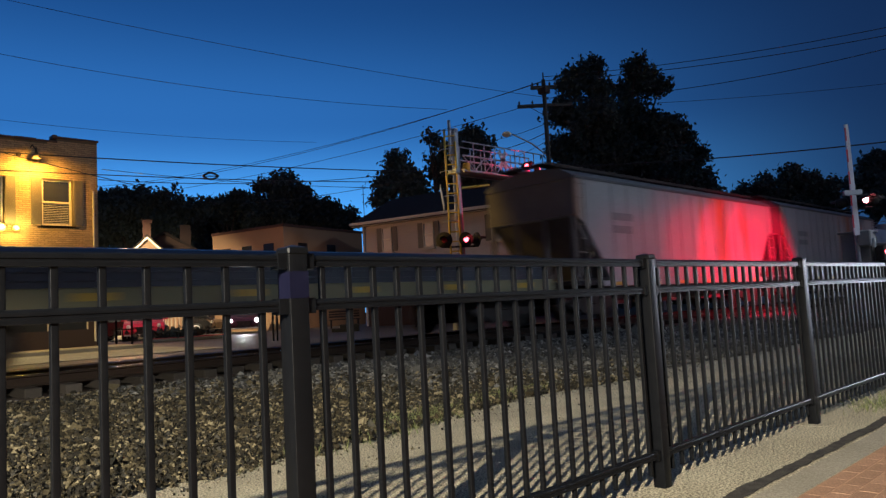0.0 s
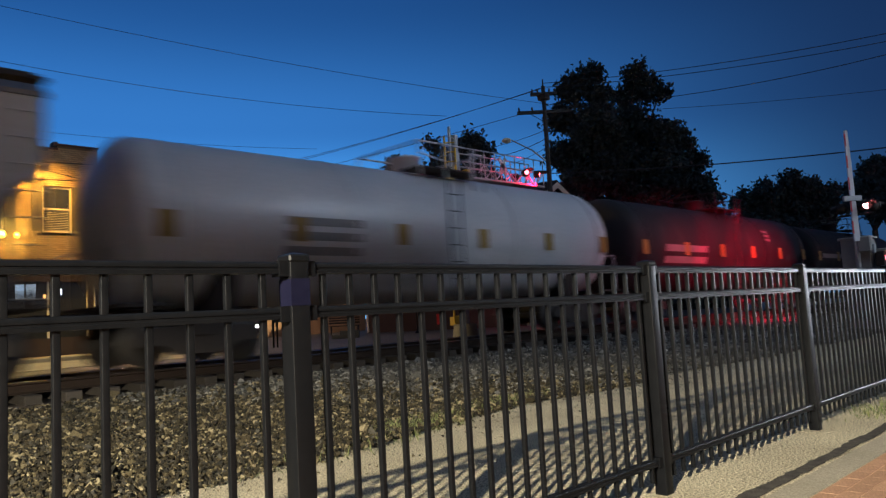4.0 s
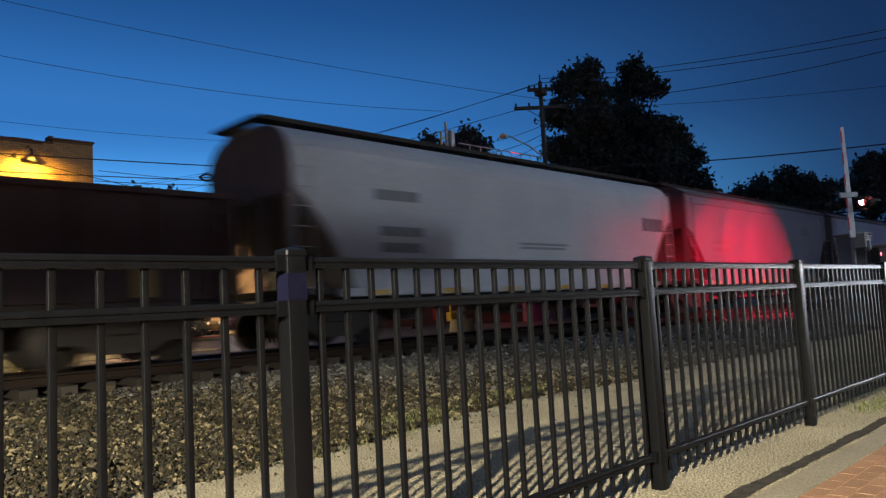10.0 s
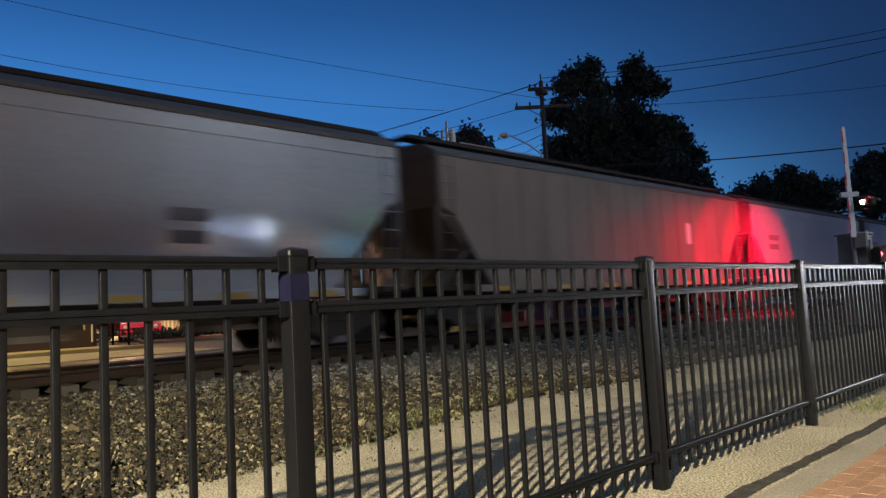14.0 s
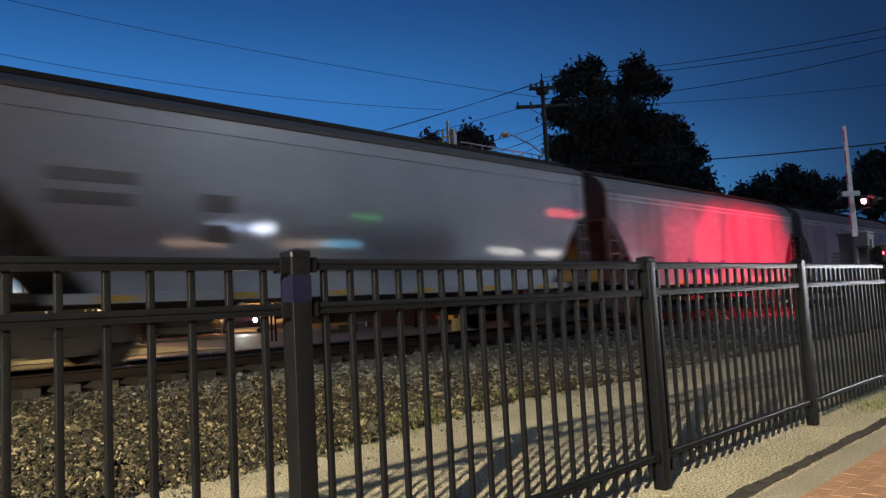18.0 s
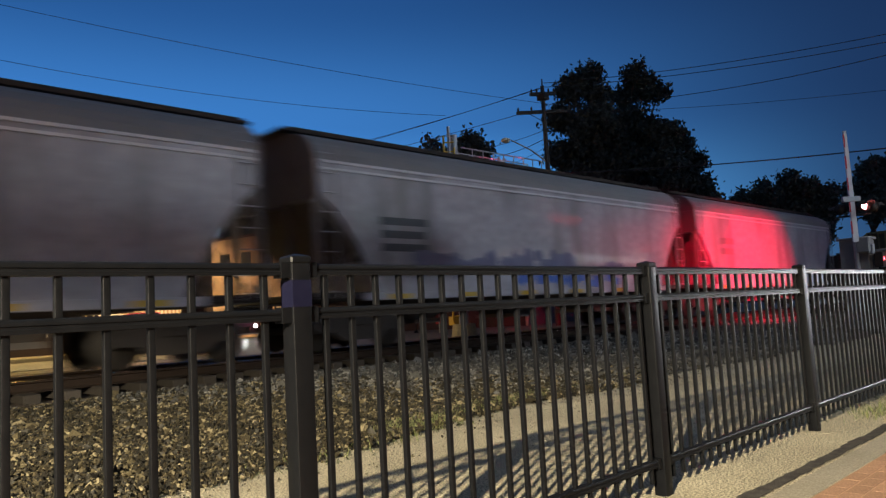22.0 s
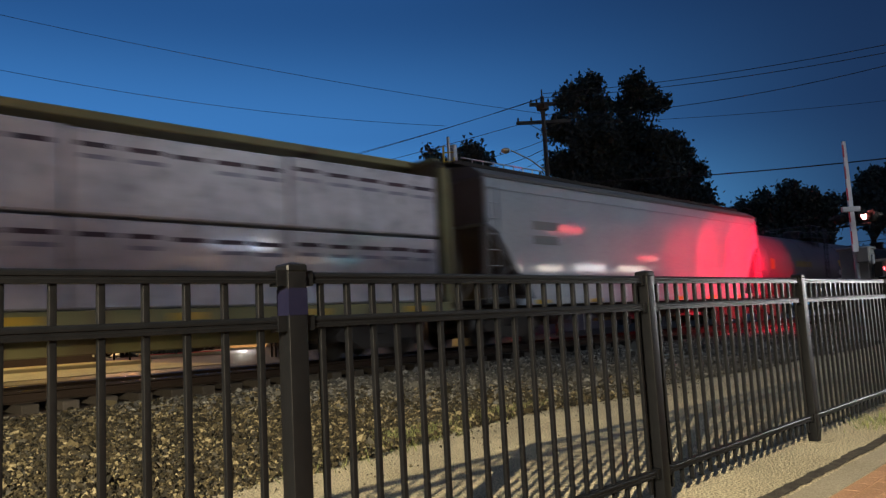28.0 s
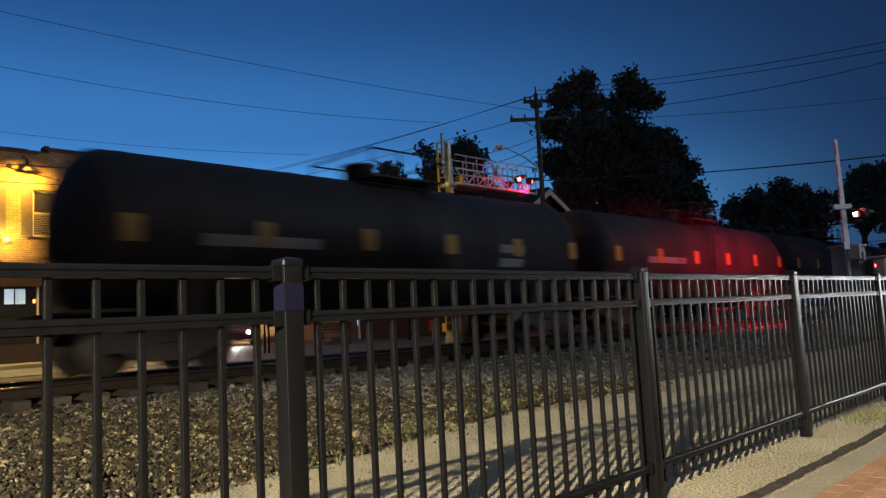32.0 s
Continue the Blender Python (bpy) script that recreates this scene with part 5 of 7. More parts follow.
    tree("tree", (30.0, 58.5, 0.5), [(-1.7, 3.0, 10.6, 1.63), (-1.8, 1.9, 8.9, 1.58), (-1.9, 1.9, 7.0, 1.47), (0.1, 2.0, 10.3, 1.18), (0.3, 2.9, 8.7, 1.74), (0.3, 2.9, 7.7, 1.3), (1.9, 1.8, 10.6, 1.27), (1.4, 1.9, 9.0, 1.28), (0.9, 0.9, 7.6, 1.43), (2.2, 0.2, 10.0, 1.63), (3.4, 1.4, 9.0, 1.57), (3.1, 0.7, 7.4, 1.29)], 0.3, "dense dark woodland tree beyond the flat roof", 18000, 0.22, 22)
    tree("tree", (52.0, 31.0, 0.4), [(-1.1, 4.2, 3.3, 0.96), (-2.6, 3.1, 1.5, 0.95), (-1.8, 4.0, 0.3, 0.99), (-2.1, 3.7, -0.5, 1.21), (-1.0, 1.8, 3.0, 1.01), (-0.0, 3.1, 1.5, 1.28), (-1.1, 2.5, 0.1, 1.24), (-1.9, 2.2, -0.3, 1.33), (0.4, 1.0, 2.8, 1.11), (0.8, 1.6, 1.4, 1.12), (0.8, 1.4, 0.1, 1.15), (-0.0, 1.1, -0.6, 1.02), (1.2, -0.1, 3.1, 1.13), (0.7, -0.9, 1.1, 1.37), (0.6, -0.6, -0.0, 1.01), (0.9, -0.0, -0.6, 0.97), (0.5, -2.4, 2.6, 1.13), (1.7, -2.0, 1.1, 1.35), (2.0, -1.9, -0.0, 1.15), (2.2, -1.9, -0.7, 1.18), (3.6, -3.0, 2.8, 1.28), (1.1, -4.1, 1.2, 1.3), (3.7, -2.8, 0.1, 1.13), (2.1, -3.6, -0.7, 1.09), (2.5, -6.0, 2.6, 1.02), (3.7, -5.2, 1.0, 1.05), (2.2, -6.1, -0.4, 1.02), (2.1, -5.9, -1.1, 1.01), (0.7, 0.7, 7.2, 1.2), (-1.4, -0.1, 5.5, 1.52), (-0.4, 0.2, 4.4, 1.23), (0.6, -0.8, 7.3, 1.38), (1.3, -0.9, 5.6, 1.61), (1.0, -0.3, 4.6, 1.1), (1.2, -2.1, 7.1, 1.58), (1.6, -2.2, 5.6, 1.21), (1.9, -1.4, 4.5, 1.19), (3.0, -3.2, 7.5, 1.16), (2.2, -3.3, 5.3, 1.54), (1.2, -4.0, 3.8, 1.37), (2.5, -5.1, 6.6, 1.4), (2.3, -4.8, 5.5, 1.16), (4.3, -4.3, 4.1, 1.4)], 0.2, "dark bushy growth beyond the crossing road", 60000, 0.2, 23)


trees()


def grass():
    rng = np.random.default_rng(9)
    spots = [(5.2, 5.75, 0.45, 2200), (4.6, 5.45, 0.4, 1100), (6.1, 5.85, 0.5, 1600), (7.0, 5.9, 0.5, 900), (8.0, 5.9, 0.6, 240), (9.6, 6.1, 0.8, 240), (3.2, 4.9, 0.5, 60), (4.1, 5.1, 0.4, 80), (7.4, 2.1, 0.35, 150), (8.6, 2.05, 0.5, 220), (9.8, 2.05, 0.7, 240), (11.5, 6.4, 1.0, 200)]
    vs = []
    for x, y, r, n in spots:
        p = np.stack([rng.normal(x, r * 0.7, n), rng.normal(y, 0.13, n)], 1)
        h = rng.uniform(0.025, 0.085, n)
        a = rng.uniform(0, 6.3, n)
        lean = rng.normal(0, 0.03, (n, 2))
        for (px, py), hh, aa, (lx, ly) in zip(p, h, a, lean):
            dx, dy = 0.0055 * math.cos(aa), 0.0055 * math.sin(aa)
            vs += [(px - dx, py - dy, 0), (px + dx, py + dy, 0), (px + lx + dx * 0.2, py + ly + dy * 0.2, hh), (px + lx - dx * 0.2, py + ly - dy * 0.2, hh)]
    f = np.arange(len(vs)).reshape(-1, 4)
    tagged(new("grass", raw_mesh("grass", vs, f, GRASS)), "sparse tufts of green and dry grass along the path edge", "grass", kind="stuff")


grass()


# ---- the lit brick building ----
def sash_window(parent, x, z, w, h, y, frame=TRIM_CREAM, blind=True, m=None, pane=WINDOW_DARK):
    win = new("window")
    win.parent = parent
    if m is not None:
        win.matrix_basis = m
    f = 0.06
    part("window_frame", Shape().box(x - w / 2, x - w / 2 + f, y - 0.05, y + 0.06, z, z + h).box(x + w / 2 - f, x + w / 2, y - 0.05, y + 0.06, z, z + h).box(x - w / 2 + f, x + w / 2 - f, y - 0.05, y + 0.06, z + h - f, z + h).box(x - w / 2 + f, x + w / 2 - f, y - 0.05, y + 0.06, z, z + f).box(x - w / 2 + f, x + w / 2 - f, y - 0.045, y + 0.05, z + h * 0.49, z + h * 0.49 + f), frame, win, "pale painted sash frame")
    part("sill", Shape().box(x - w / 2 - 0.08, x + w / 2 + 0.08, y - 0.12, y + 0.06, z - 0.1, z, 0.01), frame, win)
    for a, b, nm in ((z + f, z + h * 0.49, "lower_pane"), (z + h * 0.49 + f, z + h - f, "upper_pane")):
        part("pane", Shape().box(x - w / 2 + f, x + w / 2 - f, y + 0.0, y + 0.012, a, b), pane, win)
    if blind:
        s = Shape()
        for i in range(12):
            zz = z + f + 0.02 + i * (h * 0.45) / 12
            s.box(x - w / 2 + f + 0.02, x + w / 2 - f - 0.02, y - 0.008, y - 0.002, zz, zz + 0.02)
        part("blind", s, BLIND, win, "pale slatted blind")
    return win


def shutter(parent, x, z, w, h, y):
    s = part("shutter", Shape().box(x - w / 2, x + w / 2, y - 0.05, y - 0.005, z, z + h, 0.006), SHUTTER, parent, "dark louvred shutter")
    sl = Shape()
    n = int(h / 0.07)
    for i in range(n):
        zz = z + 0.06 + i * (h - 0.12) / n
        sl.box(x - w / 2 + 0.05, x + w / 2 - 0.05, y - 0.062, y - 0.05, zz, zz + 0.035)
    part("louvre", sl, SHUTTER, s)


def lit_building():
    b = thing("brick_building", pose(0, 25.8, 0.45), "two-storey tan brick building lit by warm wall lamps", "building")
    top = 7.02
    x0, x1 = -14.0, 8.68
    wins = [(7.40, 4.08, 0.92, 1.54), (5.38, 4.08, 0.92, 1.54), (3.1, 4.08, 0.92, 1.54), (0.6, 4.08, 0.92, 1.54), (-1.7, 4.08, 0.92, 1.54)]
    # front wall in pieces around its openings
    edges = sorted([(x - w / 2, x + w / 2) for x, z, w, h in wins])
    piers = [(x0, edges[0][0])] + [(p[1], q[0]) for p, q in zip(edges, edges[1:])] + [(edges[-1][1], x1)]
    pieces = [(x0, x1, 0, 0.3, 3.0, 4.08), (x0, x1, 0, 0.3, 5.62, top - 0.45), (x1 - 1.28, x1, 0, 0.3, top - 0.45, top), (x0, x1 - 1.28, 0, 0.3, top - 0.45, top - 0.16)]
    pieces += [(l, r, 0, 0.3, 4.08, 5.62) for l, r in piers]
    pieces += [(x1 - 0.3, x1, 0.3, 14, 0.3, top - 0.2), (x0, x0 + 0.3, 0.3, 14, 0.3, top - 0.2), (x0 + 0.3, x1 - 0.3, 13.7, 14, 0.3, top - 0.2)]
    for q in pieces:
        part("wall", Shape().box(*q), JOINT, b)
    part("ground_floor_wall", Shape().box(x0, x1 - 5.2, 0.0, 0.3, -0.2, 3.0).box(x1 - 0.35, x1, 0.0, 0.3, -0.2, 3.0).box(x1 - 5.2, x1 - 0.35, 0.0, 0.3, -0.2, 0.62).box(x1 - 5.2, x1 - 0.35, 0.0, 0.3, 2.45, 3.0), UNLIT_WALL, b, "red brick shop front, darkened in colour to look unlit")
    shop = part("shop_window", Shape().box(x1 - 5.2, x1 - 0.35, 0.12, 0.14, 0.62, 2.45), WINDOW_DARK, b, "dark shop window")
    for i in range(5):
        x = x1 - 5.2 + i * 4.85 / 4
        part("mullion", Shape().box(x - 0.03, x + 0.03, 0.06, 0.12, 0.62, 2.45), TRIM_CREAM, shop)
    # lit display panes and small bulbs inside the shop front
    for x, z, w, h, col, power in ((6.30, 2.14, 0.26, 0.48, (0.55, 0.75, 1.0), 0.45), (6.62, 2.14, 0.28, 0.48, (0.6, 0.78, 1.0), 0.35), (7.02, 1.98, 0.07, 0.12, (1.0, 0.45, 0.12), 2.5), (7.46, 2.12, 0.16, 0.22, (0.8, 0.85, 1.0), 1.2)):
        part("display", Shape().box(x - w / 2, x + w / 2, 0.10, 0.115, z - h / 2, z + h / 2), glow("lit_display", col, power), shop, "softly glowing display pane")
    part("roof", Shape().box(x0 + 0.3, x1 - 0.3, 0.3, 13.7, top - 0.75, top - 0.65), ROOF_DARK, b)
    c = Shape()
    for i in range(34):
        x = x0 + i * 0.63
        c.box(x, x + 0.62, -0.05, 0.36, top - 0.16, top - 0.10 + 0.012 * (i % 3))
    part("coping", c, BRICK_RED, b, "dark clay coping tiles")
    c = Shape()
    for i in range(3):
        x = x1 - 1.33 + i * 0.46
        c.box(x, x + 0.45, -0.05, 0.36, top, top + 0.06)
    c.box(x1 - 1.40, x1 - 1.27, -0.06, 0.37, top - 0.02, top + 0.10)
    part("coping", c, BRICK_RED, b, "dark clay coping tiles on the raised corner")
    for x, z, w, h in wins:
        sash_window(b, x, z, w, h, 0.12)
        shutter(b, x - w / 2 - 0.18, z + 0.02, 0.30, h - 0.02, -0.012)
        shutter(b, x + w / 2 + 0.18, z + 0.02, 0.30, h - 0.02, -0.012)
    part("downpipe", Shape().tube((x1 - 0.16, -0.05, 0.2), (x1 - 0.16, -0.05, 5.3), 0.035), TRIM_CREAM, b, "pale metal downpipe")
    lx = 6.62
    part("lamp_arm", Shape().tube((lx, 0, 6.62), (lx, -0.22, 6.66), 0.018).tube((lx, -0.22, 6.66), (lx + 0.06, -0.38, 6.45), 0.018), DARK_STEEL, b)
    part("lamp_shade", Shape().lathe([(6.14, 0.17, 0), (6.2, 0.16, 0), (6.30, 0.08, 0), (6.42, 0.035, 0), (6.56, 0.015, 0)], "z", 16).moved(pose(lx + 0.06, -0.40, 0)), DARK_STEEL, b, "dark gooseneck shade")
    part("lamp_base", Shape().box(lx - 0.42, lx - 0.30, -0.1, 0, 6.28, 6.4, 0.01), DARK_STEEL, b)
    for x, z, r in ((6.16, 3.93, 0.10), (5.74, 3.95, 0.13)):
        part("wall_lantern", Shape().ball((x, -0.14, z), r, 14), WARM_GLOW, b, "glowing round wall lamp")
    # painted brick courses, laid around the openings
    rng = random.Random(5)
    s = Shape()
    for k in range(57):
        z = 3.04 + 0.069 * k
        for i in range(34):
            x = 1.6 + 0.212 * i + (0.106 if k % 2 else 0)
            xr = min(x + 0.1, x1 - 0.004)
            if xr - x < -0.04 or z > top - 0.05 or (x > x1 - 1.5 or z < top - 0.22) is False:
                continue
            if any(abs(x - wx) < ww / 2 + 0.108 and wz - 0.14 < z < wz + hh + 0.02 for wx, wz, ww, hh in wins):
                continue
            d = rng.uniform(0.006, 0.013)
            s.box(x - 0.1, xr, -d, 0.001, z - 0.028, z + 0.028)
    ob = part("brick", s, BRICK_TAN, b, "yellow-lit painted brick courses")
    tagged(ob, "yellow-lit painted brick courses", kind="stuff")
    return b


lit_building()


def small_buildings():
    # flat-roofed stucco building
    m = pose(22.45, 36.3, 0.36, 0, 0, 14.5)
    b = thing("flat_roof_building", m, "low flat-roofed ochre stucco building beyond the street", "building")
    s = Shape().box(0, 7.4, 0, 6.0, -0.2, 6.0)
    part("wall", s, STUCCO, b)
    part("parapet", Shape().box(-0.06, 7.46, -0.06, 6.06, 6.0, 6.16), BRICK_RED, b)
    for y, z in ((1.2, 4.6), (3.0, 4.6), (4.8, 4.6), (1.4, 1.8), (4.2, 1.8)):
        part("window", Shape().box(-0.03, 0.02, y - 0.4, y + 0.4, z - 0.5, z + 0.5), WINDOW_DARK, b)
    for x, z in ((1.6, 4.6), (4.2, 4.6)):
        part("window", Shape().box(x - 0.4, x + 0.4, -0.03, 0.02, z - 0.5, z + 0.5), WINDOW_DARK, b)
    # little gabled house with chimney
    m = pose(17.0, 42.4, 0.5, 0, 0, -21)
    b = thing("gabled_house", m, "small house with a tan gable, pale gable boards and a chimney", "house")
    gable = [(-1.3, -0.2), (1.3, -0.2), (1.3, 4.5), (0, 5.75), (-1.3, 4.5)]
    part("wall", Shape().prism(gable, 0, 6, "y"), GABLE_TAN, b)
    for e in (-1, 1):
        part("roof", Shape().prism([(0, 5.72), (e * 1.62, 4.16), (e * 1.62, 4.3), (0, 5.9)], -0.25, 6.2, "y"), SHINGLE, b)
        part("barge_board", Shape().prism([(0, 5.6), (e * 1.6, 4.05), (e * 1.6, 4.18), (0, 5.74)], -0.3, -0.26, "y"), TRIM_CREAM, b, "pale gable board")
    part("chimney", Shape().box(-0.22, 0.24, 0.9, 1.4, 4.8, 6.82).box(-0.28, 0.30, 0.84, 1.46, 6.68, 6.9), BRICK_RED, b, "weathered brick chimney")
    sash_window(b, -0.7, 2.6, 0.6, 1.2, -0.06, blind=False)
    sash_window(b, 0.7, 2.6, 0.6, 1.2, -0.06, blind=False)
    # dark house behind it
    m = pose(19.4, 45.6, 0.45, 0, 0, -24)
    b = thing("dark_house", m, "unlit house with a dark pitched roof and chimney", "house")
    part("wall", Shape().prism([(-3, -0.2), (3, -0.2), (3, 4.6), (0, 6.4), (-3, 4.6)], 0, 7, "y"), UNLIT_WALL, b)
    for e in (-1, 1):
        part("roof", Shape().prism([(0, 6.4), (e * 3.3, 4.4), (e * 3.3, 4.55), (0, 6.58)], -0.3, 7.3, "y"), SHINGLE, b)
    part("chimney", Shape().box(0.95, 1.6, -0.2, 0.5, 4.8, 6.95), UNLIT_WALL, b)


small_buildings()


def side_house():
    """Two-storey house whose eaves run away from the track."""
    b = thing("house", pose(25.5, 20.9, 0.4, 0, 0, 14.5), "two-storey house with pale siding, dark shutters and shingle roof", "house")
    L, W, eave, ridge, apex, high = 9.2, 7.3, 5.34, 6.88, 3.42, 5.68
    part("wall", Shape().box(0, 0.2, 0, L, -0.2, eave).box(W - 0.2, W, 0, L, -0.2, high).box(0.2, W - 0.2, L - 0.2, L, -0.2, eave), SIDING_LIT, b, "pale clapboard long wall, warm light put into its colour")
    # lower wall darkened in colour where the red beam would overlight it
    part("lower_cladding", Shape().box(-0.05, -0.024, 0.1, L - 0.1, -0.2, 1.9), UNLIT_WALL, b, "lower wall, darkened in colour to look unlit")
    part("gable_wall", Shape().prism([(0.2, -0.2), (W - 0.2, -0.2), (W - 0.2, high), (apex, ridge - 0.1), (0.2, eave)], 0.0, 0.2, "y"), SIDING_SHADED, b, "gable wall, its shaded side put into the colour")
    lap = Shape().prism([(-0.022, 0.0), (0.0, 0.14), (0.0, 0.0)], 0.02, L - 0.02, "y").mesh("clapboard", SIDING_LIT)
    for i in range(33):
        part("clapboard", lap, None, b, m=pose(0, 0, 0.2 + i * 0.15))
    for i in range(46):
        z = 0.2 + i * 0.15
        k = min(1.0, (ridge - z) / (ridge - eave))
        k2 = min(1.0, (ridge - z) / (ridge - high))
        if k > 0.12:
            part("clapboard", Shape().prism([(-0.02, z), (0.0, z + 0.14), (0.0, z)], apex - k * (apex - 0.2), apex + k2 * (W - 0.2 - apex)), SIDING_SHADED, b)
    for x0, x1, z0 in ((-0.45, apex, eave - 0.18), (W + 0.5, apex, high - 0.08)):
        part("roof", Shape().prism([(x0, z0), (x1, ridge), (x1, ridge + 0.16), (x0, z0 + 0.16)], -0.45, L + 0.4, "y"), SHINGLE, b, "dark shingle roof slope")
        part("rake_board", Shape().prism([(x0, z0 - 0.22), (x1, ridge - 0.24), (x1, ridge + 0.04), (x0, z0 + 0.06)], -0.49, -0.45, "y"), TRIM_CREAM, b, "white rake board")
    part("gutter", Shape().box(-0.56, -0.45, -0.4, L + 0.4, eave - 0.14, eave + 0.0), TRIM_CREAM, b, "cream gutter")
    part("soffit", Shape().box(-0.45, 0.0, -0.4, L + 0.4, eave - 0.2, eave - 0.16), TRIM_CREAM, b)
    part("downpipe", Shape().tube((-0.08, L - 0.15, 0.0), (-0.08, L - 0.15, eave - 0.2), 0.04), TRIM_CREAM, b)
    side = pose(0, 0, 0, 0, 0, -90)
    for y in (1.3, 5.1, 7.62):
        for z in (3.72,):
            sash_window(b, -y, z, 0.62, 1.25, -0.03, blind=False, m=side, pane=CURTAIN)
            for d in (-0.48, 0.48):
                part("shutter", Shape().box(-0.05, -0.02, y + d - 0.15, y + d + 0.15, z, z + 1.25, 0.006), SHUTTER, b, "dark shutter")
    for x in (1.72, 5.85):
        for z in (3.75, 0.9):
            sash_window(b, x, z, 0.78, 1.3, -0.03, blind=False, pane=CURTAIN)
    # wing beside the gable, with its eave towards the track
    far = W + 7.0
    part("wing_wall", Shape().box(W, far, 0.5, 0.7, -0.2, 5.5).box(far - 0.2, far, 0.7, L, -0.2, 5.5), SIDING_SHADED, b, "wing wall, its shaded side put into the colour")
    part("wing_roof", Shape().prism([(0.1, 5.52), (0.1, 5.66), (L / 2, 6.4), (L, 5.66), (L, 5.52), (L / 2, 6.26)], W - 0.05, far + 0.3), SHINGLE, b, "dark shingle wing roof")
    part("wing_eave", Shape().box(W, far + 0.32, 0.04, 0.1, 5.46, 5.64), TRIM_CREAM, b, "pale wing eave board")
    for x in (W + 3.9, W + 5.4):
        sash_window(b, x, 3.9, 0.8, 1.25, 0.47, blind=False, pane=CURTAIN)


side_house()


# ---- crossing signals ----
def lamp_head(parent, x, y, z, face, lit=True, size=0.30, hot=False):
    """One flashing-light unit: black disc, hood and lens, facing along the angle."""
    m = pose(x, y, z, 0, 0, face)
    h = new("flasher")
    h.parent = parent
    h.matrix_basis = m
    part("backing", Shape().lathe([(0.0, 0.01, 0), (0.0, size, 0), (0.02, size, 0), (0.02, 0.01, 0)], "y", 24), DARK_STEEL, h, "black round backing plate")
    part("housing", Shape().lathe([(0.02, 0.13, 0), (0.16, 0.13, 0), (0.2, 0.06, 0), (0.2, 0.01, 0)], "y", 16), DARK_STEEL, h)
    n, v = 10, []
    for i in range(n + 1):
        a = math.pi * (0.05 + 0.9 * i / n)
        v += [(0.125 * math.cos(a), 0.0, 0.125 * math.sin(a)), (0.12 * math.cos(a), -0.26 - 0.05 * math.sin(a), 0.11 * math.sin(a))]
    part("hood", Shape().add(v, [(2 * i, 2 * i + 1, 2 * i + 3, 2 * i + 2) for i in range(n)]), DARK_STEEL, h)
    part("lens", Shape().lathe([(-0.03, 0.01, 0), (-0.025, 0.05, 0), (-0.006, 0.085, 0)], "y", 18), RED_HOT if hot else RED_GLOW if lit else PLATE_RED, h, "red lens")
    return h


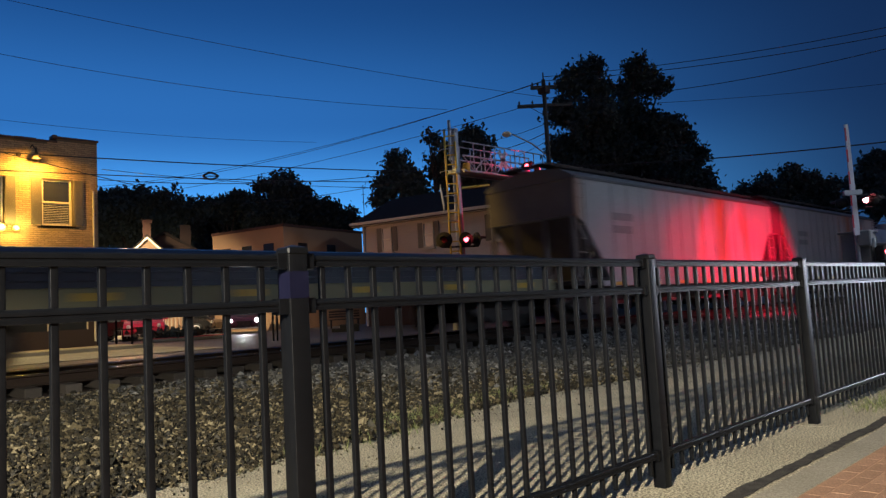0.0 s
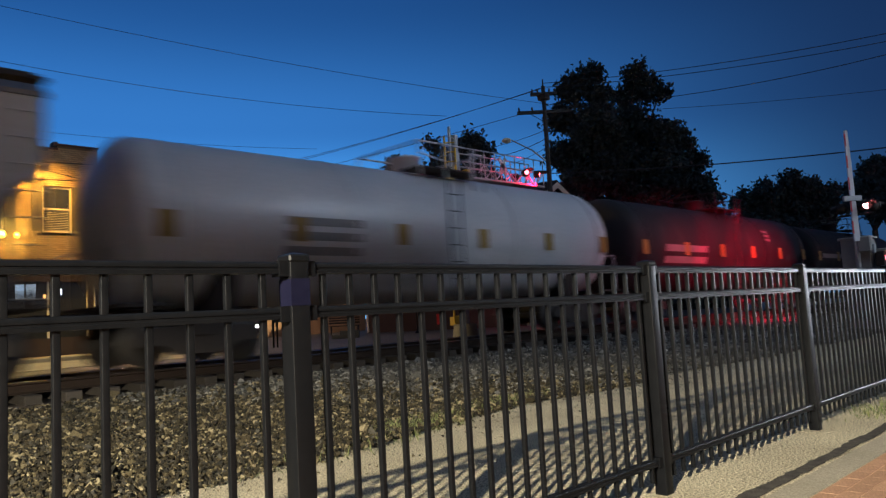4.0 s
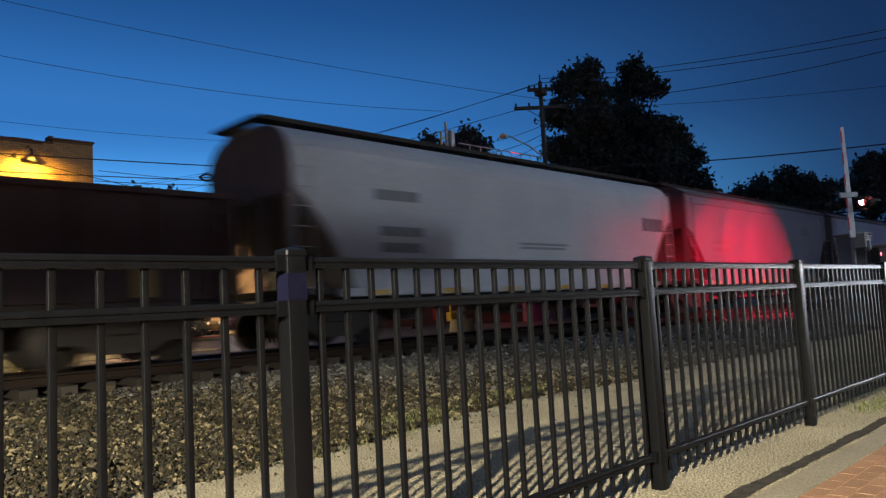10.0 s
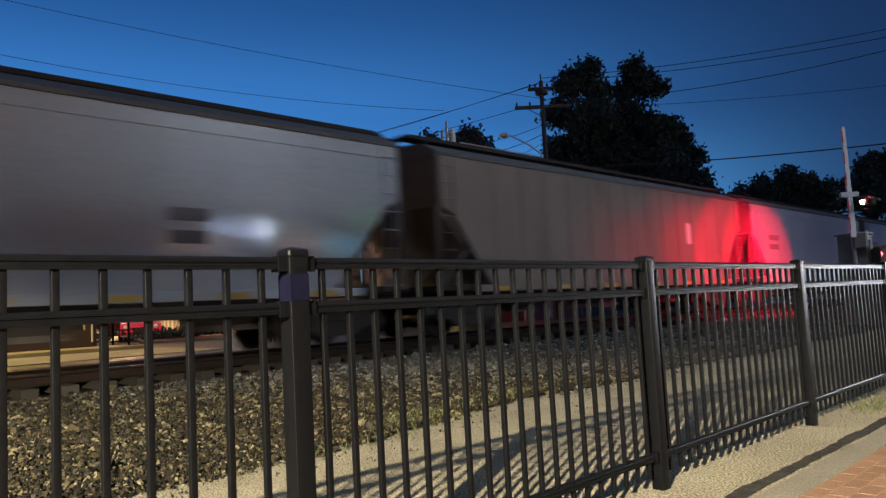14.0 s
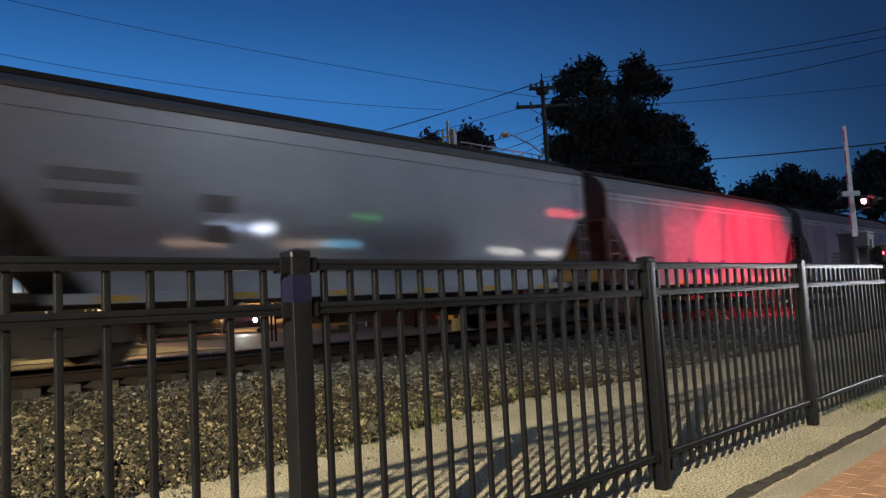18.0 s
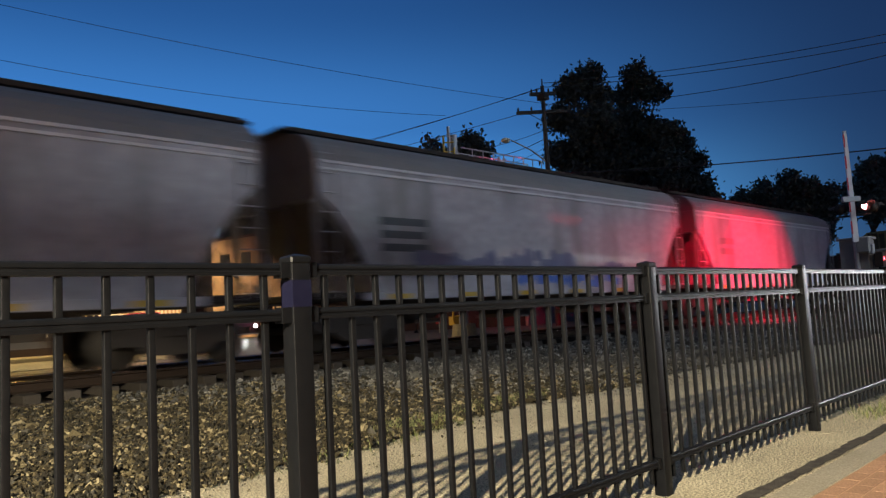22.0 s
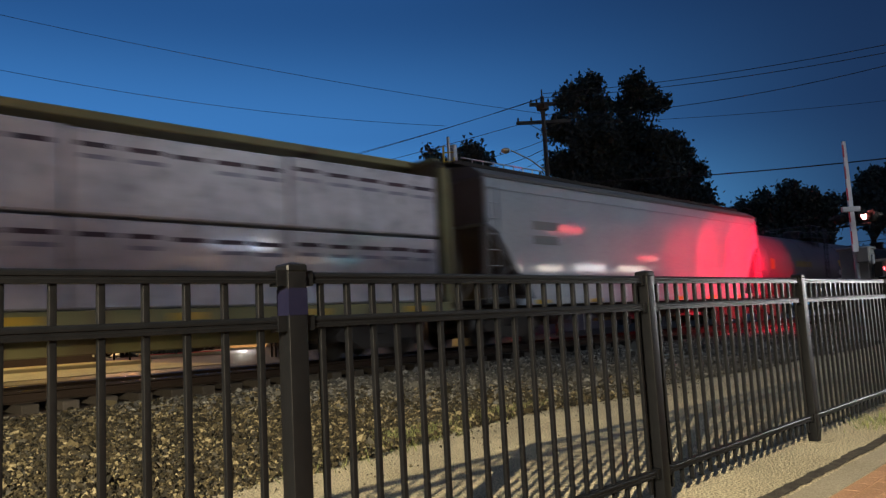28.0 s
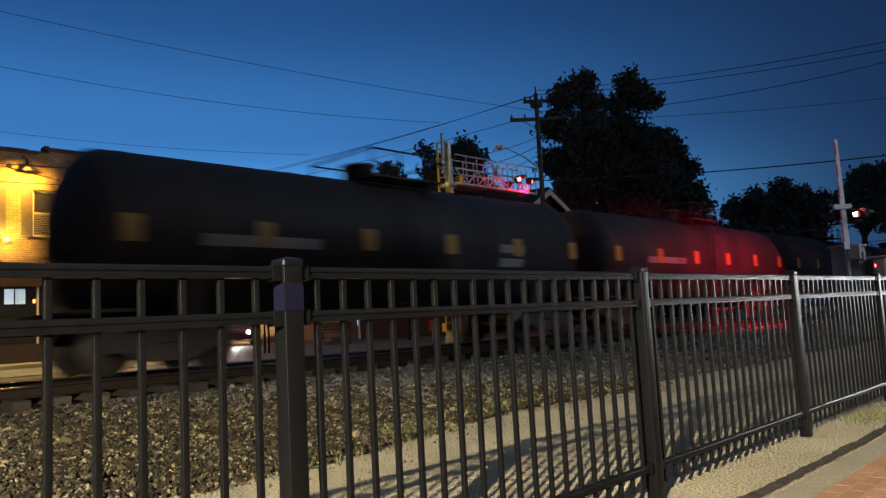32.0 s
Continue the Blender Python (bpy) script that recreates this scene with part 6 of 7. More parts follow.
def cantilever():
    mx, my = 16.46, 16.10
    c = thing("signal_cantilever", pose(mx, my, 0.42), "galvanised crossing-signal cantilever with ladder, walkway and red flashers", "crossing signal")
    part("base", Shape().tube((0, 0, -0.1), (0, 0, 0.35), 0.42, 0.36, 14), CONCRETE, c)
    part("mast", Shape().tube((0, 0, 0.3), (0, 0, 6.45), 0.15, 0.12, 14), GALV, c)
    part("mast_rod", Shape().tube((-0.22, 0, 5.4), (-0.22, 0, 6.7), 0.05, 0.05, 8), GALV, c)
    r1, r2 = (-0.36, 0.10), (-0.13, -0.13)
    # galvanised ladder: warm light on it is put into the yellow colour
    lad = part("ladder", Shape().tube((*r1, 0.4), (*r1, 6.4), 0.036, sides=6).tube((*r2, 0.4), (*r2, 6.0), 0.036, sides=6), YELLOW_PAINT_LIGHT, c, "climbing ladder with warm light painted on as yellow")
    rung = Shape().tube((*r1, 0), (*r2, 0), 0.024, sides=6).mesh("rung", YELLOW_PAINT_LIGHT)
    for i in range(19):
        part("rung", rung, None, lad, m=pose(0, 0, 0.6 + i * 0.31))
    for z in (3.4, 4.2, 5.0, 5.7, 6.3):
        cage = Shape()
        for a in range(8):
            t0, t1 = math.pi * a / 8, math.pi * (a + 1) / 8
            cage.tube((-0.3 - 0.3 * math.cos(t0) * 0.6 - 0.25 * math.sin(t0), 0.08 + 0.3 * math.cos(t0) * 0.6 - 0.25 * math.sin(t0), z), (-0.3 - 0.3 * math.cos(t1) * 0.6 - 0.25 * math.sin(t1), 0.08 + 0.3 * math.cos(t1) * 0.6 - 0.25 * math.sin(t1), z), 0.012, sides=5)
        part("cage_hoop", cage, GALV, lad)
    # arm: trussed walkway along the track
    x1, zb, zt = 4.15, 5.03, 5.98
    arm = Shape()
    for y in (-0.32, 0.32):
        arm.tube((0, y, zb), (x1, y, zb), 0.04, sides=8)
        arm.tube((0, y, zb + 0.5), (x1, y, zb + 0.5), 0.03, sides=8)
        arm.tube((0, y, zt), (x1, y, zt), 0.022, sides=6)
        k = 8
        for i in range(k):
            a, b = x1 * i / k, x1 * (i + 1) / k
            z0, z1 = (zb, zb + 0.5) if i % 2 else (zb + 0.5, zb)
            arm.tube((a, y, z0), (b, y, z1), 0.022, sides=6)
            arm.tube((b, y, zb), (b, y, zt), 0.02, sides=6)
    part("arm_truss", arm, GALV, c, "galvanised trussed arm with handrails")
    part("walkway", Shape().box(0, x1, -0.3, 0.3, zb + 0.03, zb + 0.06), GALV, c, "grating walkway")
    part("clamp", Shape().box(0.14, 0.30, -0.36, -0.14, 5.0, 5.3, 0.02), YELLOW_PAINT_LIGHT, c)
    part("clamp", Shape().box(-0.2, 0.2, -0.2, 0.2, 4.95, 5.1, 0.02), GALV, c)
    part("brace", Shape().tube((0.1, -0.1, 4.50), (1.05, -0.45, 4.62), 0.045), YELLOW_PAINT_LIGHT, c, "short brace pipe with warm light painted on as yellow")
    cross = Shape().box(-0.6, 0.6, -0.012, 0.012, -0.11, 0.11)
    for a in (-45,):
        part("crossbuck", Shape().add(cross.v, cross.f), GALV, c, "white crossbuck blade seen edge-on", m=pose(-0.62, 0.08, 4.16, 0, a, 52))
    for x in (3.15, 3.75):
        part("drop_arm", Shape().tube((x, -0.3, zb), (x, -0.4, zb + 0.35), 0.02), GALV, c)
    lamp_head(c, 3.05, -0.45, zb + 0.42, -20, size=0.14)
    lamp_head(c, 3.75, -0.45, zb + 0.42, 42, size=0.14)
    lamp_head(c, 3.5, 0.45, zb + 0.42, 145, size=0.14)
    lamp_head(c, -0.52, 0.20, 2.83, -48, False, 0.26)
    lamp_head(c, 0.0, -0.26, 2.82, -20, size=0.24)
    lamp_head(c, 0.30, -0.45, 2.80, 75, False, 0.24)
    # route lettering too small to read: two angled blades on the arm
    for a in (38, -38):
        part("blade", Shape().box(-0.34, 0.34, -0.012, 0.012, -0.07, 0.07), GALV, c, "pale crossing blade on the arm", m=pose(1.9, -0.36, zb + 0.52, 0, 60 if a > 0 else -60, 0))
    part("cross_arm", Shape().tube((-0.5, 0.2, 2.6), (0.4, -0.4, 2.6), 0.03), DARK_STEEL, c)
    return c


cantilever()


def gate():
    g = thing("crossing_gate", pose(20.95, 5.95, 0.1), "crossing gate mast with upright striped arm and red flashers", "crossing gate")
    part("mast", Shape().tube((0.12, 0.05, 0), (0.12, 0.05, 3.7), 0.06), GALV, g)
    turn = pose(0, 0, 0, 0, 0, -48)
    arm = part("gate_arm", Shape().prism([(-0.075, 2.3), (0.075, 2.3), (0.04, 5.26), (-0.04, 5.26)], -0.03, 0.03, "y").moved(turn), BRIGHT_ALLOY, g, "upright bright aluminium gate arm")
    for i in range(5):
        z0 = 2.5 + i * 0.58
        part("stripe", Shape().box(-0.095 + 0.008 * i, -0.06 + 0.008 * i, -0.034, -0.031, z0, z0 + 0.34).moved(turn), PLATE_RED, arm, "red reflective stripe")
    part("bracket", Shape().box(-0.24, 0.22, -0.05, 0.05, 3.36, 3.5, 0.01).moved(turn), GALV, g)
    lamp_head(g, 0.12, -0.26, 3.22, -42, size=0.15, hot=True)
    lamp_head(g, 0.30, -0.42, 3.2, 75, False, 0.15)
    lamp_head(g, 0.16, 0.36, 3.2, 140, size=0.15)
    part("lamp_arm", Shape().tube((0.1, 0.36, 3.0), (0.1, -0.4, 3.0), 0.03).tube((0.1, 0, 3.0), (0.1, 0.02, 3.2), 0.03), DARK_STEEL, g)
    part("mechanism", Shape().box(0.02, 0.30, -0.3, 0.02, 2.0, 2.42, 0.03), CABINET, g, "grey gate mechanism box")
    part("counterweight", Shape().box(0.10, 0.26, -0.36, -0.28, 1.95, 2.2, 0.02), GALV, g)


gate()


def far_gate():
    """The gate on the other side of the track, its arm upright beyond the crossing road."""
    g = thing("crossing_gate", pose(31.2, 17.5, 0.42), "far crossing gate with an upright red-striped arm", "crossing gate")
    part("mast", Shape().tube((0.55, 0.1, 0), (0.55, 0.1, 3.9), 0.07), GALV, g)
    turn = pose(0, 0, 0, 0, 0, -60)
    arm = part("gate_arm", Shape().prism([(-0.10, 1.1), (0.10, 1.1), (0.07, 5.07), (-0.07, 5.07)], -0.03, 0.03, "y").moved(turn), BRIGHT_ALLOY, g, "upright pale gate arm lit red")
    for i in range(6):
        z0 = 1.4 + i * 0.62
        part("stripe", Shape().box(-0.115 + 0.005 * i, 0.0, -0.034, -0.031, z0, z0 + 0.36).moved(turn), PLATE_RED, arm, "red reflective stripe")
    part("mechanism", Shape().box(0.3, 0.62, -0.2, 0.2, 0.9, 1.5, 0.03), CABINET, g, "grey gate mechanism box")
    part("pivot", Shape().box(-0.12, 0.4, -0.06, 0.06, 1.05, 1.25, 0.02), GALV, g)
    lamp_head(g, 0.55, -0.35, 3.3, 60, False, 0.2)
    lamp_head(g, 0.55, 0.45, 3.3, 240, size=0.2)
    part("lamp_arm", Shape().tube((0.55, -0.4, 3.1), (0.55, 0.45, 3.1), 0.03), DARK_STEEL, g)


far_gate()


def cabinets():
    for x, y, w, h, z in ((21.5, 6.10, 0.55, 2.42, 0.05), (21.6, 5.56, 0.5, 2.06, 0.05)):
        b = thing("relay_cabinet", pose(x, y, z, 0, 0, 0), "grey steel signal relay cabinet beside the gate", "cabinet", "cabinets at the crossing")
        part("body", Shape().box(-w / 2, w / 2, -0.35, 0.35, 0, h, 0.02), CABINET, b)
        part("door", Shape().box(-w / 2 + 0.04, w / 2 - 0.04, -0.37, -0.35, 0.1, h - 0.1, 0.006), CABINET, b)
        part("roof_cap", Shape().box(-w / 2 - 0.04, w / 2 + 0.04, -0.4, 0.4, h, h + 0.06, 0.01), CABINET, b)
    b = thing("dwarf_signal", pose(21.3, 5.52, -0.05), "low red-lit dwarf signal on a short post", "signal")
    part("post", Shape().tube((0, 0, 0), (0, 0, 1.9), 0.05), GALV, b)
    part("head", Shape().box(-0.14, 0.14, -0.1, 0.12, 1.75, 2.15, 0.02), DARK_STEEL, b)
    part("lens", Shape().lathe([(-0.12, 0.01, 1.97), (-0.115, 0.05, 1.97), (-0.1, 0.08, 1.97)], "y", 14).moved(pose(0, 0, 0, 0, 0, -60)), RED_GLOW, b, "red lens")


cabinets()


# ---- poles and wires ----
POLE = (23.85, 17.95)


def utility_pole():
    x, y = POLE
    p = thing("utility_pole", pose(x, y, 0.42), "weathered wooden utility pole with crossarm and insulators", "utility pole")
    part("shaft", Shape().tube((0, 0, -0.3), (0, 0, 9.95), 0.125, 0.085, 12), POLE_WOOD, p)
    for z, a, b in ((8.85, -1.15, 1.15), (9.62, -0.55, 0.55)):
        arm = part("crossarm", Shape().box(a, b, -0.06, 0.06, z - 0.07, z + 0.07, 0.008), POLE_WOOD, p, m=pose(0, 0, 0, 0, 0, -43))
        for k in (a + 0.08, a * 0.45, b * 0.45, b - 0.08):
            part("insulator", Shape().lathe([(z + 0.07, 0.02, 0), (z + 0.14, 0.05, 0), (z + 0.2, 0.03, 0), (z + 0.24, 0.01, 0)], "z", 8).moved(pose(k, 0, 0)), DARK_STEEL, arm)
        part("brace", Shape().tube((a * 0.6, 0.04, z), (0, 0.1, z - 0.4), 0.015, sides=5).tube((b * 0.6, 0.04, z), (0, 0.1, z - 0.4), 0.015, sides=5), DARK_STEEL, arm)
    part("pin", Shape().tube((0, 0, 9.9), (0, 0, 10.25), 0.03), DARK_STEEL, p)
    part("transformer_bracket", Shape().box(-0.18, 0.18, -0.2, 0.2, 9.35, 9.6, 0.02), DARK_STEEL, p)
    part("lamp_arm", Shape().tube((0, 0, 6.7), (-0.5, 0.42, 7.25), 0.035).tube((-0.5, 0.42, 7.25), (-1.05, 1.0, 7.72), 0.03), GALV, p)
    part("lamp_head", Shape().ball((-1.22, 1.15, 7.72), 0.2, 12, 0.55), TRIM_CREAM, p, "pale cobra-head street lamp, unlit")


utility_pole()


def wire(a, b, sag, r=0.012, label="thin black overhead wire sagging between poles", kind="structure"):
    a, b, n = Vector(a), Vector(b), 28
    s = Shape()
    pts = []
    for i in range(n + 1):
        t = i / n
        p = a.lerp(b, t)
        p.z -= sag * 4 * t * (1 - t)
        pts.append(p)
    for p, q in zip(pts, pts[1:]):
        s.tube(p, q, r, sides=5, caps=False)
    solid("overhead_wire", s, WIRE, label, "wire", "overhead wires", kind)


def wires():
    wire((6.41, 34.13, 15.35), (29.48, 20.58, 11.06), 0.35, 0.012)
    wire((6.45, 34.36, 13.01), (25.03, 24.92, 10.96), 0.45, 0.012)
    wire((8.66, 46.19, 13.20), (28.32, 41.08, 13.03), 0.3, 0.012)
    wire((23.66, 17.94, 10.22), (18.96, 55.95, 11.61), 0.75, 0.013)
    wire((23.76, 17.83, 10.29), (18.97, 55.98, 11.44), 0.80, 0.013)
    wire((23.39, 18.31, 9.31), (19.00, 56.10, 10.69), 0.60, 0.013)
    wire((4.41, 23.60, 6.30), (21.75, 22.94, 7.16), 0.10, 0.020)
    wire((4.41, 23.60, 5.77), (21.76, 22.99, 6.71), 0.12, 0.016)
    wire((4.40, 23.60, 6.50), (14.08, 27.00, 5.75), 0.05, 0.014)
    wire((8.90, 26.40, 6.30), (21.75, 22.93, 7.26), 0.35, 0.014)
    wire((9.18, 26.82, 6.77), (21.76, 23.01, 6.44), 0.2, 0.012)
    wire((19.78, 36.02, 7.51), (21.75, 22.96, 7.01), 0.2, 0.012)
    wire((23.76, 17.82, 10.45), (28.12, 5.25, 9.78), 0.25, 0.014)
    wire((23.81, 17.79, 10.28), (28.13, 5.27, 9.50), 0.25, 0.014)
    wire((24.45, 17.26, 9.41), (28.13, 5.31, 9.14), 0.35, 0.014)
    wire((25.58, 18.93, 9.71), (35.20, 6.80, 9.47), 0.2, 0.01)
    wire((24.00, 18.01, 6.69), (25.84, 5.16, 5.47), 0.15, 0.022)
    wire((23.84, 17.96, 8.50), (26.37, 23.81, 9.23), 0.1, 0.012)
    wire((23.84, 18.00, 8.13), (26.72, 23.52, 8.76), 0.12, 0.016)
    wire((23.88, 18.00, 7.78), (27.10, 23.22, 8.25), 0.08, 0.012)
    coil = thing("cable_coil", pose(12.93, 25.98, 6.68, 0, 0, -27) @ pose(0, 0, 0, -14, 0, 0), "coiled spare cable hanging on an overhead wire", "cable coil")
    s = Shape()
    for k in range(3):
        for i in range(18):
            a, b = 2 * math.pi * i / 18, 2 * math.pi * (i + 1) / 18
            s.tube((0.3 * math.cos(a), 0.24 * math.sin(a), 0.03 * k + 0.03 * math.sin(3 * a)), (0.3 * math.cos(b), 0.24 * math.sin(b), 0.03 * k + 0.03 * math.sin(3 * b)), 0.014, sides=5, caps=False)
    part("loop", s, WIRE, coil)
    part("spreader", Shape().tube((-0.3, 0, 0.03), (0.3, 0, 0.03), 0.02, sides=5), WIRE, coil)


wires()


# ---- vehicles and street things beyond the track ----
def vehicle(name, m, paint_mat, label, length=4.6, height=1.5, van=False, lights=False):
    """A car or van with its nose along +x: lower body, tapered cabin, glass, grille, lamps, bumpers and wheels."""
    v = thing(name, m, label, "car", "parked vehicles")
    L, W, belt = length / 2, 0.9, 0.95 if height > 1.2 else 0.78
    nose = [(-L, 0.42), (-L, 0.80), (-L + 0.08, belt), (L - 1.0, belt), (L - 0.25, belt - 0.14), (L - 0.02, belt - 0.32), (L, 0.45), (L - 0.08, 0.26), (-L + 0.06, 0.26)]
    part("body", Shape().prism(nose, -W, W, "y"), paint_mat, v)
    a0, a1, b0, b1 = (-L + 0.05, L - 1.0, -L + 0.2, L - 1.55) if van else (-L + 0.35, L - 1.05, -L + 1.05, L - 1.85)
    low, top = W - 0.04, W - 0.2

    def ring(x0, x1, y, z):
        return [(x0, -y, z), (x1, -y, z), (x1, y, z), (x0, y, z)]
    box = [(3, 2, 1, 0), (4, 5, 6, 7), (0, 1, 5, 4), (1, 2, 6, 5), (2, 3, 7, 6), (3, 0, 4, 7)]
    part("cabin", Shape().add(ring(a0, a1, low, belt - 0.01) + ring(b0, b1, top, height), box), WINDOW_DARK, v, "dark tinted glass cabin")
    part("roof", Shape().box(b0 - 0.03, b1 + 0.03, -top - 0.02, top + 0.02, height - 0.05, height + 0.02, 0.02), paint_mat, v)
    for x0, x1 in ((a0, b0), (a1, b1), ((a0 + a1) / 2, (b0 + b1) / 2)):
        for sy in (-1, 1):
            part("pillar", Shape().tube((x0, sy * low, belt), (x1, sy * top, height - 0.02), 0.045, sides=6), paint_mat, v)
    part("grille", Shape().prism([(-0.42, 0.30), (0.42, 0.30), (0.30, 0.50), (0.44, belt - 0.3), (-0.44, belt - 0.3), (-0.30, 0.50)], L - 0.02, L + 0.012), DARK_CAR, v, "black front grille")
    part("bumper", Shape().box(L - 0.1, L + 0.03, -W + 0.04, W - 0.04, 0.24, 0.31, 0.02), GALV, v, "bright lower bumper trim")
    for sy in (-1, 1):
        part("vent", Shape().prism([(sy * 0.60, 0.36), (sy * 0.84, 0.36), (sy * 0.78, 0.58)], L - 0.01, L + 0.014), DARK_CAR, v, "black corner vent")
        part("mirror", Shape().box(a1 - 0.3, a1 - 0.15, sy * (W + 0.08) - 0.08, sy * (W + 0.08) + 0.08, belt, belt + 0.13, 0.02), paint_mat, v)
        lens = Shape().lathe([(0, 0.012, 0), (-0.01, 0.085, 0), (-0.05, 0.1, 0), (-0.08, 0.1, 0)], "x", 14)
        part("headlight", lens.moved(pose(L + 0.03, sy * 0.66, belt - 0.27)), WHITE_GLOW if lights else WHITE_PAINT, v, "round lit headlight" if lights else "round unlit headlight")
        part("tail_light", Shape().box(-L - 0.015, -L + 0.02, sy * 0.7 - 0.14, sy * 0.7 + 0.14, 0.66, 0.78, 0.005), PLATE_RED, v, "red tail light")
    for x in (-L + 0.85, L - 0.85):
        for y in (-W, W):
            w = part("wheel", Shape().lathe([(y - 0.1, 0.01, 0.33), (y - 0.1, 0.31, 0.33), (y - 0.07, 0.33, 0.33), (y + 0.07, 0.33, 0.33), (y + 0.1, 0.31, 0.33), (y + 0.1, 0.01, 0.33)], "y", 18).moved(pose(x, 0, 0)), RUBBER, v)
            part("rim", Shape().lathe([(y - 0.11, 0.16, 0.33), (y - 0.12, 0.23, 0.33), (y + 0.12, 0.23, 0.33), (y + 0.11, 0.16, 0.33)], "y", 14).moved(pose(x, 0, 0)), BRIGHT_ALLOY, w, "bright alloy rim")
    return v


def street_things():
    vehicle("car", pose(14.4, 36.3, 0.365, 0, 0, 246), RED_CAR, "red car with black grille parked in the lit yard", 4.4, 1.6)
    vehicle("car", pose(13.3, 38.9, 0.365, 0, 0, 200), DARK_CAR, "low black car parked before the lit cream wall", 3.8, 1.25)
    vehicle("car", pose(19.65, 36.1, 0.365, 0, 0, 241.3), MAROON_CAR, "dark red car with lit headlights facing the track", 4.4, 1.5, lights=True)
    vehicle("car", pose(19.0, 42.0, 0.365, 0, 0, 305), DARK_CAR, "dark car standing side-on in the yard", 4.3, 1.55)
    b = thing("yard_wall", pose(16.95, 39.7, 0.36, 0, 0, -24), "pale slatted wall lit warm behind the parked cars", "wall")
    part("wall", Shape().box(-0.8, 0.8, 0, 0.12, 0, 2.2), TRIM_CREAM, b)
    slat = Shape().box(-0.05, 0.05, -0.05, 0.0, 0.06, 2.14, 0.006).mesh("slat", STUCCO)
    for i in range(8):
        part("slat", slat, None, b, m=pose(-0.7 + 0.2 * i, 0, 0))
    b = thing("cream_wall", pose(16.6, 44.0, 0.33, 0, 0, -20), "cream rendered yard wall lit warm behind the parked vehicles", "wall")
    part("wall", Shape().box(-2.2, 1.4, 0, 0.2, 0, 2.6), TRIM_CREAM, b)
    part("coping", Shape().box(-2.25, 1.45, -0.04, 0.24, 2.6, 2.68, 0.01), TRIM_CREAM, b)
    p = thing("planter", pose(13.2, 29.0, 0.365, 0, 0, -24), "low kerbed planting bed with shrubs and red mulch", "planter")
    part("kerb", Shape().box(-1.7, 1.7, -0.5, 0.5, 0, 0.14, 0.02), CONCRETE, p)
    part("mulch", Shape().box(-1.6, 1.6, -0.42, 0.42, 0.12, 0.17), PLATE_RED, p, "red mulch")
    rng = np.random.default_rng(3)
    c = rng.normal(0, 1, (1500, 3)) * (0.55, 0.2, 0.09) + (-0.5, 0, 0.3)
    d = rng.normal(0, 0.05, (1500, 2, 3))
    q = np.stack([c - d[:, 0], c - d[:, 1], c + d[:, 0], c + d[:, 1]], 1).reshape(-1, 3)
    ob = new("shrub", raw_mesh("shrub", q, np.arange(6000).reshape(-1, 4), LEAF))
    ob.parent = p
    r = thing("railing", pose(9.59, 26.86, 0.36, 0, 0, -71), "black steel railing beside the brick building", "railing")
    for i in range(2):
        part("post", Shape().box(-0.025 + 0.81 * i, 0.025 + 0.81 * i, -0.025, 0.025, 0, 1.05), BLACK_METAL, r)
    for z in (0.22, 0.62, 1.02):
        part("rail", Shape().box(-0.3, 0.9, -0.02, 0.02, z - 0.02, z + 0.02), BLACK_METAL, r)
    for dx in (0.0, 0.22):
        s = thing("sign_post", pose(11.85 + 0.4 * dx, 19.95 - 0.4 * dx, 0.36), "thin black sign post beside the far kerb", "post", "posts by the far kerb")
        part("post", Shape().tube((0, 0, 0), (0, 0, 1.5), 0.03), BLACK_METAL, s)
    b = thing("bench", pose(22.6, 30.9, 0.365, 0, 0, -34), "dark slatted street bench near the white wall", "bench")
    for i in range(4):
        part("slat", Shape().box(-0.8, 0.8, -0.22 + 0.12 * i, -0.13 + 0.12 * i, 0.42, 0.46), DARK_STEEL, b)
    for i in range(3):
        part("back_slat", Shape().box(-0.8, 0.8, 0.26, 0.3, 0.55 + 0.13 * i, 0.64 + 0.13 * i), DARK_STEEL, b)
    for x in (-0.7, 0.7):
        part("leg", Shape().box(x - 0.04, x + 0.04, -0.25, 0.28, 0, 0.42), DARK_STEEL, b)
    p = thing("timber_steps", pose(17.6, 24.1, 0.37, 0, 0, -40), "stacked weathered timber steps at the foot of the verge", "steps")
    for i in range(2):
        part("timber", Shape().box(-0.5 + 0.32 * i, 0.6, -0.25, 0.25, 0.15 * i, 0.15 + 0.15 * i, 0.015), POLE_WOOD, p)
    p = thing("post_lantern", pose(20.6, 23.0, 0.37), "small black post lantern beside the white wall", "lamp post")
    part("post", Shape().tube((0, 0, 0), (0, 0, 1.25), 0.03, sides=8), BLACK_METAL, p)
    part("foot", Shape().lathe([(0.0, 0.12, 0), (0.05, 0.10, 0), (0.12, 0.04, 0)], "z", 10), BLACK_METAL, p)
    part("head", Shape().lathe([(1.22, 0.03, 0), (1.28, 0.10, 0), (1.48, 0.12, 0), (1.56, 0.02, 0)], "z", 10), BLACK_METAL, p)
    h = thing("junction_box", pose(18.5, 18.5, 0.38), "small yellow signal junction box on a stub", "signal box")
    part("stub", Shape().tube((0, 0, 0), (0, 0, 0.4), 0.06), GALV, h)
    part("box", Shape().box(-0.22, 0.22, -0.15, 0.15, 0.3, 0.62, 0.02), YELLOW_PAINT_LIGHT, h)
    h = thing("marker", pose(19.3, 20.2, 0.38), "red marker plate on a short stake", "marker")
    part("stake", Shape().tube((0, 0, 0), (0, 0, 0.7), 0.025), GALV, h)
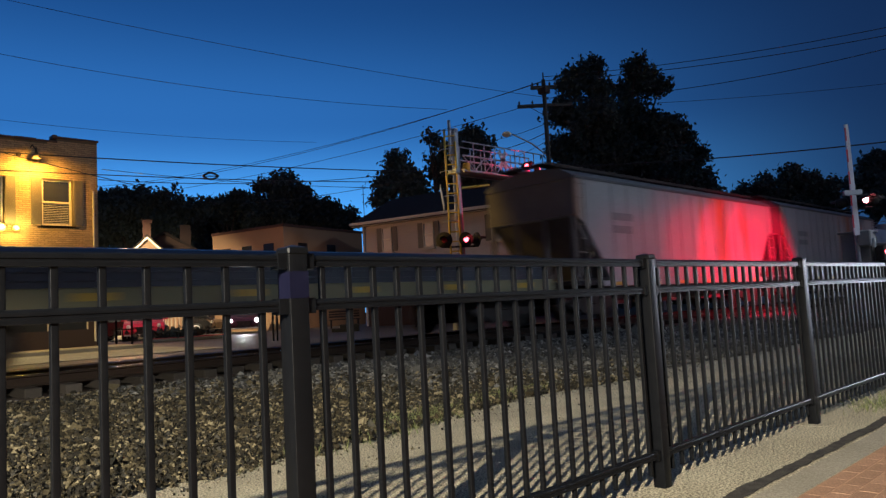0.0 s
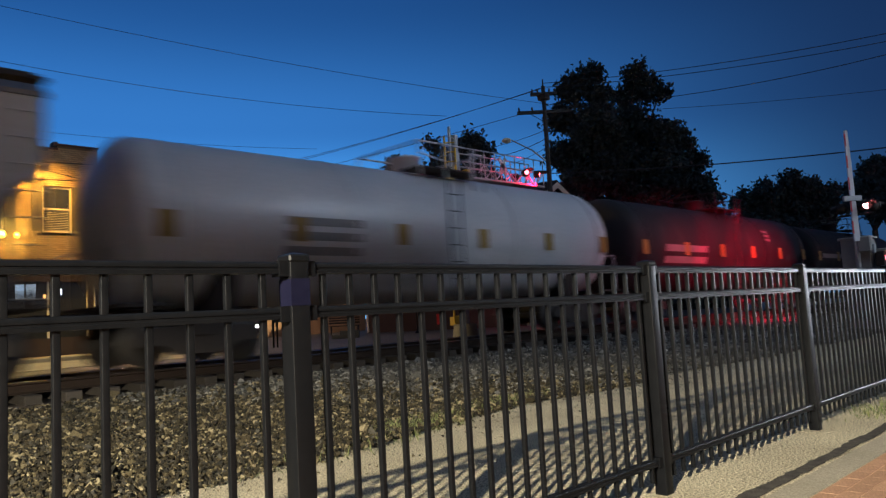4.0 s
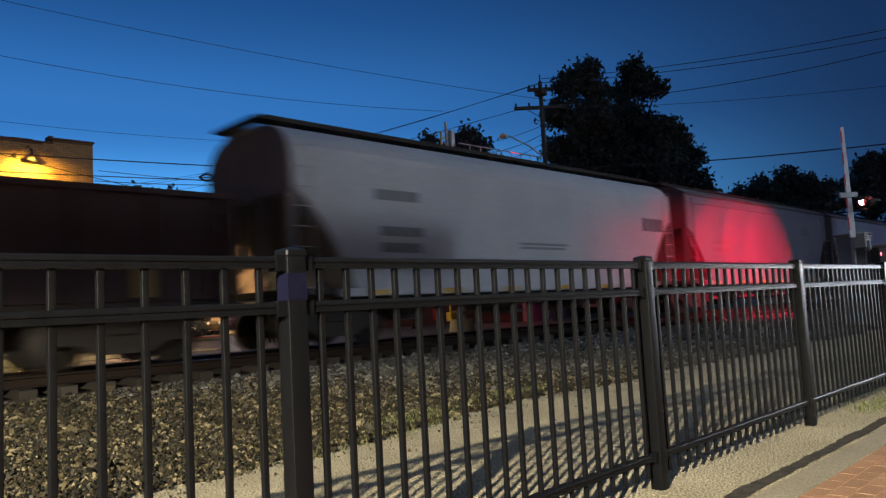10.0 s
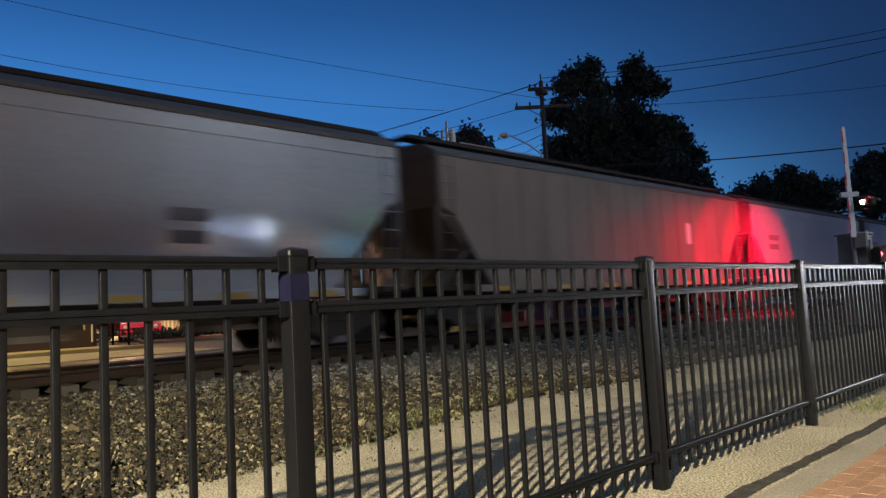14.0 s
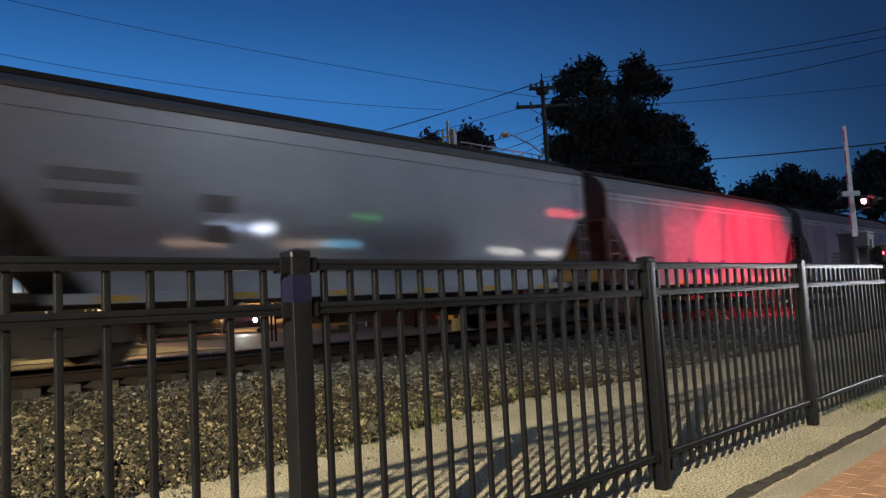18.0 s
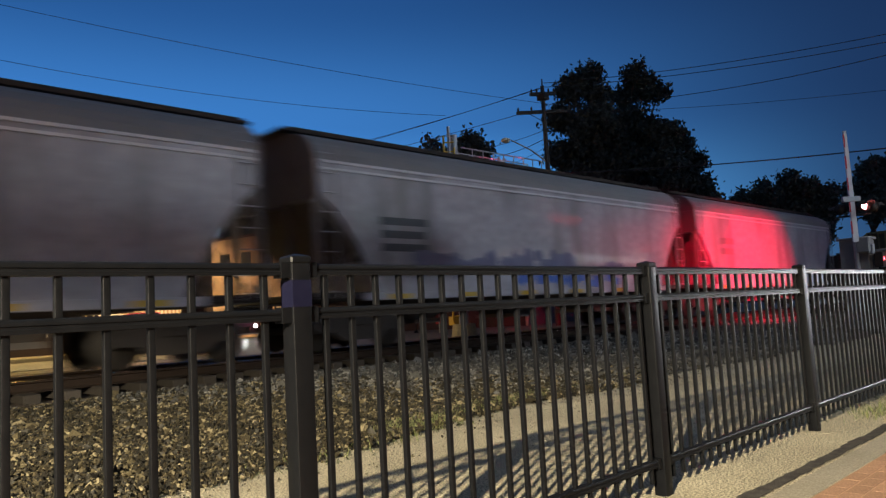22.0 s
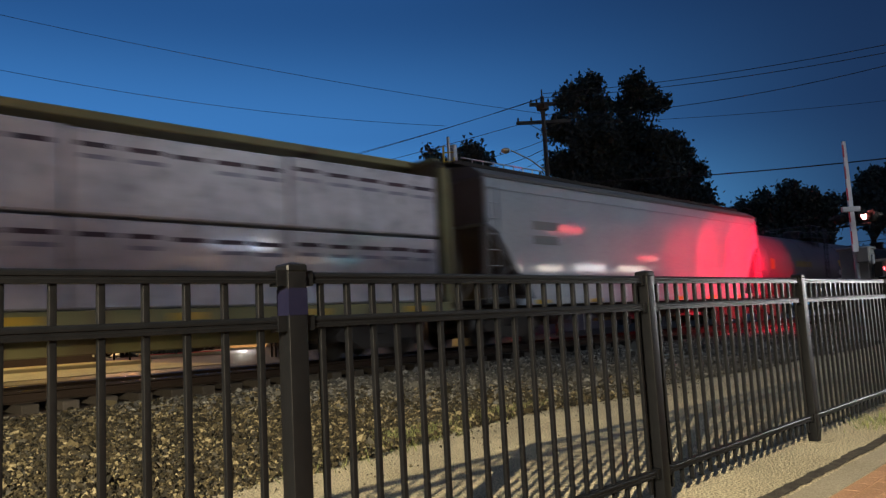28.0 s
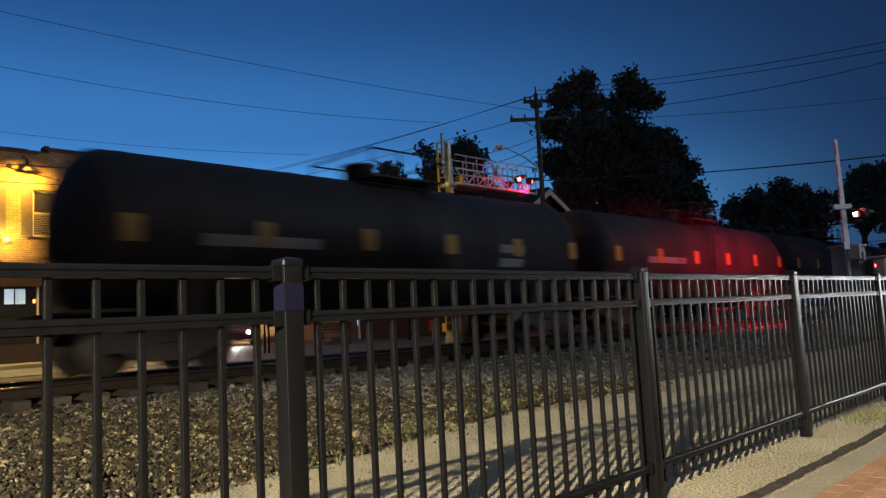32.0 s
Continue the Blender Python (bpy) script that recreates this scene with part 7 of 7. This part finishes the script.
    part("plate", Shape().box(-0.14, 0.14, -0.01, 0.01, 0.35, 0.75, 0.004).moved(pose(0, 0, 0, 0, 0, -42)), PLATE_RED, h)
    k = thing("far_kerb", pose(0, 22.6, 0.36), "pale concrete kerb and pavement before the brick building", "kerb", kind="structure")
    part("kerb", Shape().box(-30, 9.2, 0, 0.2, 0, 0.16, 0.02), CONCRETE, k)
    part("pavement_slab", Shape().box(-30, 9.2, 0.2, 3.2, 0, 0.13), CONCRETE, k)
    # the pale slab's end stands in for the edge of the light pool
    k = thing("light_pool_apron", pose(0, 0, 0), "pale concrete apron beside the track, ended where the lamplight fades", "apron", kind="structure")
    part("slab", Shape().box(-30, 9.3, 17.6, 22.6, 0.25, 0.40), CONCRETE, k)


street_things()


def antenna():
    a = thing("roof_antenna", pose(23.2, 29.6, 5.75), "thin rusty television antenna on the house eaves", "antenna")
    part("pole", Shape().tube((0, 0, -0.3), (0, 0, 2.0), 0.018, sides=6), DARK_STEEL, a)
    part("dipole", Shape().tube((-0.12, 0.1, 1.9), (0.12, -0.1, 1.9), 0.01, sides=5).tube((-0.08, 0.07, 1.5), (0.08, -0.07, 1.5), 0.01, sides=5), DARK_STEEL, a)


antenna()


# ---- behind the camera: lamp posts, and glowing panels added for the car-side reflections ----
def platform_side():
    x, y, z = PLATFORM_LAMP
    p = thing("platform_lamp", pose(x, y, 0), "black platform lamp post with a lit globe", "street lamp")
    part("post", Shape().tube((0, 0, 0), (0, 0, z - 0.35), 0.06, 0.045, 10), BLACK_METAL, p)
    part("collar", Shape().tube((0, 0, z - 0.35), (0, 0, z - 0.25), 0.1, 0.1, 10), BLACK_METAL, p)
    part("cap", Shape().lathe([(z + 0.2, 0.22, 0), (z + 0.3, 0.12, 0), (z + 0.38, 0.01, 0)], "z", 14), BLACK_METAL, p)
    # unseen post added for the fill; its wide plate shields the train
    x, y, z = BALLAST_FILL
    p = thing("fill_light_post", pose(x, y - 0.5, 0), "unseen tall steel post added to carry the ballast fill light", "street lamp")
    part("post", Shape().tube((0, 0, 0), (0, 0, z + 0.3), 0.10, 0.07, 12), GALV, p)
    part("arm", Shape().tube((0, 0, z + 0.25), (0, 0.35, z + 0.25), 0.04, sides=8), GALV, p)
    part("housing", Shape().box(-0.35, 0.35, 0.25, 0.8, z + 0.14, z + 0.3, 0.03), GALV, p)
    part("fill_cutoff_plate", Shape().box(-2.4, 2.4, 0.9, 0.92, z - 0.262, z + 0.3), DARK_STEEL, p, "dark plate added to keep the fill off the train")
    # unseen wall and glowing panels added for the reflections on glossy cars
    b = thing("reflection_wall", pose(0, -14.2, 0), "unseen brick wall added to carry glowing panels for reflections", "building")
    part("wall", Shape().box(-30, 90, -0.3, 0, 0, 9.5), BRICK_RED, b)
    reflected_panels = [(20.6, 6.25, 3.0, 0.35, (0.50, 0.66, 1.0), 17.1), (22.6, 6.3, 1.3, 0.48, (0.8, 0.9, 1.0), 30.4), (28.3, 5.55, 3.2, 0.22, (0.25, 0.65, 1.0), 11.4), (30.4, 7.4, 2.6, 0.21, (0.2, 1.0, 0.25), 4.6),
             (25.4, 5.5, 4.0, 0.29, (1.0, 0.7, 0.45), 4.8), (18.3, 5.35, 3.6, 0.35, (1.0, 0.65, 0.4), 4.2), (53.3, 8.9, 5.0, 0.56, (1.0, 0.08, 0.1), 9.5), (68.0, 6.7, 4.0, 0.48, (1.0, 0.08, 0.1), 7.6),
             (45.0, 5.4, 4.6, 0.48, (1.0, 0.95, 0.85), 7.6), (50.5, 5.35, 3.4, 0.48, (1.0, 0.9, 0.8), 8.5), (57.0, 5.5, 5.0, 0.61, (0.95, 0.95, 1.0), 7.6), (64.5, 5.5, 5.0, 0.48, (1.0, 0.9, 0.8), 7.6)]
    for xx, zz, w, h, col, power in reflected_panels:
        part("reflected_panel", Shape().box(xx - w / 2, xx + w / 2, 0.02, 0.08, zz - h / 2, zz + h / 2), glow("reflected_panel", col, power * 1.7), b, "glowing panel added for a car-side reflection")


platform_side()


# ---- platform brick paving, laid piece by piece near the fence ----
def pavers():
    rng = random.Random(2)
    brick = Shape().box(-0.1, 0.1, -0.0495, 0.0495, -0.05, 0.001, 0.002).mesh("brick", BRICK_PAVE)
    base = bpy.data.objects["pavement"]
    n = 0
    for j in range(9):
        y = 1.515 - 0.104 * j
        for i in range(34):
            x = 2.6 + 0.205 * i + (0.1 if j % 2 else 0)
            if n < 300:
                part("brick", brick, None, base, m=pose(x, y, rng.uniform(-0.0012, 0.0008), rng.uniform(-0.15, 0.15), 0, rng.uniform(-0.4, 0.4)))
                n += 1
    v, s = [], Shape()
    for j in range(30):
        y = 1.515 - 0.104 * j
        for i in range(120):
            x = -6 + 0.205 * i + (0.1 if j % 2 else 0)
            if j < 9 and 2.55 < x < 9.6:
                continue
            s.box(x - 0.098, x + 0.098, y - 0.048, y + 0.048, -0.04, 0.001)
    me = raw_mesh("brick_field", s.v, s.f, BRICK_PAVE)
    ob = new("brick_field", me)
    ob.parent = base
    tagged(ob, "red-orange brick pavers", kind="stuff")


pavers()


# ---- everything that moves ----
def motions():
    for car, mid in CARS:
        walk(car, [(t, TRACK @ pose(mid - SPEED * t, 0, 0)) for t in (0.0, 16.0, 32.0)])


motions()
